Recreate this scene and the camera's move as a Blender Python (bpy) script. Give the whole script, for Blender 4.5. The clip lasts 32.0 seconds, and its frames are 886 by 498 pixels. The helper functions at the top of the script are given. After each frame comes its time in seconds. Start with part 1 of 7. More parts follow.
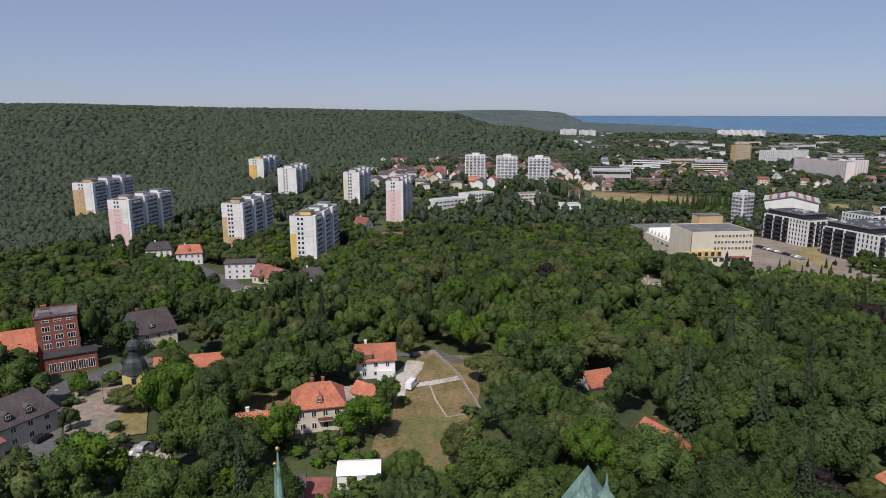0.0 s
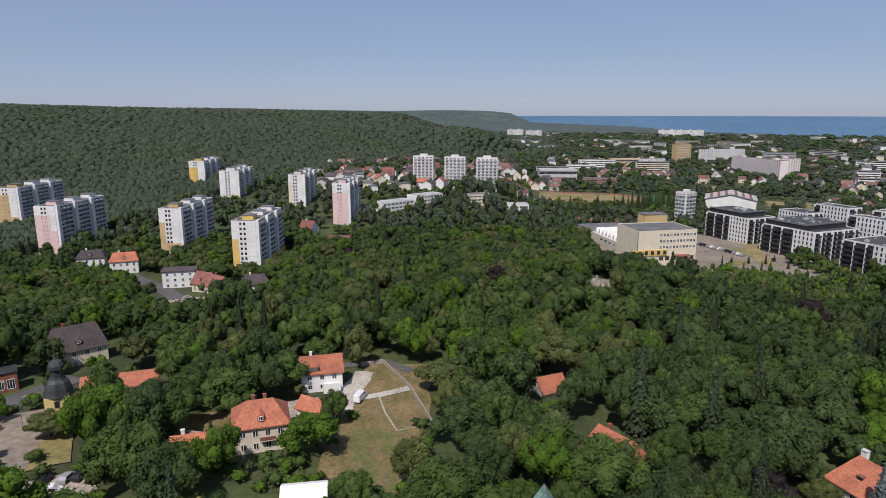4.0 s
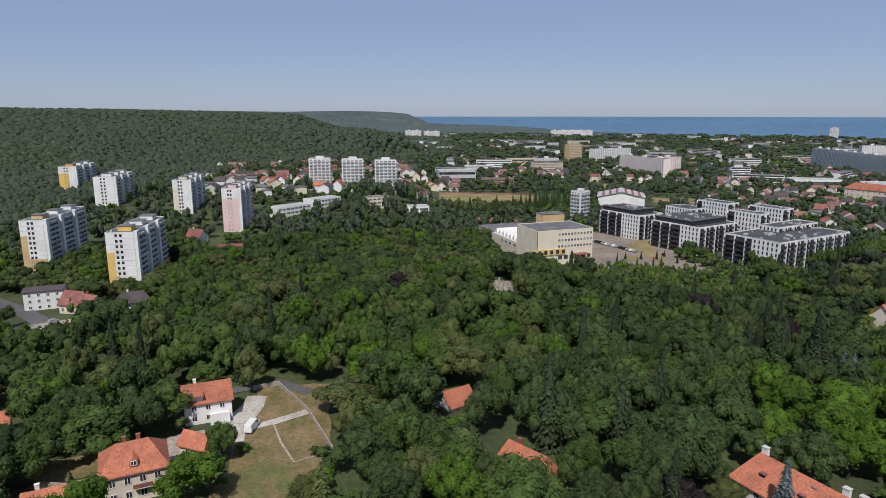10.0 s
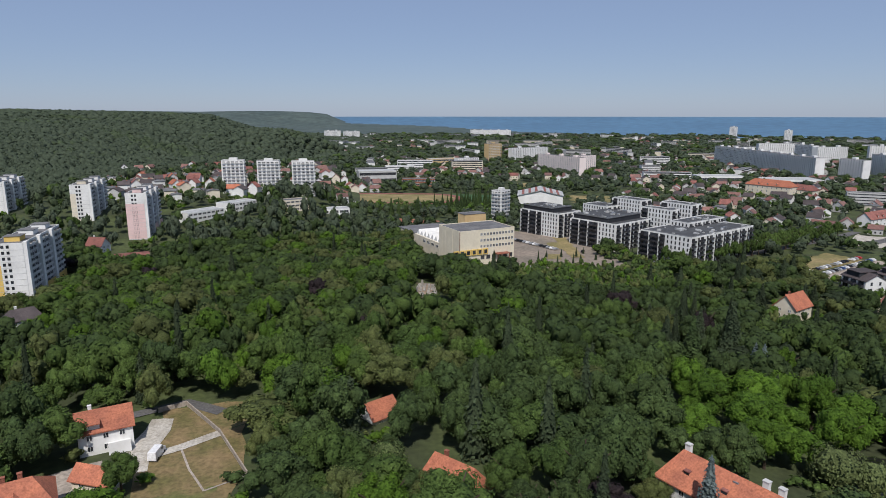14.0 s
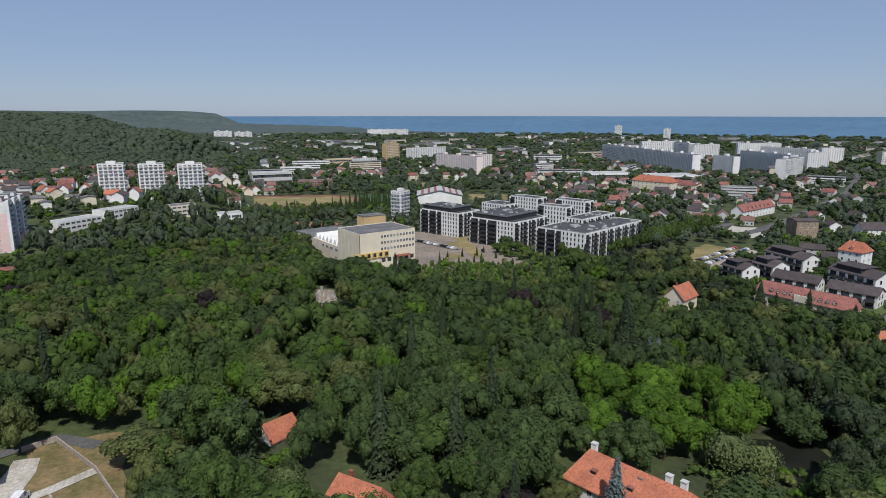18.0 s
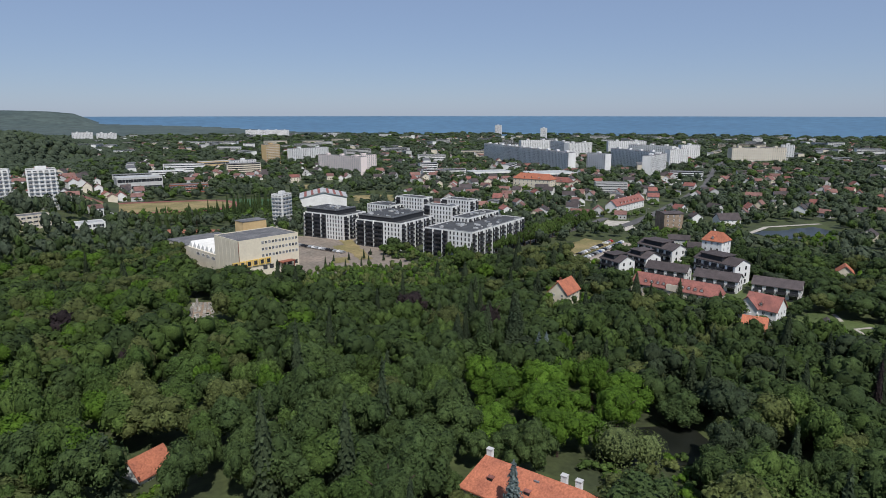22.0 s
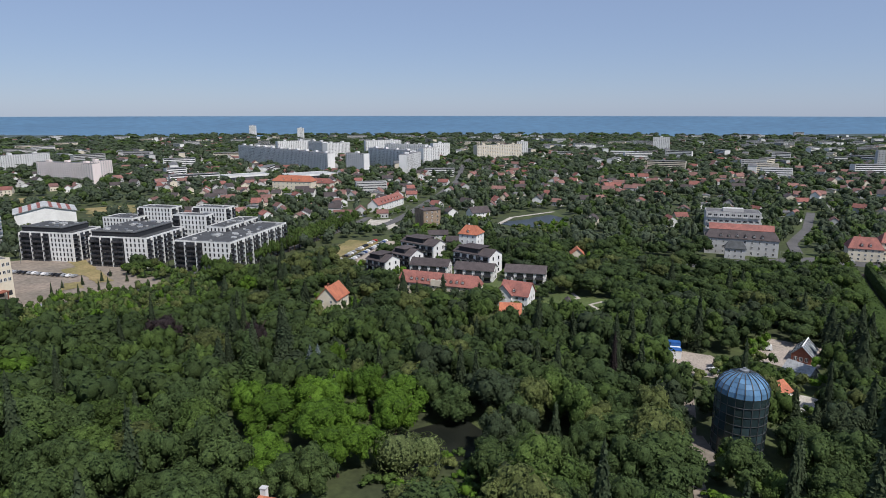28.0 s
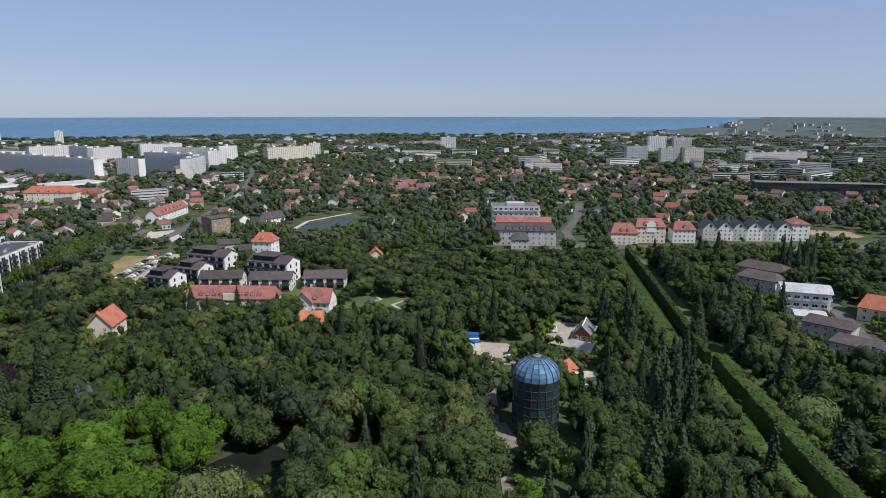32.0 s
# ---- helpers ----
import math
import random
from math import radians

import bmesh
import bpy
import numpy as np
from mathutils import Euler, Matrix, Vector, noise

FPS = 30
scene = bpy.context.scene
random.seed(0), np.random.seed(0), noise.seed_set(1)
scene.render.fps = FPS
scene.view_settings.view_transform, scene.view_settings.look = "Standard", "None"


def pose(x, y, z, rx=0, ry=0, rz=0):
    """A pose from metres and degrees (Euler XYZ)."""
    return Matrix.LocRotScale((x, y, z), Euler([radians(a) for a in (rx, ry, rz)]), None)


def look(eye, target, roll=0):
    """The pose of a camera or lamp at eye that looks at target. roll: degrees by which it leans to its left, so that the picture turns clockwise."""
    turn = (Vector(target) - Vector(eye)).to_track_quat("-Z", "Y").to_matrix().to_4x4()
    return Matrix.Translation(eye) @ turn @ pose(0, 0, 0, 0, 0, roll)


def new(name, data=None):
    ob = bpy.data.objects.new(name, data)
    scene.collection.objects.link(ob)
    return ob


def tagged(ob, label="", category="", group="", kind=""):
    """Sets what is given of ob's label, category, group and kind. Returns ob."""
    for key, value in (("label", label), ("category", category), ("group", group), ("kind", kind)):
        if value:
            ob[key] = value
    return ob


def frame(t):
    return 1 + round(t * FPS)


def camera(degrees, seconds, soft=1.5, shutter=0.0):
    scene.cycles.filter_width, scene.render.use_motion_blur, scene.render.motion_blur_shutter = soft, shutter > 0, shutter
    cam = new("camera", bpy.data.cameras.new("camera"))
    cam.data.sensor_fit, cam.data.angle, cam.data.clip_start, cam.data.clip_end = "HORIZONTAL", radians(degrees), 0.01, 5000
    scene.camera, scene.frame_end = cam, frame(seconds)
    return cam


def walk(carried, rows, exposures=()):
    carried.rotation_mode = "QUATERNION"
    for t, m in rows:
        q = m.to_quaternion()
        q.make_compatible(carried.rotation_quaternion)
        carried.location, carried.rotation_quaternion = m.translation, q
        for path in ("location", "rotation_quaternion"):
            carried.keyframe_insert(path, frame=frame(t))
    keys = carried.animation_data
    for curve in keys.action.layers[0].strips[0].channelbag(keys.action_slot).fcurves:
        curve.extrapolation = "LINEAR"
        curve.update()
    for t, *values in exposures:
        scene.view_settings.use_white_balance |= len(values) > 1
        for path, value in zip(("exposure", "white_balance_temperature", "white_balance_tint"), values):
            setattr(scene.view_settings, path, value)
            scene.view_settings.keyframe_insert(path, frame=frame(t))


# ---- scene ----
cam = camera(69.68, 32.0, 0.7)
PATH = [
    (0.0, pose(0.00, 0.00, 90.00, 77.837, 0, -0.000)),
    (1.0, pose(0.20, 1.38, 90.16, 77.839, 0, -1.041)),
    (2.0, pose(0.35, 2.74, 90.34, 77.834, 0, -2.216)),
    (3.0, pose(0.49, 4.64, 90.25, 77.854, 0, -3.410)),
    (3.5, pose(0.62, 5.41, 90.26, 77.855, 0, -3.992)),
    (5.5, pose(1.14, 8.83, 90.40, 77.881, 0, -6.557)),
    (6.0, pose(1.27, 9.65, 90.46, 77.887, 0, -7.240)),
    (7.0, pose(1.68, 11.27, 90.40, 77.913, 0, -8.706)),
    (8.0, pose(2.04, 12.85, 90.42, 77.919, 0, -10.297)),
    (9.0, pose(2.50, 14.78, 90.31, 77.926, 0, -11.904)),
    (10.0, pose(3.09, 16.41, 90.40, 77.924, 0, -13.590)),
    (11.0, pose(3.59, 17.96, 90.35, 77.929, 0, -15.161)),
    (12.0, pose(4.36, 19.60, 90.26, 77.943, 0, -16.806)),
    (13.0, pose(5.01, 20.94, 90.19, 77.948, 0, -18.659)),
    (14.0, pose(5.75, 22.40, 90.16, 77.929, 0, -20.626)),
    (14.5, pose(6.10, 23.16, 90.15, 77.920, 0, -21.605)),
    (16.5, pose(7.68, 26.11, 89.99, 77.908, 0, -26.108)),
    (17.0, pose(7.99, 26.69, 90.10, 77.906, 0, -27.293)),
    (18.0, pose(8.63, 27.87, 90.37, 77.890, 0, -29.687)),
    (19.0, pose(9.43, 29.07, 90.45, 77.878, 0, -32.177)),
    (20.0, pose(10.43, 30.40, 90.40, 77.899, 0, -34.645)),
    (21.0, pose(11.25, 31.47, 90.53, 77.885, 0, -37.246)),
    (22.0, pose(12.71, 32.99, 90.15, 77.891, 0, -39.972)),
    (23.0, pose(13.57, 33.72, 90.52, 77.873, 0, -42.936)),
    (24.0, pose(14.49, 34.69, 90.60, 77.851, 0, -46.180)),
    (25.0, pose(15.92, 35.81, 90.54, 77.835, 0, -49.510)),
    (25.5, pose(16.35, 36.27, 90.53, 77.841, 0, -51.188)),
    (27.5, pose(19.17, 37.61, 90.80, 77.864, 0, -59.054)),
    (28.0, pose(19.72, 37.77, 90.92, 77.869, 0, -61.204)),
    (29.0, pose(20.96, 38.34, 91.04, 77.903, 0, -65.721)),
    (30.0, pose(22.52, 38.70, 91.12, 77.944, 0, -70.495)),
    (31.0, pose(24.10, 38.97, 91.05, 77.956, 0, -75.270)),
    (32.0, pose(25.62, 39.10, 91.03, 77.950, 0, -79.467)),
]
walk(cam, PATH, [(0.0, 0.06, 6750, 16), (10.0, 0.02, 6620, 13), (22.0, 0.04, 6480, 10), (32.0, 0.26, 6560, 12)])

# ---- daylight ----
SUN_AZ, SUN_EL = 203.0, 54.0
world = bpy.data.worlds.new("sky")
scene.world = world
world.use_nodes = True
wn = world.node_tree.nodes
sky = wn.new("ShaderNodeTexSky")
sky.sky_type = "NISHITA"
sky.sun_disc = False
sky.sun_elevation, sky.sun_rotation = radians(SUN_EL), radians(SUN_AZ)
sky.air_density, sky.dust_density, sky.ozone_density = 0.8, 0.3, 4.0
wn["Background"].inputs["Strength"].default_value = 0.10
veil = wn.new("ShaderNodeMix")
veil.data_type = "RGBA"
veil.inputs["Factor"].default_value = 0.66
veil.inputs["B"].default_value = (2.55, 3.30, 5.05, 1)
world.node_tree.links.new(sky.outputs[0], veil.inputs["A"])
world.node_tree.links.new(veil.outputs["Result"], wn["Background"].inputs["Color"])
sun_data = bpy.data.lights.new("sun", "SUN")
sun_data.energy, sun_data.angle, sun_data.color = 4.2, radians(0.6), (1.0, 0.965, 0.925)
sun = new("sun", sun_data)
to_sun = Vector((math.sin(radians(SUN_AZ)) * math.cos(radians(SUN_EL)), math.cos(radians(SUN_AZ)) * math.cos(radians(SUN_EL)), math.sin(radians(SUN_EL))))
sun.matrix_world = look(to_sun * 300, (0, 0, 0))


# ---- materials ----
def mat(name, col, col2=None, scale=1.0, rough=0.85, metal=0.0, fine=0.0, bump=0.0, per_object=0.0, island=0.0, spec=0.3, detail=4.0, amp=0.25):
    """A surface that wanders between two colours at a broad and a fine scale, with an optional relief."""
    m = bpy.data.materials.new(name)
    m.use_nodes = True
    nt = m.node_tree
    b = nt.nodes["Principled BSDF"]
    b.inputs["Roughness"].default_value, b.inputs["Metallic"].default_value = rough, metal
    b.inputs["Specular IOR Level"].default_value = spec
    col2 = col2 or tuple(c * 0.8 for c in col)
    geo = nt.nodes.new("ShaderNodeNewGeometry")
    n1 = nt.nodes.new("ShaderNodeTexNoise")
    n1.inputs["Scale"].default_value, n1.inputs["Detail"].default_value = scale, detail
    nt.links.new(geo.outputs["Position"], n1.inputs["Vector"])
    ramp = nt.nodes.new("ShaderNodeValToRGB")
    ramp.color_ramp.elements[0].position, ramp.color_ramp.elements[1].position = 0.36, 0.64
    ramp.color_ramp.elements[0].color, ramp.color_ramp.elements[1].color = (*col2, 1), (*col, 1)
    nt.links.new(n1.outputs["Fac"], ramp.inputs["Fac"])
    out = ramp.outputs["Color"]
    if fine:
        n2 = nt.nodes.new("ShaderNodeTexNoise")
        n2.inputs["Scale"].default_value, n2.inputs["Detail"].default_value = fine, 3.0
        nt.links.new(geo.outputs["Position"], n2.inputs["Vector"])
        mul = nt.nodes.new("ShaderNodeMapRange")
        mul.inputs["From Min"].default_value, mul.inputs["From Max"].default_value = 0.3, 0.7
        mul.inputs["To Min"].default_value, mul.inputs["To Max"].default_value = 1 - amp * 1.1, 1 + amp * 0.9
        nt.links.new(n2.outputs["Fac"], mul.inputs["Value"])
        vm = nt.nodes.new("ShaderNodeVectorMath")
        vm.operation = "SCALE"
        nt.links.new(out, vm.inputs[0])
        nt.links.new(mul.outputs[0], vm.inputs["Scale"])
        out = vm.outputs[0]
    if per_object or island:
        src = nt.nodes.new("ShaderNodeObjectInfo").outputs["Random"] if per_object else geo.outputs["Random Per Island"]
        amount = per_object or island
        mr = nt.nodes.new("ShaderNodeMapRange")
        mr.inputs["To Min"].default_value, mr.inputs["To Max"].default_value = 1 - amount, 1 + amount
        nt.links.new(src, mr.inputs["Value"])
        vm = nt.nodes.new("ShaderNodeVectorMath")
        vm.operation = "SCALE"
        nt.links.new(out, vm.inputs[0])
        nt.links.new(mr.outputs[0], vm.inputs["Scale"])
        out = vm.outputs[0]
    nt.links.new(out, b.inputs["Base Color"])
    if bump:
        bp = nt.nodes.new("ShaderNodeBump")
        bp.inputs["Strength"].default_value, bp.inputs["Distance"].default_value = bump, 0.3
        src = nt.nodes.new("ShaderNodeTexNoise")
        src.inputs["Scale"].default_value, src.inputs["Detail"].default_value = (fine or scale * 6), 4.0
        nt.links.new(geo.outputs["Position"], src.inputs["Vector"])
        nt.links.new(src.outputs["Fac"], bp.inputs["Height"])
        nt.links.new(bp.outputs[0], b.inputs["Normal"])
    return m


def leaf_mat(name, col, col2, glow=0.18, per_object=0.20, grain=2.2, deep=0.36, island=0.26):
    """Foliage: greens that drift from tree to tree, leaf clumps at two sizes with the shade of their gaps painted in as
    darker noise, some light let through.
    """
    m = mat(name, col, col2, scale=0.08, rough=0.75, island=island, spec=0.12)
    nt = m.node_tree
    b = nt.nodes["Principled BSDF"]
    out = b.inputs["Base Color"].links[0].from_socket
    geo = nt.nodes.new("ShaderNodeNewGeometry")
    info = nt.nodes.new("ShaderNodeObjectInfo")
    mr = nt.nodes.new("ShaderNodeMapRange")
    mr.inputs["To Min"].default_value, mr.inputs["To Max"].default_value = 1 - per_object, 1 + per_object
    nt.links.new(info.outputs["Random"], mr.inputs["Value"])
    factors = [mr.outputs[0]]
    heights = []
    # noise darkens the colour between clumps, as painted gap shade
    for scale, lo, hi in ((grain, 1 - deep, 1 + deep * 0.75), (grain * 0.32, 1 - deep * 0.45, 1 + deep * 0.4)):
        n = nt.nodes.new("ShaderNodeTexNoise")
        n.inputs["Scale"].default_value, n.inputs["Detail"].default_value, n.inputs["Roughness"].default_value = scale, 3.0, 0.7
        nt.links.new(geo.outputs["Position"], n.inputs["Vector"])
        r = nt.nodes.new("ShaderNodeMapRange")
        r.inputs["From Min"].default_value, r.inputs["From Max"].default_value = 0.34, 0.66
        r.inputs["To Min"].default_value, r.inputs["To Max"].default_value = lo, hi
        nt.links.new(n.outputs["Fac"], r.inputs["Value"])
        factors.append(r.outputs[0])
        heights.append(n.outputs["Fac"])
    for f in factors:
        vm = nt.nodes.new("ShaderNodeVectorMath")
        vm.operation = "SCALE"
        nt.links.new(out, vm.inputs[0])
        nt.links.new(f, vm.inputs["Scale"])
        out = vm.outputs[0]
    nt.links.new(out, b.inputs["Base Color"])
    bp = nt.nodes.new("ShaderNodeBump")
    bp.inputs["Strength"].default_value, bp.inputs["Distance"].default_value = 0.9, 0.9 / grain
    nt.links.new(heights[0], bp.inputs["Height"])
    nt.links.new(bp.outputs[0], b.inputs["Normal"])
    tr = nt.nodes.new("ShaderNodeBsdfTranslucent")
    nt.links.new(out, tr.inputs["Color"])
    mix = nt.nodes.new("ShaderNodeMixShader")
    mix.inputs["Fac"].default_value = glow
    nt.links.new(b.outputs[0], mix.inputs[1])
    nt.links.new(tr.outputs[0], mix.inputs[2])
    nt.links.new(mix.outputs[0], nt.nodes["Material Output"].inputs["Surface"])
    return m


def glass_mat(name, col, rough=0.08):
    m = mat(name, col, tuple(c * 0.5 for c in col), scale=0.35, rough=rough, spec=0.6, per_object=0.5)
    return m


WHITE = mat("white_render", (0.72, 0.72, 0.70), (0.62, 0.62, 0.60), 0.12, fine=0.9, amp=0.05)
OFFWHITE = mat("cream_render", (0.66, 0.60, 0.48), (0.56, 0.50, 0.40), 0.15, fine=0.8, amp=0.05)
GREYW = mat("grey_render", (0.48, 0.48, 0.47), (0.40, 0.40, 0.39), 0.2, fine=0.9, amp=0.05)
TAN = mat("tan_paint", (0.52, 0.38, 0.20), (0.46, 0.33, 0.17), 0.15, fine=0.9, amp=0.05)
YELLOW = mat("yellow_paint", (0.66, 0.46, 0.14), (0.58, 0.40, 0.12), 0.15, fine=0.9, amp=0.05)
PINK = mat("pink_paint", (0.68, 0.50, 0.48), (0.62, 0.45, 0.43), 0.15, fine=0.9, amp=0.05)
PALEPINK = mat("pale_pink_panels", (0.80, 0.70, 0.67), (0.74, 0.64, 0.61), 0.15, fine=0.9, amp=0.05)
PALEYEL = mat("pale_yellow_cladding", (0.66, 0.60, 0.47), (0.61, 0.55, 0.43), 0.2, fine=0.9, amp=0.05)
FARW = mat("pale_panels", (0.72, 0.72, 0.71), (0.64, 0.64, 0.63), 0.05, fine=0.3, amp=0.06)
# dark grey that carries the shade inside the loggias as colour
LOGGIA = mat("loggia_wall_painted_shade", (0.26, 0.27, 0.29), (0.20, 0.21, 0.22), 0.3, fine=0.7, amp=0.15)
DARKROOF = mat("dark_roof_membrane", (0.075, 0.078, 0.082), (0.05, 0.052, 0.055), 0.2, fine=1.2)
EARTH = mat("bare_earth", (0.30, 0.23, 0.165), (0.22, 0.165, 0.12), 0.06, fine=0.5)
ANTHR = mat("anthracite_cladding", (0.035, 0.037, 0.042), (0.025, 0.026, 0.03), 0.4, rough=0.6)
BITUMEN = mat("roof_felt", (0.16, 0.16, 0.16), (0.10, 0.10, 0.105), 0.15, fine=1.2)
LIGHTROOF = mat("pale_roof_membrane", (0.42, 0.43, 0.43), (0.32, 0.33, 0.33), 0.15, fine=1.2)
TILE = mat("orange_roof_tiles", (0.42, 0.150, 0.085), (0.32, 0.115, 0.07), 0.3, fine=2.2, bump=0.3, per_object=0.15)
TILED = mat("dark_red_roof_tiles", (0.26, 0.105, 0.085), (0.18, 0.078, 0.066), 0.3, fine=2.2, bump=0.3, per_object=0.2)
FARTILE = mat("weathered_red_tiles", (0.20, 0.105, 0.088), (0.145, 0.082, 0.072), 0.05, fine=0.5, island=0.25)
SLATE = mat("dark_roof_tiles", (0.085, 0.07, 0.07), (0.06, 0.05, 0.05), 0.3, fine=2.2, bump=0.3, per_object=0.2)
BRICK = mat("red_brickwork", (0.27, 0.10, 0.065), (0.20, 0.075, 0.05), 0.4, fine=3.5, bump=0.2)
COPPER = mat("verdigris_copper", (0.20, 0.33, 0.28), (0.12, 0.20, 0.17), 0.5, rough=0.6, fine=2.0)
LEAD = mat("dark_metal_roofing", (0.07, 0.075, 0.08), (0.045, 0.05, 0.05), 0.5, rough=0.5, metal=0.3)
ASPHALT = mat("asphalt", (0.115, 0.112, 0.11), (0.085, 0.083, 0.082), 0.08, fine=1.5)
LOTM = mat("worn_lot_surface", (0.25, 0.205, 0.165), (0.18, 0.155, 0.125), 0.05, fine=0.5)
PAVE = mat("pale_paving", (0.36, 0.31, 0.26), (0.28, 0.245, 0.21), 0.12, fine=1.2)
GRAVEL = mat("pale_gravel", (0.46, 0.43, 0.38), (0.34, 0.31, 0.26), 0.25, fine=1.6)
DRY = mat("dry_grass", (0.21, 0.15, 0.075), (0.12, 0.105, 0.04), 0.16, fine=1.1, bump=0.4)
STRAW = mat("straw_coloured_grass", (0.27, 0.21, 0.10), (0.17, 0.15, 0.06), 0.05, fine=0.7, bump=0.3)
GRASS = mat("lawn", (0.088, 0.118, 0.038), (0.060, 0.085, 0.028), 0.07, fine=1.0, bump=0.3)
SOIL = mat("ground_cover", (0.062, 0.080, 0.028), (0.040, 0.050, 0.022), 0.05, fine=0.5, bump=0.4)
STONE = mat("weathered_stone", (0.36, 0.34, 0.31), (0.22, 0.21, 0.19), 0.6, fine=2.5, per_object=0.25)
TRUNK = mat("bark", (0.07, 0.05, 0.035), (0.045, 0.032, 0.024), 1.2, fine=4.0, bump=0.5)
METAL = mat("galvanised_steel", (0.35, 0.36, 0.37), None, 1.0, rough=0.45, metal=0.7)
TRACK = mat("red_running_track", (0.25, 0.095, 0.08), (0.20, 0.078, 0.066), 0.1, fine=0.8)
TENT = mat("white_canvas", (0.80, 0.80, 0.79), (0.74, 0.74, 0.73), 0.5)
BLUEP = mat("blue_sheet", (0.03, 0.12, 0.36), (0.02, 0.08, 0.26), 0.5, rough=0.5)
GLASS = glass_mat("window_glass", (0.045, 0.05, 0.058))
FRAME = mat("window_frame_white", (0.70, 0.70, 0.69), None, 2.0, rough=0.5)
FRAMED = mat("window_frame_dark", (0.05, 0.05, 0.055), None, 2.0, rough=0.5)
BALC = mat("balcony_panels", (0.54, 0.54, 0.53), (0.44, 0.44, 0.43), 0.4, per_object=0.22)
BALCD = mat("balcony_railing_dark", (0.05, 0.05, 0.055), None, 0.4, rough=0.35, per_object=0.3)
TYRE = mat("tyre_rubber", (0.02, 0.02, 0.02), None, 2.0)
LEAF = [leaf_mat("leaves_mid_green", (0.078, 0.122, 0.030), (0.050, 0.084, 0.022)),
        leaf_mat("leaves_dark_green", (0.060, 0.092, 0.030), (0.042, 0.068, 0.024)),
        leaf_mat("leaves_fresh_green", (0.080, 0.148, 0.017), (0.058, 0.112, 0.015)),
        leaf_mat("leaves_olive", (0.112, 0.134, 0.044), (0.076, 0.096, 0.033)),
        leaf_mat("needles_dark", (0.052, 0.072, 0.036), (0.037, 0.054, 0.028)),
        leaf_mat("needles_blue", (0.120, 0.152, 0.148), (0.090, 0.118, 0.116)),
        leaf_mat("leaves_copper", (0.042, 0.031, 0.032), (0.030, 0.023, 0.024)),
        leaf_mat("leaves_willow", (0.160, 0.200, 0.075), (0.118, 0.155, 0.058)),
        # the two far foliages: paler, bluer greens with aerial haze put into the colour
        leaf_mat("hazed_hillside_leaves", (0.080, 0.104, 0.066), (0.064, 0.086, 0.055), grain=0.5, deep=0.22, island=0.12),
        leaf_mat("hazed_town_leaves", (0.080, 0.108, 0.056), (0.058, 0.082, 0.044), grain=1.1, deep=0.30)]
# distant woodland, its base colour shifted to blue-grey to stand in for haze
WOODS = mat("hazed_wooded_land", (0.072, 0.096, 0.086), (0.052, 0.074, 0.070), 0.006, fine=0.03, bump=0.5)


# ---- mesh helpers ----
def part(name, data, material, parent, label=""):
    """Links a mesh or a bmesh as one object under a thing or a part."""
    if isinstance(data, bmesh.types.BMesh):
        me = bpy.data.meshes.new(name)
        data.to_mesh(me)
        data.free()
        data = me
    mats = material if isinstance(material, (list, tuple)) else [material]
    if len(data.materials) == 0:
        for m in mats:
            data.materials.append(m)
    ob = new(name, data)
    ob.parent = parent
    if label:
        ob["label"] = label
    return ob


def thing(name, x, y, z, rot, label, category, group="", kind=""):
    ob = new(name)
    ob.empty_display_size = 0.5
    ob.matrix_basis = pose(x, y, z, 0, 0, rot)
    return tagged(ob, label, category, group, kind)


def np_mesh(name, verts, tris, mats, mat_index=None, smooth=False):
    me = bpy.data.meshes.new(name)
    verts, tris = np.asarray(verts, dtype=np.float32), np.asarray(tris, dtype=np.int32)
    me.vertices.add(len(verts))
    me.vertices.foreach_set("co", verts.ravel())
    me.loops.add(tris.size)
    me.loops.foreach_set("vertex_index", tris.ravel())
    me.polygons.add(len(tris))
    me.polygons.foreach_set("loop_start", np.arange(0, tris.size, tris.shape[1], dtype=np.int32))
    if mat_index is not None:
        me.polygons.foreach_set("material_index", np.asarray(mat_index, dtype=np.int32))
    me.polygons.foreach_set("use_smooth", np.broadcast_to(np.asarray(smooth, dtype=bool), (len(tris),)).copy())
    for m in mats:
        me.materials.append(m)
    me.update(calc_edges=True)
    return me


def boxes(name, items, mats):
    """One mesh of boxes: each item is (x0, y0, z0, x1, y1, z1, material index)."""
    vs, fs, mi = [], [], []
    for x0, y0, z0, x1, y1, z1, k in items:
        b = len(vs)
        vs += [(x0, y0, z0), (x1, y0, z0), (x1, y1, z0), (x0, y1, z0), (x0, y0, z1), (x1, y0, z1), (x1, y1, z1), (x0, y1, z1)]
        fs += [(b, b + 3, b + 2, b + 1), (b + 4, b + 5, b + 6, b + 7), (b, b + 1, b + 5, b + 4), (b + 1, b + 2, b + 6, b + 5), (b + 2, b + 3, b + 7, b + 6), (b + 3, b, b + 4, b + 7)]
        mi += [k] * 6
    return np_mesh(name, vs, fs, mats, mi)


CACHE = {}


def cached(key, make):
    if key not in CACHE:
        CACHE[key] = make()
    return CACHE[key]


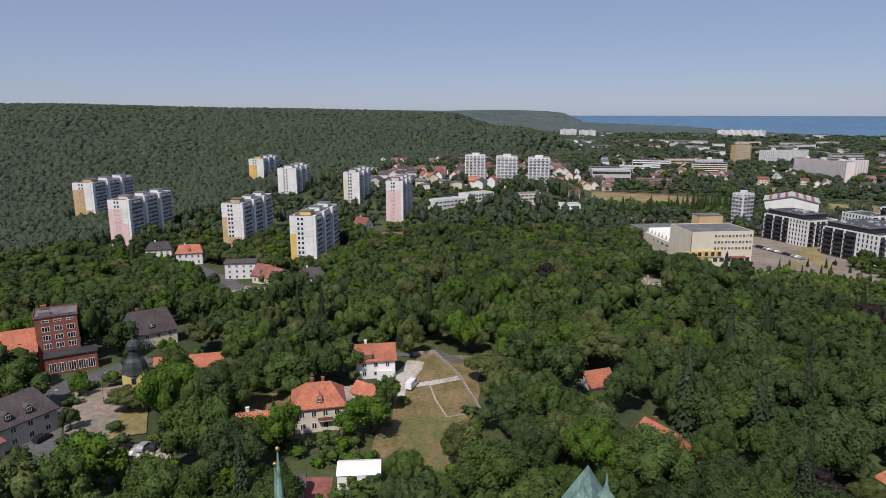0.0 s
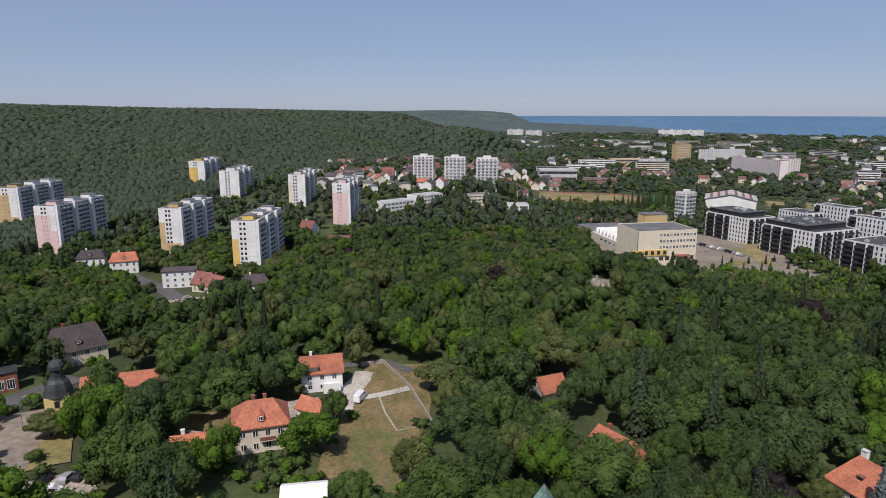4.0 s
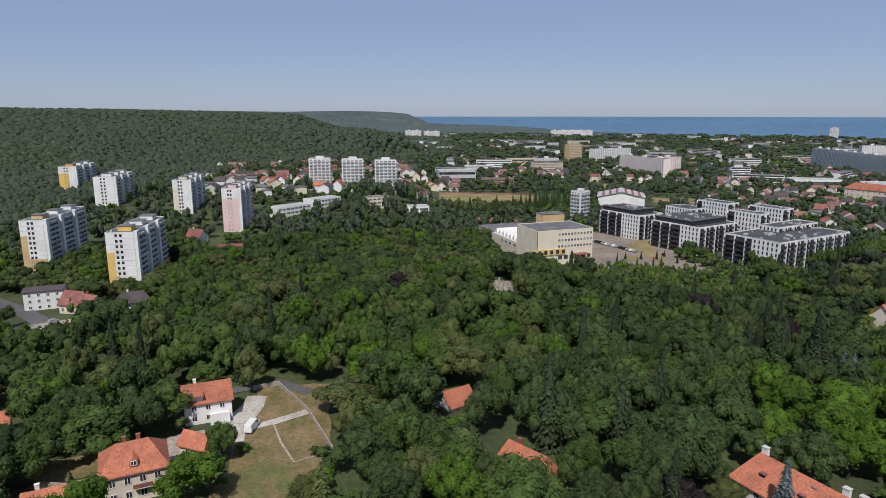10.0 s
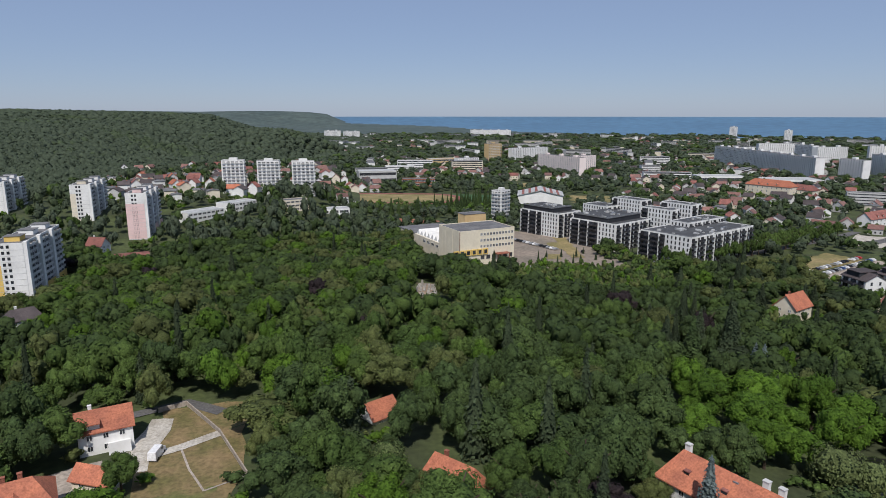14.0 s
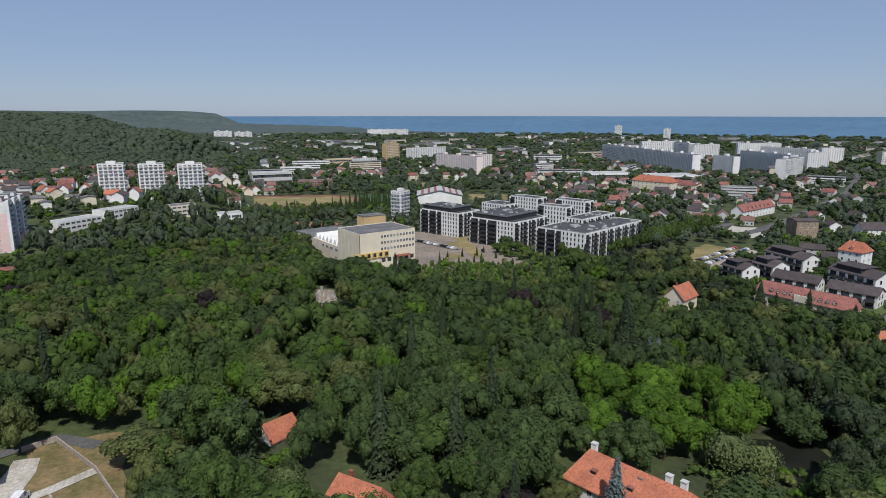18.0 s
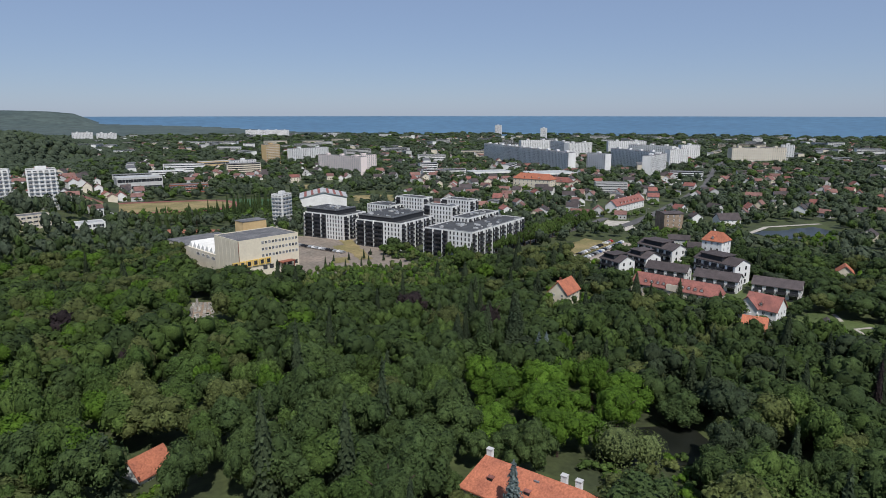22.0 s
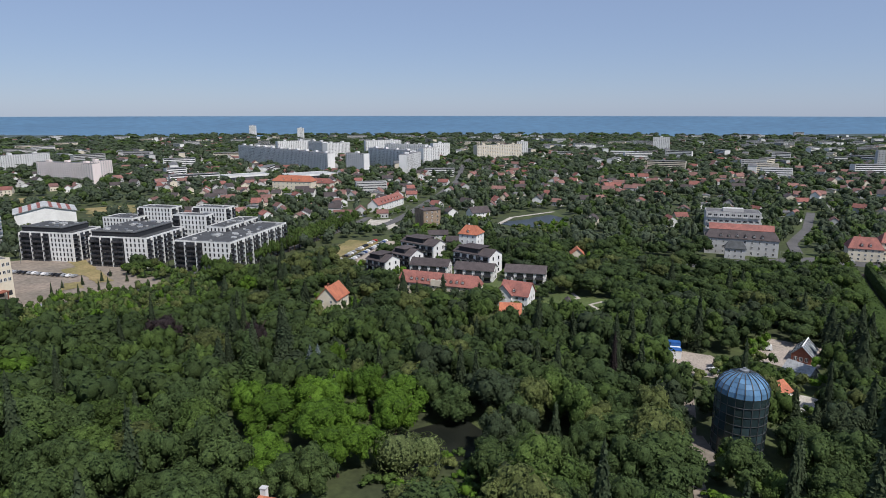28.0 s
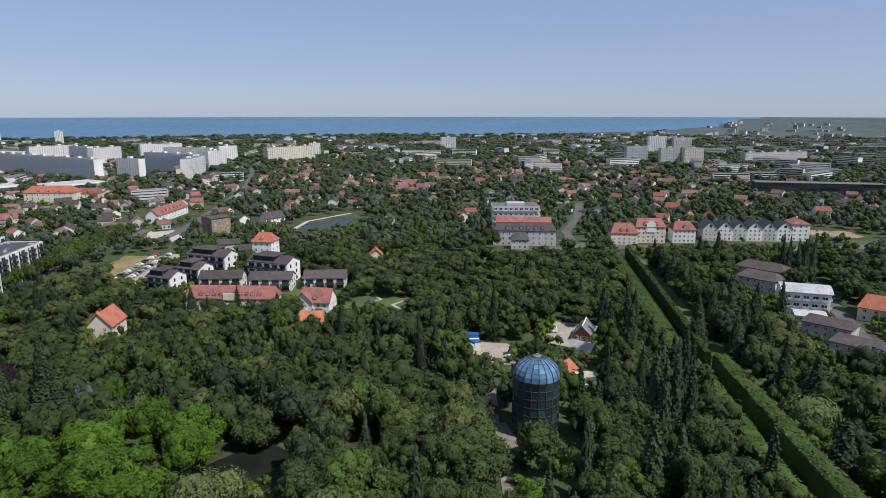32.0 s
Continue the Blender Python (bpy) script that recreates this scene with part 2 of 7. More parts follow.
def window_geometry(w, h, mullions, y0=0.0):
    """Vertices, faces and slots of one connected window: outer frame, mullions, reveals and set-back panes. It looks along -y."""
    t, d = min(0.12, w * 0.12), 0.10
    xs = [-w / 2, -w / 2 + t]
    for k in range(mullions):
        c = -w / 2 + w * (k + 1) / (mullions + 1)
        xs += [c - t / 2, c + t / 2]
    xs += [w / 2 - t, w / 2]
    zs = [0, t, h - t, h]
    vs, fs, ms = [], [], []
    n = len(xs)
    for z in zs:
        vs += [(x, y0 - d, z) for x in xs]
    for j in range(3):
        for i in range(n - 1):
            a = j * n + i
            ring = (a, a + 1, a + n + 1, a + n)
            if j == 1 and i % 2 == 1:
                b = len(vs)
                vs += [(xs[i], y0 - 0.03, zs[1]), (xs[i + 1], y0 - 0.03, zs[1]), (xs[i + 1], y0 - 0.03, zs[2]), (xs[i], y0 - 0.03, zs[2])]
                fs.append((b, b + 1, b + 2, b + 3)), ms.append(1)
                for k in range(4):
                    fs.append((ring[k], ring[(k + 1) % 4], b + (k + 1) % 4, b + k)), ms.append(0)
            else:
                fs.append(ring), ms.append(0)
    b = len(vs)
    vs += [(-w / 2, y0, 0), (w / 2, y0, 0), (w / 2, y0, h), (-w / 2, y0, h)]
    o = [0, n - 1, 4 * n - 1, 3 * n]
    for k in range(4):
        fs.append((o[k], b + k, b + (k + 1) % 4, o[(k + 1) % 4])), ms.append(0)
    return vs, fs, ms


def pieces(name, parts, mats):
    """Joins lists of (vertices, quads, slots) into one mesh."""
    vs, fs, ms = [], [], []
    for v, f, m in parts:
        fs += [tuple(k + len(vs) for k in q_) for q_ in f]
        vs += v
        ms += m
    return np_mesh(name, vs, fs, mats, ms)


def window_mesh(w, h, frame_mat, mullions=1):
    return cached(("window", round(w, 2), round(h, 2), frame_mat.name, mullions), lambda: pieces("window", [window_geometry(w, h, mullions)], [frame_mat, GLASS]))


def rail_geometry(w, d, z):
    """A balcony as one solid tray: slab below, thin parapet on three sides."""
    t = 0.08
    o = [(-w / 2, 0), (-w / 2, -d), (w / 2, -d), (w / 2, 0)]
    i = [(-w / 2 + t, 0), (-w / 2 + t, -d + t), (w / 2 - t, -d + t), (w / 2 - t, 0)]
    vs = [(x, y, z - 0.16) for x, y in o] + [(x, y, z + 1.0) for x, y in o] + [(x, y, z + 1.0) for x, y in i] + [(x, y, z) for x, y in i]
    fs, ms = [(0, 3, 2, 1), (12, 13, 14, 15)], [3, 3]
    for k in range(3):
        fs += [(k, k + 1, k + 5, k + 4), (k + 4, k + 5, k + 9, k + 8), (k + 8, k + 9, k + 13, k + 12)]
        ms += [2, 2, 2]
    return vs, fs, ms


def loggia_mesh(w, h, frame_mat, mullions, bw, bd, rail, slab_mat, out=0.0):
    """A balcony together with the glazed front behind it."""
    return cached(("loggia", round(w, 2), round(h, 2), frame_mat.name, mullions, round(bw, 2), round(bd, 2), rail.name, slab_mat.name),
                  lambda: pieces("balcony", [window_geometry(w, h, mullions), rail_geometry(bw, bd, -0.2)], [frame_mat, GLASS, rail, slab_mat]))


SIDES = {"-y": 0, "+x": 90, "+y": 180, "-x": 270}


def on_face(me, name, parent, size, side, u, z, out=0.0):
    """Hangs a mesh on one side of a block: u metres along the side from its middle, z metres up."""
    half = size[1] / 2 if side in ("-y", "+y") else size[0] / 2
    m = pose(0, 0, 0, 0, 0, SIDES[side]) @ pose(u, -half - out, z)
    ob = new(name, me)
    ob.parent = parent
    ob.matrix_basis = m
    return ob


def window_grid(parent, size, side, u0, u1, cols, floors, w, h, z0, fh, frame_mat=None, mullions=1, balcony=None):
    """Rows and columns of windows on a side; balcony: width, depth, rail and slab materials of a balcony before each."""
    if balcony:
        me = loggia_mesh(w, h, frame_mat or FRAME, mullions, *balcony)
    else:
        me = window_mesh(w, h, frame_mat or FRAME, mullions)
    for i in range(cols):
        u = u0 + (u1 - u0) * (i + 0.5) / cols
        for k in range(floors):
            on_face(me, "balcony" if balcony else "window", parent, size, side, u, z0 + k * fh, 0.004)


# ---- the lie of the land ----
def smooth(v, a, b):
    k = np.clip((np.asarray(v, dtype=float) - a) / np.maximum(b - np.asarray(a, dtype=float), 1e-6), 0, 1)
    return k * k * (3 - 2 * k)


EDGE = 4900.0


def land(x, y):
    """Height of the ground at plan positions, with the wooded hills to the north-west and the low coast."""
    x, y = np.asarray(x, dtype=float), np.asarray(y, dtype=float)
    r = np.hypot(x, y)
    az = np.degrees(np.arctan2(x, y))
    h = 12 * (1 - smooth(r, 180, 420)) * (1 - smooth(x, 60, 190)) - 1 * smooth(r, 180, 420)
    h = h - 9 * smooth(r, 600, 2500)
    h = h + 7 * np.exp(-((x - 100) / 75.0) ** 2 - ((y - 295) / 60.0) ** 2)
    front = np.where((az > -160) & (az < 20), 1.0, 0.0)
    # the terrace that climbs towards the foot of the woods
    h = h + front * (1 - smooth(az, 9.5, 13)) * smooth(az, -30, -8) * 18 * smooth(r, 430, 640) * (1 - smooth(r, 900, 1300))
    # wooded hills: a front brow and a higher ridge behind
    start = np.interp(az, [-60, -30, -14, -6, 0, 5, 12], [430, 500, 640, 800, 960, 1150, 1500])
    brow = 90 + 1500 * np.tan(np.radians(np.interp(az, [-60, -35, -15, -6, 0, 4, 7, 10, 12, 14], [-0.2, -0.35, -0.75, -1.1, -1.45, -1.6, -1.75, -2.4, -2.9, -4.2])))
    back = 90 + 2600 * np.tan(np.radians(np.interp(az, [-60, -35, -31, -20, -13, -7, -3, 1, 6], [0.35, 0.25, 0.32, 0.05, -0.02, -0.15, -0.25, -0.4, -2.0])))
    wob = 9 * np.sin(x / 190.0 + y / 310.0) + 6 * np.sin(x / 83.0 - y / 131.0)
    up = smooth(r, start, start * 0 + 1500)
    hill = h + (brow + wob * (1 - smooth(r, 1300, 1500)) - h) * up
    hill = np.where(r > 1500, brow - 45 * smooth(r, 1500, 1900) * (1 - smooth(r, 1900, 2600)) + (back - brow) * smooth(r, 1800, 2600), hill)
    hill = np.where(r > 2600, back - 60 * smooth(r, 2600, 3300), hill)
    keep = front * (1 - smooth(az, 9.0, 14.0)) * smooth(az, -175, -150)
    h = h * (1 - keep) + np.maximum(h, hill) * keep
    # beyond two and a half kilometres the sheet bends up so that it closes on the true horizon
    far = 90 - r * np.tan(np.radians(np.interp(r, [2500, EDGE], [2.29, 0.30])))
    low = np.where(r > 2500, far, h)
    h = np.where(r > 2500, np.maximum(low, np.where(keep > 0.02, h, -99)), h)
    # the distant headland
    cape = 90 + 4300 * np.tan(np.radians(np.interp(az, [-12, -8, 0, 4, 7, 9.5, 11.0, 11.8, 12.2], [0.2, 0.2, 0.1, 0.17, 0.15, 0.05, -0.15, -0.35, -1.4])))
    bell = np.exp(-((r - 4300) / 260.0) ** 2)
    h = np.where((az > -14) & (az < 12.6), np.maximum(h, h + (cape - h) * bell), h)
    return h


def coast(az):
    return np.interp(az, [-180, 9, 11.5, 14, 20, 26, 36, 48, 80, 96, 101, 108, 180], [6000, 6000, 4500, 4150, 3950, 3450, 3000, 2900, 2950, 3500, 4000, 6000, 6000])


def gz(x, y):
    return float(land(x, y))


rings = np.concatenate([[0.0], np.arange(20, 620, 8.0), np.geomspace(620, 2480, 46), np.linspace(2520, EDGE, 40)])
azs = np.radians(np.arange(0, 360, 1.5))
gx = np.outer(rings, np.sin(azs))
gy = np.outer(rings, np.cos(azs))
gh = land(gx, gy)
sea_dip = smooth(np.hypot(gx, gy) - coast(np.degrees(np.arctan2(gx, gy))), -10, 60) * 25
verts = np.stack([gx, gy, gh - sea_dip], -1).reshape(-1, 3)
na = len(azs)
quads = []
for i in range(len(rings) - 1):
    a = np.arange(na) + i * na
    b = np.roll(np.arange(na), -1) + i * na
    quads.append(np.stack([a, a + na, b + na, b], -1))
# rings past 2450 m take the haze-tinted woodland colour
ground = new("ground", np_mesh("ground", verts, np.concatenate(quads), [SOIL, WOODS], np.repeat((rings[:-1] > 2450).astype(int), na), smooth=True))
tagged(ground, "uneven ground of dark earth and low plants", "ground", kind="structure")

SEA = mat("sea_water", (0.068, 0.155, 0.245), (0.058, 0.136, 0.22), 0.0016, rough=0.5, spec=0.5, fine=0.02)
sr = np.linspace(2500, EDGE, 30)
sx, sy = np.outer(sr, np.sin(azs)), np.outer(sr, np.cos(azs))
sh = 90 - np.hypot(sx, sy) * np.tan(np.radians(np.interp(np.hypot(sx, sy), [2500, EDGE], [2.29, 0.30]))) - 1.5
sv = np.stack([sx, sy, sh], -1).reshape(-1, 3)
quads = []
for i in range(len(sr) - 1):
    a = np.arange(na) + i * na
    b = np.roll(np.arange(na), -1) + i * na
    quads.append(np.stack([a, a + na, b + na, b], -1))
q = np.concatenate(quads)
mid = np.degrees(np.arctan2(sv[q].mean(1)[:, 0], sv[q].mean(1)[:, 1]))
q = q[(mid > 8) & (mid < 112)]
water = new("water", np_mesh("water", sv, q, [SEA], smooth=True))
tagged(water, "calm blue sea beyond the coast", "sea", kind="structure")

# ---- where no tree may stand ----
CLEAR = []
SIGHT = []


def clear(x, y, r):
    CLEAR.append((x, y, r))


def clear_line(x0, y0, x1, y1, r):
    n = max(2, int(math.hypot(x1 - x0, y1 - y0) / (r * 0.7)))
    for i in range(n + 1):
        clear(x0 + (x1 - x0) * i / n, y0 + (y1 - y0) * i / n, r)


def clear_front(x, y, r, length):
    """Keeps to shrub height the strip from a place towards the middle of the flight."""
    d = math.hypot(x - 10, y - 20)
    n = max(2, int(length / (r * 0.7)))
    for i in range(n + 1):
        SIGHT.append((x + (10 - x) * length * i / n / d, y + (20 - y) * length * i / n / d, r))


def blocked(x, y, pad=0.0, sight=False):
    c = np.array(CLEAR + SIGHT if sight else CLEAR)
    out = np.zeros(len(x), dtype=bool)
    for s in range(0, len(x), 2000):
        d2 = (x[s:s + 2000, None] - c[None, :, 0]) ** 2 + (y[s:s + 2000, None] - c[None, :, 1]) ** 2
        out[s:s + 2000] = (d2 < (c[None, :, 2] + pad) ** 2).any(1)
    return out


def strip(name, pts, width, material, label, category, lift=0.22, kind="structure", keep=0.0):
    """A road, path or lawn strip that follows the ground along a line of plan points."""
    dense = []
    for (x0, y0), (x1, y1) in zip(pts[:-1], pts[1:]):
        n = max(1, int(math.hypot(x1 - x0, y1 - y0) / 5))
        dense += [(x0 + (x1 - x0) * i / n, y0 + (y1 - y0) * i / n) for i in range(n)]
    dense.append(pts[-1])
    vs, fs = [], []
    for i, (px, py) in enumerate(dense):
        ax, ay = dense[max(0, i - 1)]
        bx, by = dense[min(len(dense) - 1, i + 1)]
        l = math.hypot(bx - ax, by - ay) or 1
        nx, ny = -(by - ay) / l, (bx - ax) / l
        for s in (-0.5, 0.0, 0.5):
            vx, vy = px + nx * width * s, py + ny * width * s
            vs.append((vx, vy, gz(vx, vy) + lift))
        if i:
            k = 3 * i
            fs += [(k - 3, k, k + 1, k - 2), (k - 2, k + 1, k + 2, k - 1)]
        clear(px, py, width / 2 + keep)
    ob = new(name, np_mesh(name, vs, fs, [material]))
    return tagged(ob, label, category, kind=kind)


def patch(name, cx, cy, w, d, rot, material, label, category, lift=0.15, keep=2.0, jag=0.0):
    """A piece of ground of its own surface: a lawn, a yard, a car park, draped on the land."""
    n, m = max(2, int(w / 6)), max(2, int(d / 6))
    c, s = math.cos(radians(rot)), math.sin(radians(rot))
    vs, fs = [], []
    rnd = random.Random(int(cx * 7 + cy * 13))
    for j in range(m + 1):
        for i in range(n + 1):
            u, v = (i / n - 0.5) * w, (j / m - 0.5) * d
            if jag and (i in (0, n) or j in (0, m)):
                u, v = u + rnd.uniform(-jag, jag), v + rnd.uniform(-jag, jag)
            px, py = cx + u * c - v * s, cy + u * s + v * c
            vs.append((px, py, gz(px, py) + lift))
            if keep >= 0 or (0 < i < n and 0 < j < m):
                clear(px, py, 4.6 + max(keep, 0))
            if i and j:
                k = j * (n + 1) + i
                fs.append((k - n - 2, k - n - 1, k, k - 1))
    ob = new(name, np_mesh(name, vs, fs, [material]))
    return tagged(ob, label, category, kind="structure")


# ---- buildings ----
def block_body(parent, size, h, wall, roof, parapet=0.5, name="wall"):
    sx, sy = size
    w = part(name, boxes("wall", [(-sx / 2, -sy / 2, -4.0, sx / 2, sy / 2, h, 0)], [wall]), wall, parent)
    t = 0.25
    part("roof", boxes("roof", [(-sx / 2 + t, -sy / 2 + t, h + 0.004, sx / 2 - t, sy / 2 - t, h + 0.12, 0)], [roof]), roof, parent)
    part("parapet", boxes("parapet", [(-sx / 2 - 0.03, -sy / 2 - 0.03, h + 0.002, sx / 2 + 0.03, -sy / 2 + t, h + parapet, 0), (-sx / 2 - 0.03, sy / 2 - t, h + 0.002, sx / 2 + 0.03, sy / 2 + 0.03, h + parapet, 0),
                                      (-sx / 2 - 0.03, -sy / 2 + t, h + 0.002, -sx / 2 + t, sy / 2 - t, h + parapet, 0), (sx / 2 - t, -sy / 2 + t, h + 0.002, sx / 2 + 0.03, sy / 2 - t, h + parapet, 0)], [wall]), wall, parent)
    return w


def tower_block(x, y, rot, sx, sy, h, accent, z, label, stripe=0.27, upto=0.70, base=0.12, foot=False):
    """An eleven-storey panel block: painted gable end towards -y, loggia front towards +x, white stair shafts that rise past the roof."""
    ob = thing("apartment_tower", x, y, z, rot, label, "apartment block", "panel apartment towers")
    size = (sx, sy)
    fh = h / 11.0
    block_body(ob, size, h, WHITE, BITUMEN)
    edge = -sx / 2 + sx * stripe
    panels = [(-sx / 2 - 0.03, -sy / 2 - 0.06, 2.2 if foot else 0.2, edge, -sy / 2 - 0.004, h * upto, 0)]
    if base:
        panels.append((edge + 0.004, -sy / 2 - 0.06, 2.2 if foot else 0.2, sx / 2, -sy / 2 - 0.004, h * base, 0))
    part("colour_panel", boxes("colour_panel", panels, [accent]), accent, ob)
    for k in range(1, 11):
        part("panel_joint", cached(("joint", sx), lambda: boxes("panel_joint", [(-sx / 2, -0.07, -0.05, sx / 2, 0, 0.05, 0)], [GREYW])), GREYW, ob).matrix_basis = pose(0, -sy / 2, k * fh)
    window_grid(ob, size, "-y", -sx * 0.20, sx * 0.12, 2, 11, 1.25, 1.45, 0.9, fh, FRAMED, 0)
    # loggia front in three bays between the shafts; a flat dark panel paints the recess shade
    bay = sy / 3.0
    bm = (bay / 4.4, 1.1, BALC, GREYW)
    for b in range(3):
        mid = -sy / 2 + bay * (b + 0.5)
        a = -sy / 2 + bay * b
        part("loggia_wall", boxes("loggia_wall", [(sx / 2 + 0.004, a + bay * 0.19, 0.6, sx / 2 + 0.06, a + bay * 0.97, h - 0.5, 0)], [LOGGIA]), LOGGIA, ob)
        window_grid(ob, (size[0] + 0.14, size[1]), "+x", mid - bay * 0.30, mid + bay * 0.46, 3, 11, bay / 5.0, 1.75, 0.7, fh, FRAME, 1, bm)
        part("stair_shaft", boxes("stair_shaft", [(sx / 2 + 0.004, a + 0.2, 0, sx / 2 + 1.7, a + bay * 0.17, h + 0.9, 0)], [WHITE]), WHITE, ob)
        part("lift_house", boxes("lift_house", [(-sx * 0.2, a + bay * 0.35, h + 0.13, sx * 0.28, a + bay * 0.75, h + 2.6, 0), (-sx * 0.24, a + bay * 0.33, h + 2.6, sx * 0.32, a + bay * 0.77, h + 2.75, 1)], [accent if b == 0 else WHITE, BITUMEN]), WHITE, ob)
        if accent is not WHITE and b:
            part("balcony_skirt", boxes("balcony_skirt", [(sx / 2 + 1.26, a + bay * 0.22, 0.4, sx / 2 + 1.32, a + bay * 0.95, h * 0.24, 0)], [accent]), accent, ob)
        u = a + bay * 0.1
        part("vent_stack", boxes("vent_stack", [(-sx * 0.36, u, h + 0.13, -sx * 0.30, u + 0.9, h + 1.2, 0)], [GREYW]), GREYW, ob)
    clear_line(x + math.sin(radians(rot)) * sy / 2, y - math.cos(radians(rot)) * sy / 2, x - math.sin(radians(rot)) * sy / 2, y + math.cos(radians(rot)) * sy / 2, sx / 2 + 7)
    return ob


tower_block(-138, 447, -6.5, 13, 56, 31.5, TAN, -1.5, "white and tan eleven-storey panel block above gardens", 0.27, 0.72, 0.30, True)
tower_block(-80, 393, -6.7, 14, 52, 31.5, YELLOW, -1.5, "white and yellow eleven-storey panel block beside trees", 0.27, 0.68, 0.10)
tower_block(-294, 552, -5, 16, 62, 31.5, TAN, 1.0, "tan-ended eleven-storey panel block below the wooded hill", 0.62, 0.84, 0.3)
tower_block(-220, 461, -7, 14, 57, 31.5, PINK, -1.0, "pink-ended eleven-storey panel block below the wooded hill", 0.72, 0.82, 0.5)
tower_block(-208, 745, -3.9, 15, 58, 31.5, YELLOW, 6.5, "yellow-ended eleven-storey panel block against the forest", 0.62, 0.80, 0.15)
tower_block(-145, 622, -3.9, 16, 52, 31.5, WHITE, 6.5, "all-white eleven-storey panel block against the forest", 0.3, 0.7, 0)
tower_block(-78, 581, -6.2, 12.5, 52, 31.5, OFFWHITE, 6.5, "cream-ended eleven-storey panel block beside villas", 0.3, 0.8, 0.2)
tower_block(-36, 525, -8.6, 12.2, 45, 31.5, PINK, 4.5, "pale pink eleven-storey panel block beside villas", 0.98, 0.78, 0)


clear_front(-208, 720, 9, 40), clear_front(-145, 600, 9, 35)


def point_block(x, y, rot, s, h, z, floors, label, wall=None, accent=None, cols=5, group="point blocks"):
    """A free-standing block with a regular grid of balconies on the two sides in view."""
    ob = thing("apartment_block", x, y, z, rot, label, "apartment block", group)
    size = s
    block_body(ob, size, h, wall or WHITE, BITUMEN)
    fh = h / floors
    for side, span, n in (("-y", size[0], cols), ("+x", size[1], max(2, int(cols * size[1] / size[0])))):
        n = min(n, 16)
        w = span / n * 0.62
        bm = (w * 1.1, 1.0, accent or BALC, GREYW)
        window_grid(ob, size, side, -span / 2 + 0.5, span / 2 - 0.5, n, floors, w, fh * 0.52, fh * 0.32, fh, FRAME, 1, bm)
    part("lift_house", boxes("lift_house", [(-size[0] * 0.18, -size[1] * 0.15, h + 0.13, size[0] * 0.2, size[1] * 0.2, h + 2.4, 0)], [wall or WHITE]), wall or WHITE, ob)
    clear(x, y, max(s) / 2 + 2)
    return ob


point_block(33, 650, -8, (20, 14), 30, 17, 10, "white ten-storey block with balconies at the forest edge")
point_block(63, 632, -8, (20, 14), 30, 17, 10, "white ten-storey block with balconies at the forest edge")
point_block(92, 615, -8, (20, 14), 30, 17, 10, "white ten-storey block with balconies at the forest edge")
point_block(241, 508, -62, (10, 13), 27, -1, 9, "narrow white nine-storey block beside the sports grounds", cols=3)


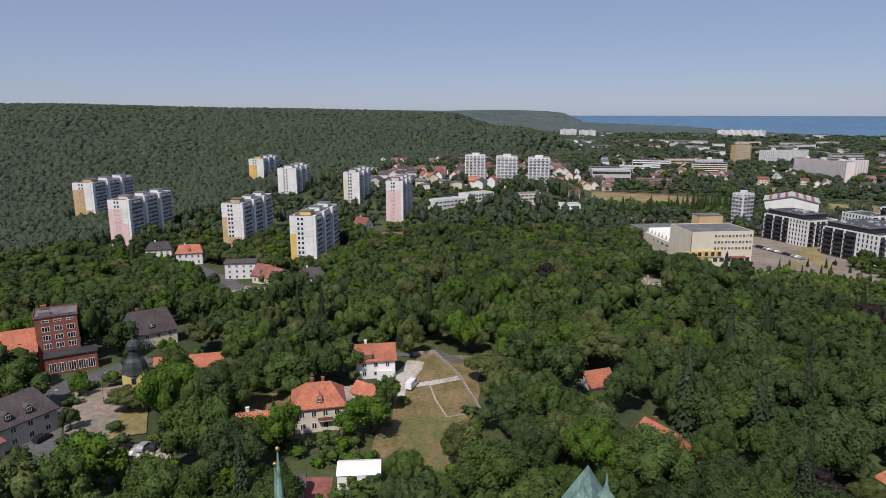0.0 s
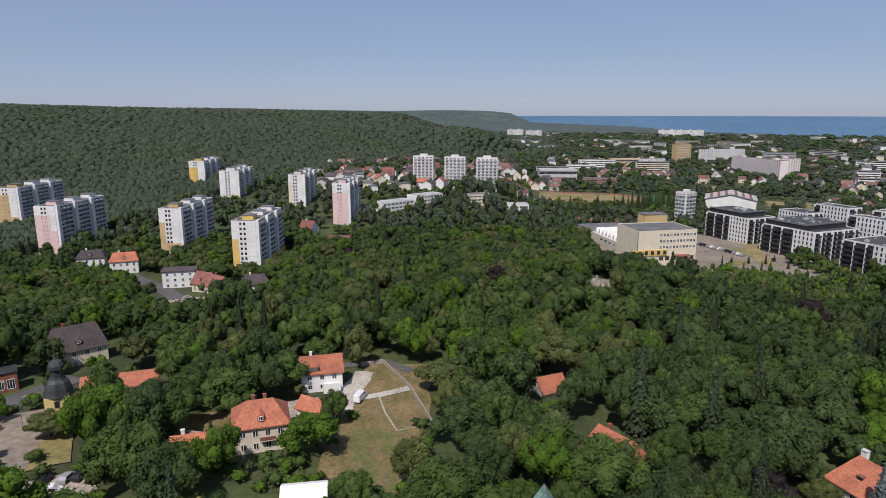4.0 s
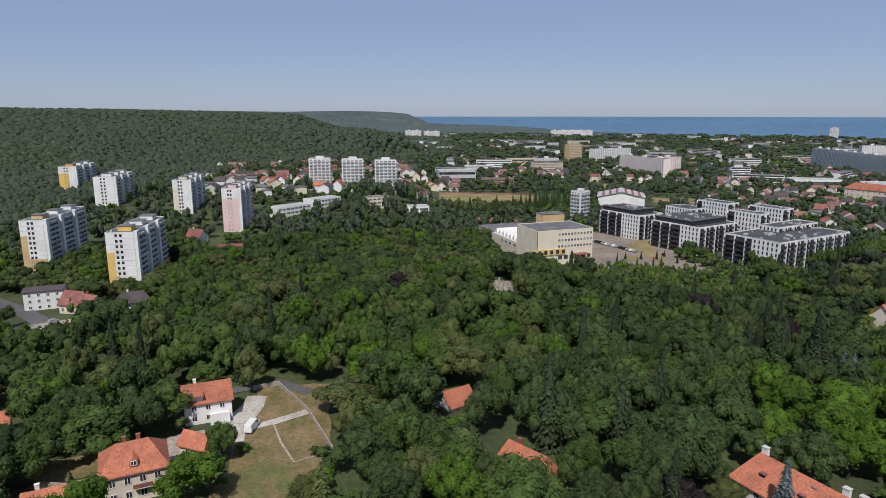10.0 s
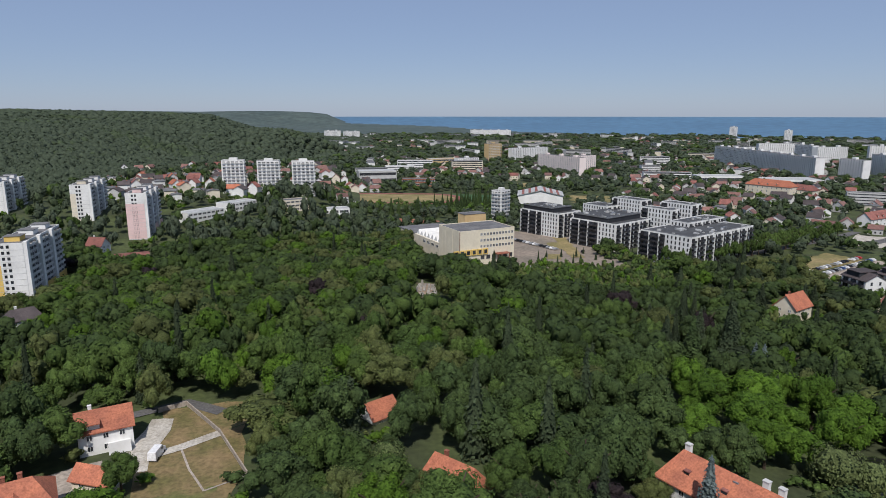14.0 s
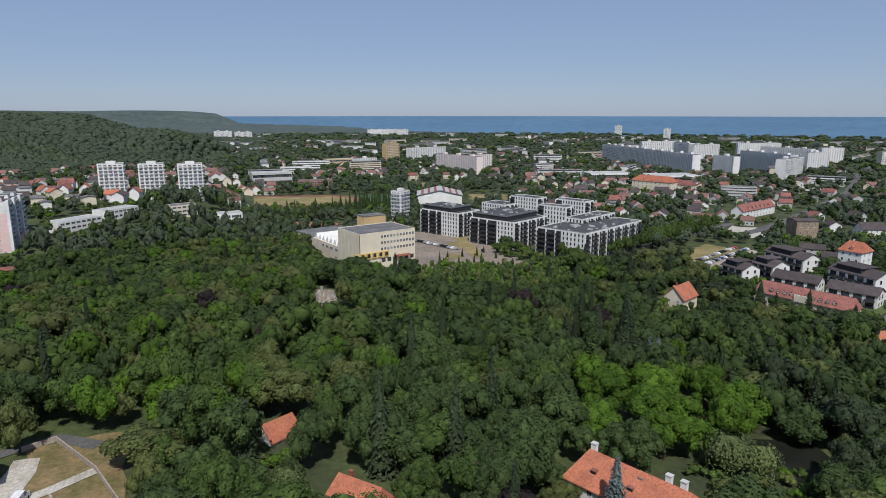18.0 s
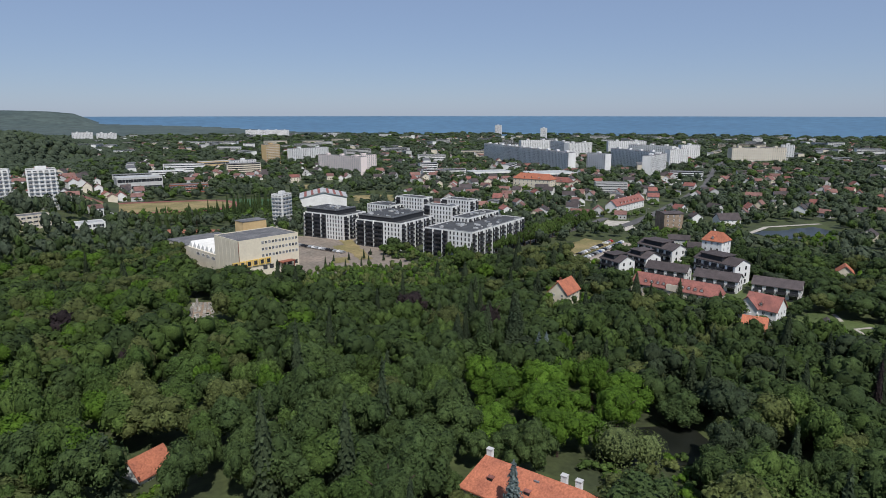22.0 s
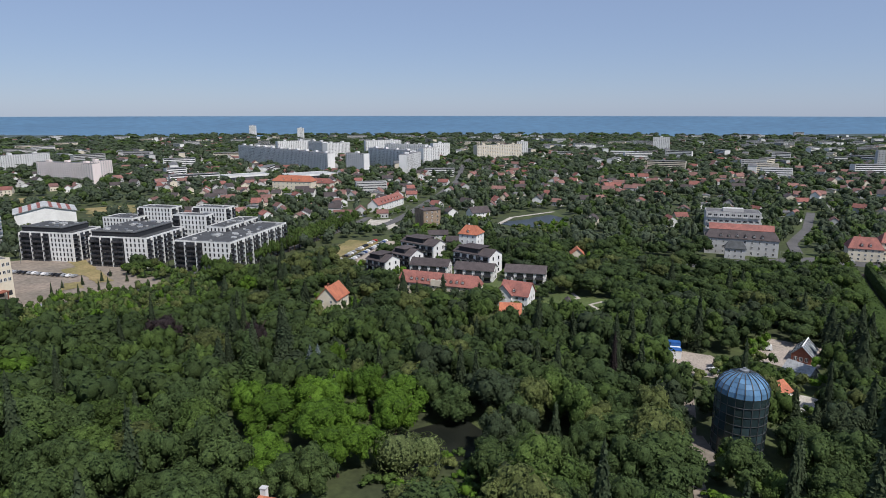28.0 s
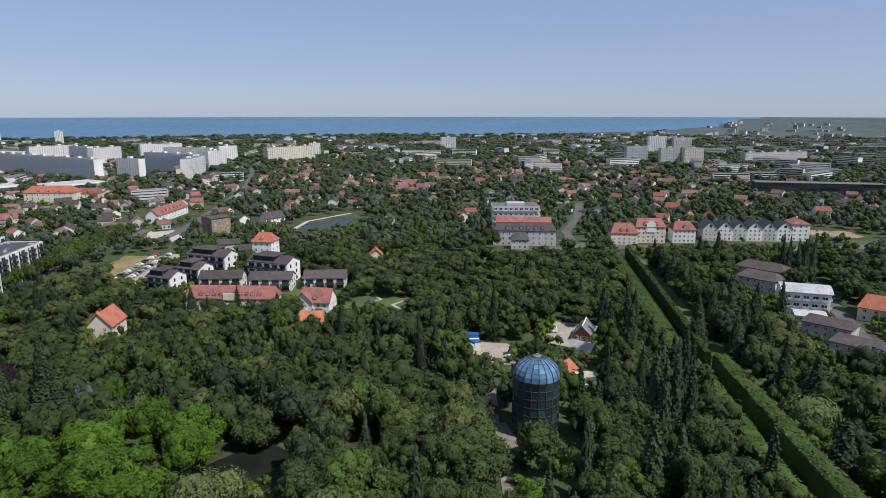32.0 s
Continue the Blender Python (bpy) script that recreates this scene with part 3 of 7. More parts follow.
def modern_block(x, y, rot, sx, sy, h, floors, label, dark=0.5, penthouse=0.0, z=-1.0):
    """A new apartment block: a black balcony part and a white part on the front, a white grid of balconies on the flank."""
    ob = thing("modern_apartment_block", x, y, z, rot, label, "apartment block", "modern apartment blocks")
    size = (sx, sy)
    fh = h / floors
    block_body(ob, size, h, WHITE, DARKROOF, 0.6)
    cut = -sx / 2 + sx * dark
    if dark > 0:
        part("dark_facade", boxes("dark_facade", [(-sx / 2 - 0.05, -sy / 2 - 0.25, 0, cut, -sy / 2 - 0.004, h * 0.985, 0)], [ANTHR]), ANTHR, ob)
        n = max(2, int(sx * dark / 3.6))
        me = loggia_mesh(sx * dark / n * 0.66, fh * 0.68, FRAMED, 1, sx * dark / n * 0.8, 1.4, BALCD, GREYW)
        for i in range(n):
            u = -sx / 2 + sx * dark * (i + 0.5) / n
            for k in range(floors):
                on_face(me, "balcony", ob, size, "-y", u, 0.5 + k * fh, 0.26)
            if i % 2 == 0:
                part("white_fin", boxes("white_fin", [(u - sx * dark / n * 0.5 - 0.2, -sy / 2 - 1.5, 0, u - sx * dark / n * 0.5 + 0.2, -sy / 2 - 0.26, h, 0)], [WHITE]), WHITE, ob)
    if dark < 1:
        n = max(2, int(sx * (1 - dark) / 2.6))
        window_grid(ob, size, "-y", cut + 0.6, sx / 2 - 0.6, n, floors, 0.95, fh * 0.66, 0.7, fh, FRAMED, 0)
    n = max(2, int(sy / 4.6))
    me = loggia_mesh(sy / n * 0.70, fh * 0.70, FRAMED, 1, sy / n * 0.74, 1.3, BALCD, WHITE)
    for i in range(n):
        u = -sy / 2 + sy * (i + 0.5) / n
        for k in range(floors):
            on_face(me, "balcony", ob, size, "+x", u, 0.5 + k * fh, 0.004)
        if i % 2:
            part("white_fin", boxes("white_fin", [(sx / 2 + 0.01, u - sy / n * 0.5 - 0.25, 0, sx / 2 + 1.4, u - sy / n * 0.5 + 0.25, h + 0.3, 0)], [WHITE]), WHITE, ob)
    if penthouse:
        part("penthouse", boxes("penthouse", [(-sx / 2 + 0.6, -sy / 2 + 1.2, h + 0.13, -sx / 2 + sx * penthouse, sy / 2 - 2.0, h + 3.1, 0), (-sx / 2 + 0.2, -sy / 2 + 0.8, h + 3.1, -sx / 2 + sx * penthouse + 0.4, sy / 2 - 1.6, h + 3.4, 1)], [ANTHR, DARKROOF]), ANTHR, ob)
    rnd = random.Random(int(x * 3 + y))
    top = h + (3.41 if penthouse else 0.13)
    xmax = -sx / 2 + sx * penthouse if penthouse else sx / 2
    part("roof_railing", boxes("roof_railing", [(-sx / 2 + 0.8, -sy / 2 + 0.8, top, xmax - 0.8, -sy / 2 + 0.86, top + 0.9, 0), (xmax - 0.86, -sy / 2 + 0.9, top, xmax - 0.8, sy / 2 - 1.7, top + 0.9, 0)], [METAL]), METAL, ob)
    for k in range(int(sx * sy / 75)):
        ux, uy, s = rnd.uniform(-sx / 2 + 1.5, xmax - 2.5), rnd.uniform(-sy / 2 + 2, sy / 2 - 3), rnd.uniform(0.5, 1.3)
        part("roof_unit", boxes("roof_unit", [(ux, uy, top, ux + s * (1.3 + k % 3), uy + s * (1 + k % 2), top + s * 0.9, 0)], [(GREYW, METAL, LIGHTROOF)[k % 3]]), GREYW, ob)
    clear(x, y, max(sx, sy) / 2 + 6)
    return ob


modern_block(255, 448, -73, 38, 25, 18, 6, "black and white modern apartment block beside an empty lot", 0.55, 0.8)
modern_block(274, 397, -72, 38, 40, 18, 6, "black and white modern apartment block beside an empty lot", 0.6, 0.8)
modern_block(304, 345, -74, 36, 71, 18, 6, "long black and white modern apartment block with white balconies", 0.5)
modern_block(309, 459, -75, 25, 18, 18, 6, "white modern apartment block with a planted roof", 0.0)
modern_block(326, 443, -75, 27, 13, 24, 8, "white and black eight-storey modern apartment block", 0.15)
modern_block(319, 400, -73, 25, 10, 22.5, 7, "white and black seven-storey modern apartment block", 0.2)
modern_block(340, 403, -75, 26, 12, 25, 8, "white and black eight-storey modern apartment block", 0.2)
modern_block(318, 361, -74, 14, 42, 20.5, 7, "white modern apartment block with a stepped top", 0.0)


def yellow_hall():
    """The long four-storey cream building with a blank stage end, yellow bays and a saw-tooth roof behind."""
    ob = thing("school_building", 163, 381, 2.0, -84, "cream four-storey school with yellow window bays and flat dark roof", "school")
    sx, sy, h = 28.0, 38.0, 19.0
    size = (sx, sy)
    block_body(ob, size, h, PALEYEL, BITUMEN, 0.5)
    part("red_strip", boxes("red_strip", [(sx / 2 - 0.5, -sy / 2 - 0.12, 0, sx / 2 + 0.12, -sy / 2 - 0.004, h, 0)], [BRICK]), BRICK, ob)
    for i in range(6):
        part("cladding_panel", boxes("cladding_panel", [(-sx / 2 + 0.2 + i * 4.6, -sy / 2 - 0.08, 0, -sx / 2 + 4.5 + i * 4.6, -sy / 2 - 0.004, h - 0.3, 0)], [PALEYEL]), PALEYEL, ob)
    for k in range(3):
        window_grid(ob, size, "+x", -sy / 2 + 13.5, sy / 2 - 0.5, 11, 1, 1.5, 1.7, 8.4 + k * 3.7, 3.7, FRAME, 1)
    for i in range(6):
        u = -sy / 2 + 15.3 + i * 4.0
        part("yellow_bay", boxes("yellow_bay", [(sx / 2 + 0.004, u - 1.7, 4.4, sx / 2 + 0.7, u + 1.7, 7.9, 0), (sx / 2 + 0.704, u - 1.0, 5.0, sx / 2 + 0.76, u + 1.0, 7.3, 1)], [YELLOW, GLASS]), YELLOW, ob)
    window_grid(ob, size, "+x", -sy / 2 + 13.5, sy / 2 - 0.5, 6, 1, 2.6, 2.4, 1.2, 4, FRAMED, 2)
    part("entrance_canopy", boxes("entrance_canopy", [(sx / 2 + 0.01, sy / 2 - 14, 4.0, sx / 2 + 4, sy / 2 - 5, 4.5, 0), (sx / 2 + 3.4, sy / 2 - 13.6, 0, sx / 2 + 3.8, sy / 2 - 13.2, 4, 0), (sx / 2 + 3.4, sy / 2 - 5.8, 0, sx / 2 + 3.8, sy / 2 - 5.4, 4, 0)], [BRICK]), BRICK, ob)
    st_ = part("stage_tower", boxes("stage_tower", [(-sx / 2 - 22, 6, 0, -sx / 2 - 12, 22, h + 3.0, 0), (-sx / 2 - 22.2, 5.8, h + 3.004, -sx / 2 - 11.8, 22.2, h + 3.4, 1)], [TAN, BITUMEN]), TAN, ob)
    part("low_wing", boxes("low_wing", [(-sx / 2 - 68, -18, -3, -sx / 2 - 0.01, 17, 7, 0), (-sx / 2 - 68.2, -18.2, 7.0, -sx / 2 - 40, 17.2, 7.5, 1)], [OFFWHITE, BITUMEN]), OFFWHITE, ob)
    for k in range(7):
        bm = bmesh.new()
        y0, y1 = -17, 8
        x0 = -sx / 2 - 39 + k * 5.4
        v = [bm.verts.new(c) for c in ((x0, y0, 7.01), (x0 + 5, y0, 7.01), (x0 + 3.4, y0, 10.6), (x0, y1, 7.01), (x0 + 5, y1, 7.01), (x0 + 3.4, y1, 10.6))]
        for f in ((0, 1, 2), (5, 4, 3), (0, 2, 5, 3), (1, 4, 5, 2), (0, 3, 4, 1)):
            bm.faces.new([v[i] for i in f])
        part("sawtooth_rooflight", bm, WHITE, ob)
    window_grid(ob, (sx, 0), "-y", -sx / 2 - 66, -sx / 2 - 2, 10, 1, 4.0, 1.8, 3.6, 3, FRAME, 2)
    for kid in list(ob.children)[-10:]:
        kid.matrix_basis = Matrix.Translation((0, -18.0, 0)) @ kid.matrix_basis
    clear_line(146, 392, 146, 452, 9), clear_line(158, 392, 158, 452, 14)
    clear_front(136, 388, 7, 16)
    clear_line(140, 374, 172, 362, 18)
clear_front(164, 362, 18, 16)


yellow_hall()


def hall_arched():
    ob = thing("sports_hall", 326, 592, -1.0, -28, "white sports hall with red-striped low gabled roof", "sports hall")
    sx, sy, h, rh = 44.0, 34.0, 10.5, 6.0
    part("wall", boxes("wall", [(-sx / 2, -sy / 2, -3, sx / 2, sy / 2, h, 0)], [WHITE]), WHITE, ob)
    bm = bmesh.new()
    prof = [(-sx / 2 - 1, 0.0), (-sx / 2 - 1, 0.8), (0, rh), (sx / 2 + 1, 0.8), (sx / 2 + 1, 0.0), (0, rh - 0.8)]
    a = [bm.verts.new((u, -sy / 2 - 1, h + w)) for u, w in prof]
    b = [bm.verts.new((u, sy / 2 + 1, h + w)) for u, w in prof]
    for i in range(6):
        j = (i + 1) % 6
        bm.faces.new((a[i], a[j], b[j], b[i]))
    bm.faces.new(a[::-1]), bm.faces.new(b)
    part("roof", bm, LIGHTROOF, ob)
    bm = bmesh.new()
    v = [bm.verts.new(c) for c in ((-sx / 2, -sy / 2 + 0.1, h), (sx / 2, -sy / 2 + 0.1, h), (0, -sy / 2 + 0.1, h + rh - 0.8))]
    bm.faces.new(v)
    part("gable", bm, WHITE, ob)
    for s in (-1, 1):
        for k in range(3):
            u = s * (3 + k * 6.5)
            zz = h + rh - abs(u) / (sx / 2 + 1) * (rh - 0.8) + 0.05
            z2 = h + rh - abs(u + s * 2.5) / (sx / 2 + 1) * (rh - 0.8) + 0.05
            bm = bmesh.new()
            v = [bm.verts.new(c) for c in ((u, -sy / 2 - 1.05, zz), (u + s * 2.5, -sy / 2 - 1.05, z2), (u + s * 2.5, sy / 2 + 1, z2), (u, sy / 2 + 1, zz), (u, -sy / 2 - 1.05, zz - 0.5), (u + s * 2.5, -sy / 2 - 1.05, z2 - 0.5))]
            bm.faces.new((v[0], v[1], v[2], v[3])), bm.faces.new((v[4], v[5], v[1], v[0]))
            part("red_stripe", bm, TRACK, ob)
    clear(326, 592, 30), clear_front(320, 575, 20, 40)


hall_arched()


def slab(x, y, rot, length, depth, h, label, floors=11, wall=None, cols=None, z=None, side="-y", group="long panel slabs"):
    """A long far-off panel slab: each storey's run of windows and balconies is one recessed band piece."""
    z = gz(x, y) if z is None else z
    ob = thing("apartment_slab", x, y, z, rot, label, "apartment block", group)
    wall = wall or FARW
    part("wall", boxes("wall", [(-length / 2, -depth / 2, -4, length / 2, depth / 2, h, 0)], [wall]), wall, ob)
    part("roof", boxes("roof", [(-length / 2 + 0.3, -depth / 2 + 0.3, h + 0.004, length / 2 - 0.3, depth / 2 - 0.3, h + 0.3, 0)], [BITUMEN]), BITUMEN, ob)
    n = cols or max(3, min(70, int(length / 4.2)))
    fh = h / floors
    me = cached(("run", round(length / n, 1), round(h), floors), lambda: boxes("window_column", [(-length / n * 0.15, -0.12, k * fh + fh * 0.40, length / n * 0.15, 0, k * fh + fh * 0.74, 0) for k in range(floors)] + [(-length / n * 0.40, -0.25, k * fh, length / n * 0.30, -0.02, k * fh + fh * 0.30, 1) for k in range(floors)], [GLASS, BALC]))
    facing = "-y" if (-x * math.sin(radians(rot)) + y * math.cos(radians(rot))) > 0 else "+y"
    for s in (facing,):
        for i in range(n):
            on_face(me, "window_column", ob, (length, depth), s, -length / 2 + length * (i + 0.5) / n, 0)
    for i in range(max(1, int(length / 30))):
        u = -length / 2 + (i + 0.5) * length / max(1, int(length / 30))
        part("lift_house", boxes("lift_house", [(u - 3, -2.5, h + 0.31, u + 3, 2.5, h + 2.8, 0)], [wall]), wall, ob)
    clear_line(x - math.cos(radians(rot)) * length / 2, y - math.sin(radians(rot)) * length / 2, x + math.cos(radians(rot)) * length / 2, y + math.sin(radians(rot)) * length / 2, depth / 2 + 6)
    return ob


W11 = "long white eleven-storey panel slab over treetops"
slab(882, 840, -111 + 180, 346, 13, 31, "very long pale eleven-storey slab of flats", 11)
slab(830, 635, -99 + 180, 40, 12, 31, W11)
slab(1115, 899, -5, 71, 13, 32, W11)
slab(1160, 1061, -25, 79, 13, 32, W11)
slab(1152, 981, 72, 60, 13, 32, W11)
slab(868, 562, 16, 80, 13, 31, W11)
slab(955, 654, 68, 127, 13, 31, "long white and grey eleven-storey slab of flats", 11)
slab(1041, 628, -16, 41, 13, 31, W11)
slab(1204, 696, -31, 40, 13, 32, W11)
slab(1284, 895, -37, 88, 13, 32, W11)
slab(1127, 731, 91, 94, 13, 32, W11)
slab(1211, 566, -30, 110, 14, 31, "cream eleven-storey slab of flats", 11, OFFWHITE)
slab(1394, 587, -61, 24, 13, 31, W11)
slab(613, 1155, 10, 89, 13, 27, "white ten-storey slab of flats", 10)
slab(532, 896, -81 + 180, 101, 13, 27, "pink and white ten-storey slab of flats", 10, PALEPINK)
slab(568, 890, 9, 42, 13, 27, "pink and white ten-storey slab of flats", 10, PALEPINK)
slab(533, 1150, 12, 31, 14, 36, "brown and yellow twelve-storey block", 12, TAN)
slab(417, 1004, 8, 40, 13, 20, "white seven-storey slab of flats", 7)
slab(1149, 2493, -32, 170, 14, 31, W11)
slab(470, 2430, 0, 60, 14, 31, W11)
slab(540, 2420, 0, 60, 14, 31, W11)
slab(1289, -98, 100, 40, 14, 34, "grey twelve-storey tower among treetops", 12, GREYW)
slab(1240, -150, 101, 34, 14, 33, "grey twelve-storey tower beside others", 12, GREYW)
slab(1236, -190, 101, 34, 14, 33, "cream twelve-storey tower among treetops", 12, OFFWHITE)
slab(1700, -190, 100, 44, 14, 42, "white fourteen-storey tower far off", 14)
slab(1730, -255, 100, 44, 14, 38, "grey fourteen-storey tower far off", 14, GREYW)
slab(1362, -363, 119, 150, 13, 22, "grey seven-storey slab of flats", 7, GREYW)
slab(1720, 340, 101, 40, 14, 36, "white twelve-storey tower near the coast", 12)
slab(1980, 2010, 120, 26, 16, 45, "white slender tower near the coast", 14, z=-8)
slab(1850, 1640, 120, 22, 16, 42, "white slender tower near the coast", 14, z=-8)


def house(x, y, rot, w, d, h, rh, roof, wall, label, hip=0.0, floors=2, cols=3, chimneys=1, dormers=0, name="house", group="", z=None, both=True, category="house"):
    """A house with its ridge along local x: walls, gables or hips, an overhanging roof with thickness, chimneys, dormers, windows."""
    z = gz(x, y) if z is None else z
    ob = thing(name, x, y, z, rot, label, category, group)
    bm = bmesh.new()
    hx = w / 2 - hip * w / 2
    lo = [bm.verts.new(c) for c in ((-w / 2, -d / 2, -3), (w / 2, -d / 2, -3), (w / 2, d / 2, -3), (-w / 2, d / 2, -3))]
    up = [bm.verts.new(c) for c in ((-w / 2, -d / 2, h), (w / 2, -d / 2, h), (w / 2, d / 2, h), (-w / 2, d / 2, h))]
    for i in range(4):
        bm.faces.new((lo[i], lo[(i + 1) % 4], up[(i + 1) % 4], up[i]))
    if hip == 0:
        t0, t1 = bm.verts.new((-w / 2, 0, h + rh - 0.15)), bm.verts.new((w / 2, 0, h + rh - 0.15))
        bm.faces.new((up[1], up[2], t1)), bm.faces.new((up[3], up[0], t0))
    part("wall", bm, wall, ob)
    o, th = 0.55, 0.28
    sl = rh / (d / 2)
    bm = bmesh.new()
    e = h - o * sl
    ox = o if hip == 0 else o
    ridge = (-w / 2 - o, w / 2 + o) if hip == 0 else (-hx, hx)
    def skin(dz):
        return [bm.verts.new(c) for c in ((-w / 2 - ox, -d / 2 - o, e + dz), (w / 2 + ox, -d / 2 - o, e + dz), (w / 2 + ox, d / 2 + o, e + dz), (-w / 2 - ox, d / 2 + o, e + dz), (ridge[0], 0, h + rh + dz), (ridge[1], 0, h + rh + dz))]
    a, b = skin(th), skin(0)
    for f in ((0, 1, 5, 4), (2, 3, 4, 5)):
        bm.faces.new([a[i] for i in f])
        bm.faces.new([b[i] for i in reversed(f)])
    if hip:
        for f in ((1, 2, 5), (3, 0, 4)):
            bm.faces.new([a[i] for i in f])
            bm.faces.new([b[i] for i in reversed(f)])
    rim = ((0, 1), (1, 2), (2, 3), (3, 0)) if hip else ((0, 1), (1, 5), (5, 2), (2, 3), (3, 4), (4, 0))
    for i, j in rim:
        bm.faces.new((b[i], b[j], a[j], a[i]))
    part("roof", bm, roof, ob)
    for k in range(chimneys):
        u = (-0.3 + 0.55 * k) * hx * 2 * 0.8
        part("chimney", boxes("chimney", [(u - 0.4, 0.25, h + rh * 0.55, u + 0.4, 0.95, h + rh + 1.1, 0), (u - 0.47, 0.18, h + rh + 1.1, u + 0.47, 1.02, h + rh + 1.22, 0)], [BRICK if wall is not WHITE else WHITE]), BRICK, ob)
    for k in range(dormers):
        u = -hx * 0.75 + (2 * hx * 0.75) * (k + 0.5) / dormers
        bm = bmesh.new()
        dz = h + rh * 0.22
        v = [bm.verts.new(c) for c in ((u - 0.8, -d / 2 + 0.5, dz), (u + 0.8, -d / 2 + 0.5, dz), (u + 0.8, -d / 2 + 0.5, dz + 1.3), (u, -d / 2 + 0.5, dz + 2.0), (u - 0.8, -d / 2 + 0.5, dz + 1.3), (u - 0.8, 0, dz + 1.3), (u + 0.8, 0, dz + 1.3), (u, 0, dz + 2.0), (u - 0.8, 0, dz), (u + 0.8, 0, dz))]
        for f in ((0, 1, 2, 3, 4), (4, 3, 7, 5), (3, 2, 6, 7), (0, 4, 5, 8), (2, 1, 9, 6)):
            bm.faces.new([v[i] for i in f])
        dm = part("dormer", bm, roof, ob)
        wn_ = part("window", window_mesh(1.1, 1.1, FRAME, 1), FRAME, dm)
        wn_.matrix_basis = pose(u, -d / 2 + 0.49, dz + 0.2)
    fh = (h - 0.4) / floors
    for side, span, n in (("-y", w, cols), ("+x", d, max(1, min(3, cols - 1))), ("-x", d, max(1, min(3, cols - 1)))):
        if cols == 0 or (side == "-x" and (not both or math.hypot(x, y) > 345)):
            continue
        window_grid(ob, (w, d), side, -span / 2 + 0.6, span / 2 - 0.6, n, floors, min(1.25, span / n * 0.5), fh * 0.52, 0.95, fh, FRAME, 1)
    clear(x, y, max(w, d) / 2 + 2.5)
    return ob


# ---- meadow, villa and park houses ----
def shed_roof_dormer(ob, u, w, d, h, rh, roof):
    """A long low dormer that lifts part of the front roof slope."""
    part("lifted_roof", boxes("lifted_roof", [(u - w / 2, -d / 2 - 0.7, h + rh * 0.55, u + w / 2, -0.4, h + rh * 0.55 + 0.25, 0), (u - w / 2 + 0.2, -d / 2 + 0.3, h - 0.3, u + w / 2 - 0.2, -0.5, h + rh * 0.55 - 0.004, 1)], [roof, WHITE]), roof, ob)


hw = house(-20.7, 182.5, 9, 11.5, 9, 5.8, 3.4, TILE, WHITE, "white two-storey house with a red tiled roof beside a meadow", 0, 2, 3, 1, 0)
shed_roof_dormer(hw, -2.5, 3.2, 9, 5.8, 3.4, TILE)
part("porch", boxes("porch", [(0.2, -7.0, 0.3, 5.0, -4.51, 2.4, 0), (0.2, -7.0, 2.4, 5.0, -6.85, 3.3, 0)], [WHITE]), WHITE, hw)
clear_front(-21, 187, 7, 16)
ha = house(-31.8, 151, 13, 12.5, 11, 6.7, 4.0, TILE, OFFWHITE, "cream villa with an orange hipped roof and small dormer", 0.5, 2, 4, 2, 1)
part("balcony", boxes("balcony", [(-0.5, -6.7, 3.2, 3.2, -5.51, 3.4, 0), (-0.5, -6.7, 3.4, 3.2, -6.6, 4.3, 1)], [OFFWHITE, TILED]), OFFWHITE, ha)
clear_front(-31, 150, 8, 18)
house(-46, 145, 12, 9, 6, 3.0, 2.6, TILE, WHITE, "low outbuilding with an orange roof and white chimney", 0, 1, 2, 1)
house(-20, 163, -35, 9, 5, 2.6, 2.2, TILE, OFFWHITE, "small orange-roofed annexe behind a tree", 0, 1, 2, 0)
hb = house(50.5, 134.5, -60, 13, 8.5, 4.6, 5.0, TILE, OFFWHITE, "villa with a steep red tiled roof among trees", 0.18, 1, 4, 1, 1, z=9.6)
house(44.5, 173, 20, 8, 6.5, 3.6, 3.2, TILE, WHITE, "small house with an orange tiled roof deep among trees", 0, 1, 2, 0, z=10)
clear_front(44, 173, 4, 11)
hc = house(101, 110, -76, 27, 11.5, 5.6, 4.8, TILE, WHITE, "large white house with a long orange roof and white chimneys", 0.16, 2, 7, 0, 0, z=8.8)
for u, v in ((-10.6, 0.6), (6.5, 0.6), (9.6, 0.6)):
    part("chimney", boxes("chimney", [(u - 0.6, v - 0.5, 8, u + 0.6, v + 0.5, 11.9, 0), (u - 0.7, v - 0.6, 11.9, u + 0.7, v + 0.6, 12.1, 1)], [WHITE, GREYW]), WHITE, hc)
for u in (-8.0, 0.5):
    part("roof_window", boxes("roof_window", [(u - 0.6, -3.7, 7.0, u + 0.6, -2.6, 8.2, 0), (u - 0.7, -3.8, 8.2, u + 0.7, -2.4, 8.4, 1)], [GLASS, TILED]), GLASS, hc)
part("skylight", boxes("skylight", [(0.8, -1.4, 9.3, 2.0, -0.4, 9.8, 0)], [METAL]), METAL, hc)
clear_line(96, 122, 103, 98, 8)
clear_front(99, 112, 8, 12)

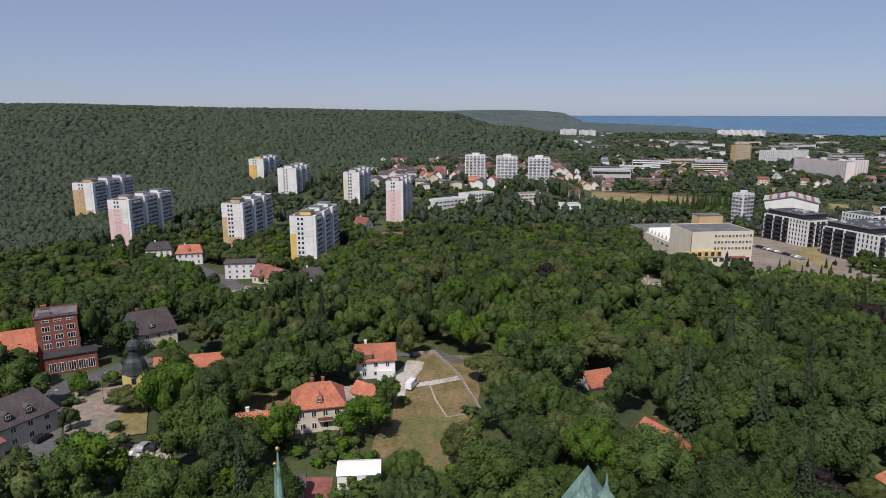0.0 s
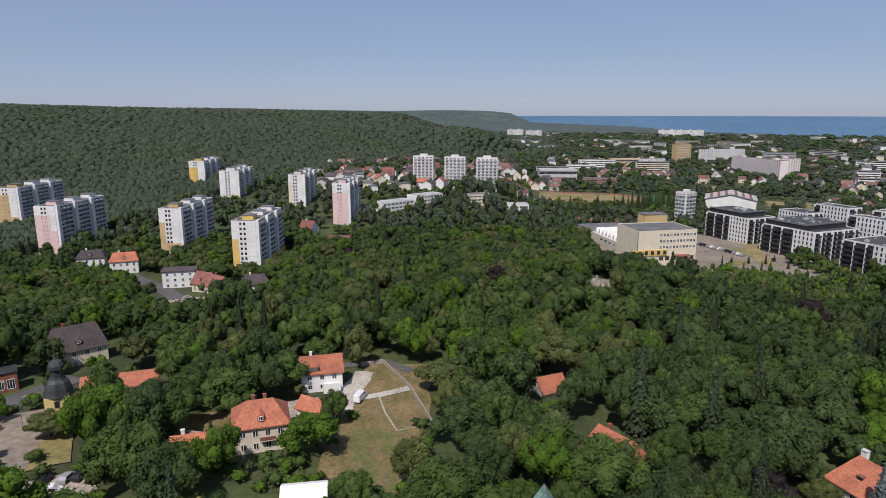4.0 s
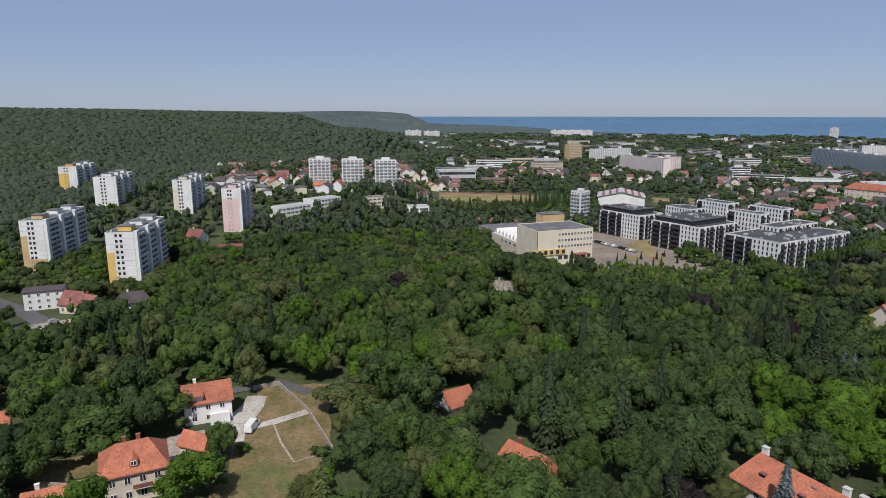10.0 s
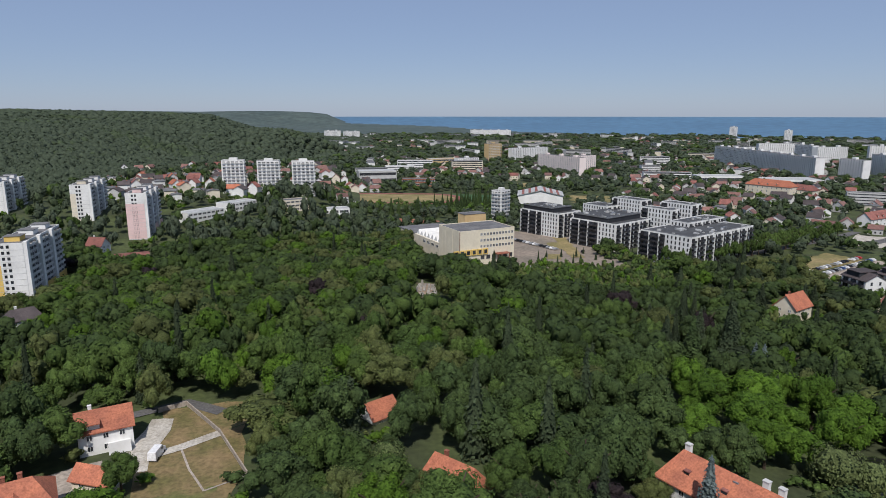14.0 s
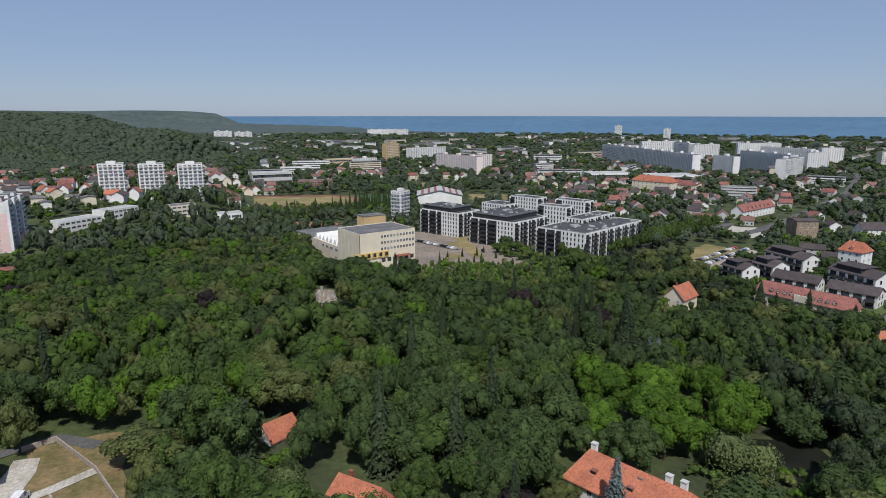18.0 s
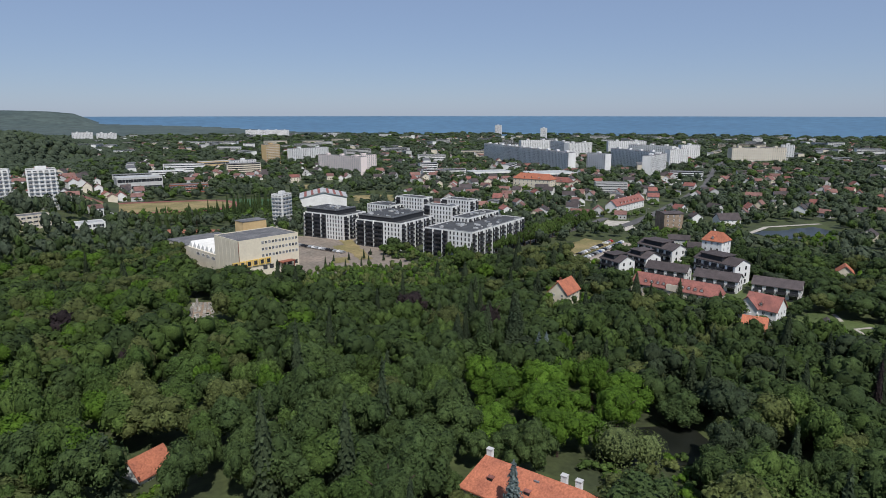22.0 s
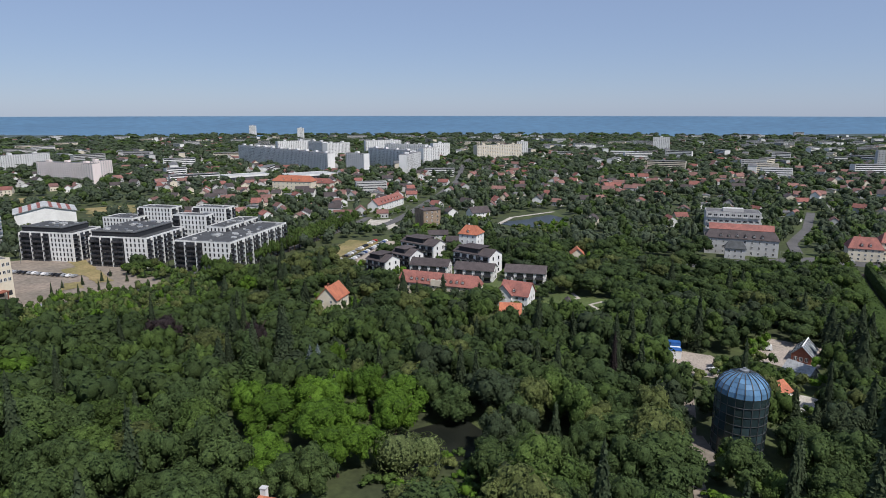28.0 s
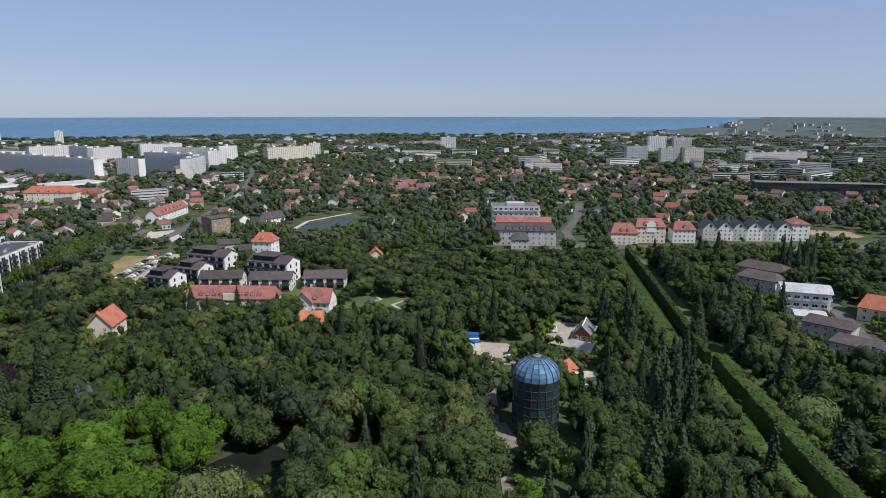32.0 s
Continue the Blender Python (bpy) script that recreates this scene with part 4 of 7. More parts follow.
patch("meadow", -2, 162, 22, 70, -8, DRY, "dry mown meadow with worn earth", "meadow", 0.12, -1, 1.2)
patch("lawn", -5, 141, 13, 26, -4, mat("patchy_meadow_grass", (0.100, 0.115, 0.036), (0.165, 0.125, 0.058), 0.22, fine=1.1, bump=0.4), "patchy green end of the meadow", "lawn", 0.17, -2, 1.5)
patch("yard", -11.5, 179, 6, 26, -12, GRAVEL, "pale gravel drive beside the white house", "drive", 0.22, -2, 0.8)
strip("gravel_path", [(-11, 172), (-4, 174), (5, 178)], 3.0, GRAVEL, "pale rubble strip across the meadow", "path", 0.26)
strip("foundation_edge", [(-4, 174), (-2, 163), (1, 153)], 0.5, PAVE, "line of pale stones in the meadow", "kerb", 0.24)
strip("foundation_edge_short", [(1, 153), (10, 156)], 0.5, PAVE, "line of pale stones in the meadow", "kerb", 0.24)
strip("lane", [(-40, 193), (-15, 197), (-3, 200), (6, 190)], 4, ASPHALT, "narrow shaded lane behind the meadow", "lane", 0.2)
patch("lawn_glade", 13, 188, 14, 14, 0, GRASS, "small sunlit lawn among trees", "lawn", 0.12, -2, 1.5)
patch("lawn_lower", 17, 125, 14, 20, 0, GRASS, "lawn below the meadow", "lawn", 0.12, -3, 1.5)
patch("lawn_tables", 33, 131, 16, 12, 0, GRASS, "lawn beside a garden kiosk", "lawn", 0.12, -3, 1.5)
patch("yard_villa", -25, 167, 12, 12, 15, PAVE, "ruined concrete slab beside the villa", "yard", 0.2, -2, 0.5)
patch("earth_plot", -48, 162, 14, 12, 10, DRY, "bare earth garden plot", "garden", 0.15, -2, 1.0)
clear_front(-2, 150, 12, 26)


def wall_run(name, pts, h, t, material, label):
    ob = thing(name, pts[0][0], pts[0][1], gz(*pts[0]), 0, label, "wall")
    for (x0, y0), (x1, y1) in zip(pts[:-1], pts[1:]):
        l = math.hypot(x1 - x0, y1 - y0)
        seg = part("wall_section", boxes("wall_section", [(0, -t / 2, -0.8, l, t / 2, h, 0)], [material]), material, ob)
        seg.matrix_basis = pose(x0 - pts[0][0], y0 - pts[0][1], 0, 0, 0, math.degrees(math.atan2(y1 - y0, x1 - x0)))
    return ob


wall_run("garden_wall", [(-10, 196), (-3, 198), (5, 178), (10, 156)], 1.4, 0.3, PAVE, "low grey wall round the meadow")
wall_run("boundary_wall", [(-52, 155), (-46, 153), (-41, 154)], 1.8, 0.3, PAVE, "stepped pale garden wall beside the villa")


def round_part(name, prof, material, parent, seg=16, label=""):
    """A turned shape from (radius, height) pairs."""
    bm = bmesh.new()
    rows_ = []
    for r, z in prof:
        rows_.append([bm.verts.new((math.cos(2 * math.pi * k / seg) * r, math.sin(2 * math.pi * k / seg) * r, z)) for k in range(seg)])
    for a, b in zip(rows_[:-1], rows_[1:]):
        for k in range(seg):
            bm.faces.new((a[k], a[(k + 1) % seg], b[(k + 1) % seg], b[k]))
    bm.faces.new(rows_[0][::-1]), bm.faces.new(rows_[-1])
    return part(name, bm, material, parent, label)


PAINTS = [mat("car_paint_white", (0.75, 0.75, 0.75), None, 2.0, rough=0.3, spec=0.5), mat("car_paint_black", (0.02, 0.02, 0.022), None, 2.0, rough=0.25, spec=0.5),
          mat("car_paint_silver", (0.42, 0.43, 0.44), None, 2.0, rough=0.3, metal=0.4), mat("car_paint_red", (0.38, 0.03, 0.03), None, 2.0, rough=0.3), mat("car_paint_blue", (0.04, 0.08, 0.2), None, 2.0, rough=0.3)]
CAR_WORDS = ["white", "black", "silver-grey", "red", "dark blue"]


def car(x, y, rot, k, van=False, z=None):
    l, w, h = (5.6, 2.0, 2.3) if van else (4.3, 1.78, 1.45)
    ob = thing("van" if van else "car", x, y, (gz(x, y) if z is None else z) + 0.3, rot, CAR_WORDS[k] + (" delivery van" if van else " parked car") + " on the ground of a yard", "van" if van else "car", "parked cars")
    def make():
        prof = [(-l / 2, 0.35), (-l / 2, 0.9), (-l / 2 + 0.25, h - 0.1), (-l / 2 + 0.5, h), (l * 0.22, h), (l * 0.34, h * 0.62), (l / 2 - 0.1, h * 0.52), (l / 2, 0.75), (l / 2, 0.35)] if van else \
               [(-l / 2, 0.3), (-l / 2, 0.85), (-l / 2 + 0.35, 0.95), (-l / 2 + 0.75, h - 0.05), (-l / 2 + 1.0, h), (l * 0.12, h), (l * 0.27, 0.95), (l / 2 - 0.2, 0.82), (l / 2, 0.6), (l / 2, 0.3)]
        vs = [(u, s * w / 2 * (0.9 if v > 1.0 else 1.0), v) for s in (-1, 1) for u, v in prof]
        n = len(prof)
        me = bpy.data.meshes.new("body")
        me.from_pydata(vs, [], [tuple(range(n)), tuple(range(2 * n - 1, n - 1, -1))] + [(i, i + n, (i + 1) % n + n, (i + 1) % n) for i in range(n)])
        return me
    body_me = cached(("car", van, k), make)
    part("body", body_me, PAINTS[k], ob)
    gl = cached(("carglass", van), lambda: boxes("side_windows", [(-l * 0.28, -w / 2 * 0.97, 1.0, l * 0.13, w / 2 * 0.97, h - 0.22, 0)] if not van else [(l * 0.10, -w / 2 * 0.97, 1.3, l * 0.26, w / 2 * 0.97, h - 0.35, 0)], [GLASS]))
    part("side_windows", gl, GLASS, ob)
    def wheel():
        bm = bmesh.new()
        bmesh.ops.create_cone(bm, cap_ends=True, segments=12, radius1=0.33, radius2=0.33, depth=0.22, matrix=pose(0, 0, 0, 90, 0, 0))
        me = bpy.data.meshes.new("wheel")
        bm.to_mesh(me)
        bm.free()
        return me
    wm = cached("wheel", wheel)
    for u in (-l * 0.3, l * 0.31):
        for s in (-1, 1) if math.hypot(x, y) < 330 else ():
            part("wheel", wm, TYRE, ob).matrix_basis = pose(u, s * (w / 2 - 0.08), 0.33)
    return ob


car(-9, 171.5, 70, 0, True)
patch("car_park", -72, 133, 18, 12, 20, PAVE, "pale parking yard under trees", "car park", 0.2, -1, 0.5)
car(-75, 136, 75, 1), car(-70.5, 137, 80, 2), car(-68, 137.5, 80, 1), car(-71.5, 131, 12, 0, True)
car(-97, 141, 70, 1)
clear_front(-72, 133, 8, 22)

# ---- street corner, school and gate tower ----
strip("road", [(-86, 118), (-96, 138), (-106, 156), (-112, 170), (-104, 182), (-96, 196)], 9, ASPHALT, "asphalt street with pale kerbs", "road", 0.2, keep=0)
strip("side_road", [(-150, 138), (-128, 154), (-110, 170), (-98, 186)], 8, ASPHALT, "asphalt street past the brick school", "road", 0.24, keep=0)
patch("plaza", -91, 156, 14, 34, 25, LOTM, "worn paved forecourt beside the street", "forecourt", 0.3, -2, 1.0)
patch("dry_lawn", -80, 151, 9, 16, 20, STRAW, "dry yellow lawn beside the forecourt", "lawn", 0.33, -2, 1.5)
clear_front(-95, 150, 7, 18), clear_front(-106, 166, 7, 22), clear_front(-98, 145, 6, 24)
bs = thing("school_building", -122.5, 192.5, 10.5, 30, "tall red-brick school with white windows and a lower wing", "school")
part("wall", boxes("wall", [(-5.75, -4.75, -4, 5.75, 4.75, 17.5, 0)], [BRICK]), BRICK, bs)
part("roof", boxes("roof", [(-6.0, -5.0, 17.504, 6.0, 5.0, 17.9, 0)], [BITUMEN]), BITUMEN, bs)
part("parapet", boxes("parapet", [(-6.0, -5.0, 17.9, 6.0, -4.8, 18.3, 0), (-6.0, 4.8, 17.9, 6.0, 5.0, 18.3, 0), (-6.0, -4.8, 17.9, -5.8, 4.8, 18.3, 0), (5.8, -4.8, 17.9, 6.0, 4.8, 18.3, 0)], [BRICK]), BRICK, bs)
part("low_wing", boxes("low_wing", [(-4, -10.6, -4, 10, -4.754, 6.2, 0)], [BRICK]), BRICK, bs)
part("low_roof", boxes("low_roof", [(-4.3, -10.9, 6.204, 10.3, -4.76, 6.6, 0)], [LEAD]), LEAD, bs)
part("chimney", boxes("chimney", [(-4, 2, 17.91, -2.4, 3.6, 19.6, 0)], [BRICK]), BRICK, bs)
part("roof_hatch", boxes("roof_hatch", [(-4.6, -3.2, 17.91, -1.4, -0.8, 18.9, 0)], [METAL]), METAL, bs)
window_grid(bs, (11.5, 9.5), "-y", -4.6, 5.4, 3, 3, 2.2, 1.7, 7.4, 2.75, FRAME, 2)
window_grid(bs, (11.5, 9.5), "-y", -4.6, 5.4, 3, 1, 2.0, 0.8, 15.9, 2.75, FRAME, 1)
window_grid(bs, (11.5, 9.5), "-x", -1.6, 1.6, 1, 5, 1.9, 1.0, 3.4, 2.8, FRAME, 1)
window_grid(bs, (14, 21.2), "-y", -3.4, 9.6, 5, 1, 2.0, 3.0, 1.4, 3.6, FRAME, 2)
window_grid(bs, (11.5, 9.5), "+x", -3.4, 3.4, 2, 3, 1.6, 1.7, 7.4, 2.75, FRAME, 1)
house(-134.5, 185, 30, 16, 11, 8.5, 5.5, TILE, BRICK, "red-brick school wing with orange tiled gable roof", 0, 3, 5, 0, z=10)
clear_line(-134, 184, -110, 184, 11)
clear_front(-114, 180, 10, 22)
house(-103, 212, 38, 16, 10, 6.5, 6.5, SLATE, OFFWHITE, "house with a large dark brown tiled roof", 0.2, 2, 4, 1, 1, z=9.5)
clear_front(-103, 212, 7, 16)
gt = thing("gate_tower", -86, 167, 12, 12, "pale yellow gatehouse tower with dark bell-shaped roof and lantern", "tower")
OCHRE = mat("ochre_render", (0.58, 0.47, 0.20), (0.50, 0.40, 0.17), 0.2, fine=0.9, amp=0.06)
part("wall", boxes("wall", [(-2.9, -2.9, -2, 2.9, 2.9, 7.0, 0)], [OCHRE]), OCHRE, gt)
round_part("lower_roof", [(3.7, 7.0), (3.5, 7.6), (3.2, 9.0), (2.7, 10.4), (1.9, 11.2), (1.7, 11.8)], LEAD, gt, 8)
round_part("lantern", [(1.5, 11.8), (1.5, 13.8), (1.95, 13.9), (1.9, 14.9), (1.4, 15.9), (0.5, 16.4), (0.3, 17.0), (0.08, 18.4)], LEAD, gt, 8)
window_grid(gt, (5.8, 5.8), "-y", -2, 2, 1, 2, 1.2, 1.7, 1.2, 3.1, FRAMED, 0)
clear_front(-86, 167, 5, 16)
house(-77, 182, 14, 19, 6, 3.4, 2.6, TILE, OFFWHITE, "long low building with an orange tiled roof", 0, 1, 5, 1)
clear_front(-77, 182, 4, 10)
house(-105, 142, 62, 17, 10, 6.0, 5.0, SLATE, OFFWHITE, "old house with dark brown tiled roofs beside the street", 0.25, 2, 4, 1, 2, z=12)
house(-106, 128, 62, 12, 9, 5.5, 4.0, TILED, OFFWHITE, "old house with a dark red roof beside the street", 0.25, 2, 3, 1, 0, z=12)
clear_front(-105, 132, 9, 14)

# ---- tent, kiosk and the church's spires ----
tn = thing("marquee", -18, 124, 12, 4, "long white canvas marquee with a shallow gabled roof", "tent")
part("side_wall", boxes("side_wall", [(-4.5, -3, 0, 4.5, 3, 3.2, 0)], [TENT]), TENT, tn)
bm = bmesh.new()
v = [bm.verts.new(c) for c in ((-4.7, -3.2, 3.2), (4.7, -3.2, 3.2), (4.7, 3.2, 3.2), (-4.7, 3.2, 3.2), (-4.7, 0, 4.7), (4.7, 0, 4.7))]
for f in ((0, 1, 5, 4), (2, 3, 4, 5), (1, 2, 5), (3, 0, 4), (0, 3, 2, 1)):
    bm.faces.new([v[i] for i in f])
part("canopy", bm, TENT, tn)
window_grid(tn, (9, 6), "-y", -1, 4, 1, 1, 1.6, 2.0, 0.4, 3, FRAMED, 0)
clear_front(-18, 124, 5, 12)
patch("terrace_red", -28, 120, 9, 10, 4, TRACK, "reddish paved terrace beside the marquee", "terrace", 0.2, -2)
house(-32, 119, 10, 6, 4, 2.6, 1.6, SLATE, WHITE, "small pavilion with a dark roof", 0, 1, 2, 0)
clear_front(-29, 119, 6, 8)
ki = thing("garden_kiosk", 32, 133, 12, 20, "small white wheeled kiosk on a lawn", "kiosk")
part("body", boxes("body", [(-1.8, -1, 0.5, 1.8, 1, 2.7, 0)], [TENT]), TENT, ki)
part("roof", boxes("roof", [(-2.1, -1.4, 2.7, 2.1, 1.4, 2.85, 0)], [LIGHTROOF]), LIGHTROOF, ki)
for u in (-1.3, 1.3):
    part("leg", boxes("leg", [(u - 0.1, -0.9, -0.3, u + 0.1, 0.9, 0.5, 0)], [METAL]), METAL, ki)


def spire(x, y, top, label, w=2.0, tall=24.0):
    ob = thing("church_spire", x, y, 12, 8, label, "spire", "church spires")
    base = top - 12 - tall
    part("shaft", boxes("shaft", [(-w, -w, -1, w, w, base, 0)], [BRICK]), BRICK, ob)
    round_part("spire", [(w * 1.05, base), (w * 0.62, base + tall * 0.12), (w * 0.42, base + tall * 0.45), (w * 0.16, base + tall * 0.85), (0.06, base + tall)], COPPER, ob, 8)
    s = bmesh.new()
    bmesh.ops.create_uvsphere(s, u_segments=10, v_segments=6, radius=0.24, matrix=Matrix.Translation((0, 0, base + tall + 0.2)))
    part("finial", s, mat("gilded_metal", (0.6, 0.42, 0.1), None, 2.0, rough=0.3, metal=0.9), ob)
    clear(x, y, 6)


spire(-16, 56, 58, "slender green copper church spire with a gilded ball", 1.9)
spire(-17.5, 60, 54, "slender green copper church spire with a gilded ball", 1.5)
ct = thing("church_transept", 22, 84, 12, -8, "church roof in green copper with two onion-topped turrets", "church")
bm = bmesh.new()
v = [bm.verts.new(c) for c in ((-4.5, -8, 16), (4.5, -8, 16), (4.5, 8, 16), (-4.5, 8, 16), (0, -6, 23), (0, 8, 23))]
for f in ((0, 1, 4), (1, 2, 5, 4), (3, 0, 4, 5), (2, 3, 5), (0, 3, 2, 1)):
    bm.faces.new([v[i] for i in f])
part("roof", bm, COPPER, ct)
part("wall", boxes("wall", [(-4.2, -7.7, -1, 4.2, 7.7, 15.99, 0)], [BRICK]), BRICK, ct)
for tx, ty, th in ((-2.2, -7.0, 30.2), (0.6, -9.6, 32.2)):
    tu = round_part("turret", [(1.3, -1), (1.3, th - 9), (1.6, th - 8.9), (1.5, th - 7.5), (0.9, th - 6.6), (0.85, th - 5.2), (1.25, th - 4.4), (1.15, th - 3.3), (0.5, th - 2.4), (0.25, th - 1.6), (0.05, th)], COPPER, ct, 10)
    tu.matrix_basis = pose(tx, ty, 0)
house(38, 92, 0, 22, 9, 15, 3.5, TILED, BRICK, "long monastery wing with a brownish red roof", 0, 2, 6, 2, z=8.5)
clear(22, 84, 10), clear(38, 92, 13)

# ---- gardens below the tower blocks ----
strip("street", [(-86, 268), (-89, 286), (-98, 300), (-120, 335), (-150, 372)], 8, ASPHALT, "narrow street between gardens", "street", 0.3, keep=5)
patch("lane_parking", -93, 297, 20, 15, 20, PAVE, "pale parking space beside the gardens", "car park", 0.36, 0, 1.0)
clear_front(-93, 294, 10, 34)
car(-92, 293, 20, 0), car(-86, 280, 80, 0, True), car(-96, 303, 30, 2)
house(-178, 391, 14, 15, 10, 7.5, 3.6, SLATE, WHITE, "villa with a dark roof beside gardens", 0.3, 2, 4, 1, 1)
house(-155, 381, 14, 15, 10, 7.5, 4, TILE, WHITE, "villa with an orange tiled roof beside gardens", 0.2, 2, 4, 1, 1)
house(-110, 338, 8, 16, 10, 9, 0.7, SLATE, WHITE, "white flat-roofed three-storey house", 0, 3, 4, 0)
house(-93, 323, -30, 10, 9, 4.5, 5, TILED, OFFWHITE, "house with a steep red tiled roof", 0, 1, 3, 1, 1)
house(-84, 313, -35, 8, 8, 4.5, 4.6, TILED, OFFWHITE, "house with a steep red tiled roof and dormer", 0, 1, 2, 1, 1)
house(-66, 310, 25, 12, 9, 6.0, 3.4, SLATE, WHITE, "white house with a dark grey hipped roof", 0.3, 2, 3, 1, 0)
for hx0, hy0 in ((-178, 391), (-155, 381), (-110, 338), (-88, 318), (-66, 310)):
    clear_front(hx0, hy0, 9, 26)
house(-40, 455, 5, 20, 10, 4.5, 0.8, TILED, BRICK, "long low brick building with a flat roof", 0, 1, 5, 0, z=-1)
clear_front(-40, 455, 9, 18)
house(-61, 478, -30, 11, 9, 5.0, 4.6, TILED, WHITE, "white house with a bright red roof", 0, 2, 3, 1, z=2)
clear_front(-61, 478, 7, 20)
clear_front(-80, 370, 8, 14), clear_front(-138, 420, 8, 12), clear_front(-36, 500, 8, 22), clear_front(-78, 555, 8, 20)

# ---- palm house ----
DGLASS = mat("tinted_glazing", (0.10, 0.20, 0.32), (0.07, 0.15, 0.25), 0.3, rough=0.12, spec=0.8, per_object=0.25)
SGLASS = mat("dark_glazing", (0.03, 0.05, 0.055), (0.02, 0.033, 0.036), 0.4, rough=0.1, spec=0.6, per_object=0.4)


def palm_house(x, y, z):
    ob = thing("palm_house", x, y, z, 0, "tall round glass palm house with a blue glazed dome", "greenhouse")
    R, H, seg = 6.7, 17.8, 20
    dome = []
    for k in range(7):
        a = radians(90 * k / 6 * 0.94)
        dome.append((R * 1.03 * math.cos(a), H + 5.6 * math.sin(a)))
    step = 2 * math.pi / seg
    tiers = [(R, 0.3 + i * (H - 0.3) / 7, R if i < 6 else R * 1.03, 0.3 + (i + 1) * (H - 0.3) / 7, SGLASS) for i in range(7)]
    tiers += [(dome[i][0], dome[i][1], dome[i + 1][0], dome[i + 1][1], DGLASS) for i in range(6)]
    for t, (r0, z0, r1, z1, m) in enumerate(tiers):
        if z1 > z0:
            a0, a1 = -step / 2 * 0.95, step / 2 * 0.95
            vs = [(r0 * math.cos(a0), r0 * math.sin(a0), z0 + 0.04), (r0 * math.cos(a1), r0 * math.sin(a1), z0 + 0.04), (r1 * math.cos(a1), r1 * math.sin(a1), z1 - 0.04), (r1 * math.cos(a0), r1 * math.sin(a0), z1 - 0.04)]
            inn = [(c[0] * 0.99, c[1] * 0.99, c[2]) for c in vs]
            me = np_mesh("pane", vs + inn, [(0, 1, 2, 3), (7, 6, 5, 4), (0, 4, 5, 1), (1, 5, 6, 2), (2, 6, 7, 3), (3, 7, 4, 0)], [m])
            for k in range(seg):
                pn = new("pane", me)
                pn.parent = ob
                pn.matrix_basis = pose(0, 0, 0, 0, 0, math.degrees(step * k))
    bars = [(R - 0.02, 0), (R - 0.02, H)] + dome
    for k in range(seg):
        bm = bmesh.new()
        a = step * (k + 0.5)
        pts = [(r * math.cos(a), r * math.sin(a), zz) for r, zz in bars]
        px0 = (-math.sin(a) * 0.09, math.cos(a) * 0.09)
        out = (math.cos(a) * 0.14, math.sin(a) * 0.14)
        rows_ = [[bm.verts.new((p[0] + s * px0[0] + o * out[0], p[1] + s * px0[1] + o * out[1], p[2] + (0.1 if o else 0))) for s, o in ((-1, 0), (-1, 1), (1, 1), (1, 0))] for p in pts]
        for r0_, r1_ in zip(rows_[:-1], rows_[1:]):
            for j in range(4):
                bm.faces.new((r0_[j], r0_[(j + 1) % 4], r1_[(j + 1) % 4], r1_[j]))
        part("glazing_bar", bm, LEAD, ob)
    for i in range(1, 8):
        zz = 0.3 + i * (H - 0.3) / 7
        round_part("ring_beam", [(R + 0.02, zz - 0.08), (R + 0.16, zz - 0.08), (R + 0.16, zz + 0.08), (R + 0.02, zz + 0.08)], LEAD, ob, 28)
    round_part("crown_vent", [(1.2, 23.1), (1.2, 23.7), (0.5, 23.9), (0.4, 24.3)], METAL, ob, 12)
    round_part("plinth", [(R + 0.25, -1.5), (R + 0.25, 0.3), (R - 0.3, 0.3)], PAVE, ob, 28)
    # palms that show dark through the glazing
    round_part("inner_planting", [(R * 0.8, 0.3), (R * 0.85, 8), (R * 0.72, 14), (R * 0.3, 16)], LEAF[1], ob, 11)
    clear(x, y, 11)


palm_house(199, 44, -0.3)
clear_front(199, 44, 7, 14)
patch("forecourt", 193, 54, 16, 9, 20, LOTM, "pale paved yard beside the palm house", "yard", 0.2, -2, 0.6)
strip("park_path", [(150, 46), (172, 50), (192, 55), (214, 58), (236, 62)], 3.2, LOTM, "pale park path", "path", 0.24, keep=1)
clear_front(180, 52, 5, 14)
patch("building_site", 258, 64, 24, 18, 10, PAVE, "sandy building yard between trees", "yard", 0.2, -2, 1.5)
clear_front(254, 62, 11, 26)
bx = thing("site_cabin", 264, 71, -0.3, 14, "pale site cabin with a blue sheet on top", "cabin")
part("body", boxes("body", [(-4, -2.2, -0.3, 4, 2.2, 3.4, 0)], [WHITE]), WHITE, bx)
part("roof_sheet", boxes("roof_sheet", [(-4.1, -2.3, 3.404, -0.6, 2.3, 3.6, 0), (1.2, -2.3, 3.404, 4.1, 2.3, 4.8, 0)], [BLUEP]), BLUEP, bx)
car(254, 56, 60, 0), car(247, 66, 20, 0, True)
gh = house(284, 27.5, -10, 11, 6.6, 3.4, 3.2, mat("grey_glazing", (0.17, 0.19, 0.205), (0.12, 0.135, 0.15), 0.5, rough=0.15, spec=0.6), BRICK, "brick glasshouse with a white-framed glazed gable roof", 0, 1, 4, 0, 0, z=-0.5, category="greenhouse", name="greenhouse")
part("ridge_cap", boxes("ridge_cap", [(-6.05, -0.2, 6.85, 6.05, 0.2, 7.1, 0)], [WHITE]), WHITE, gh)
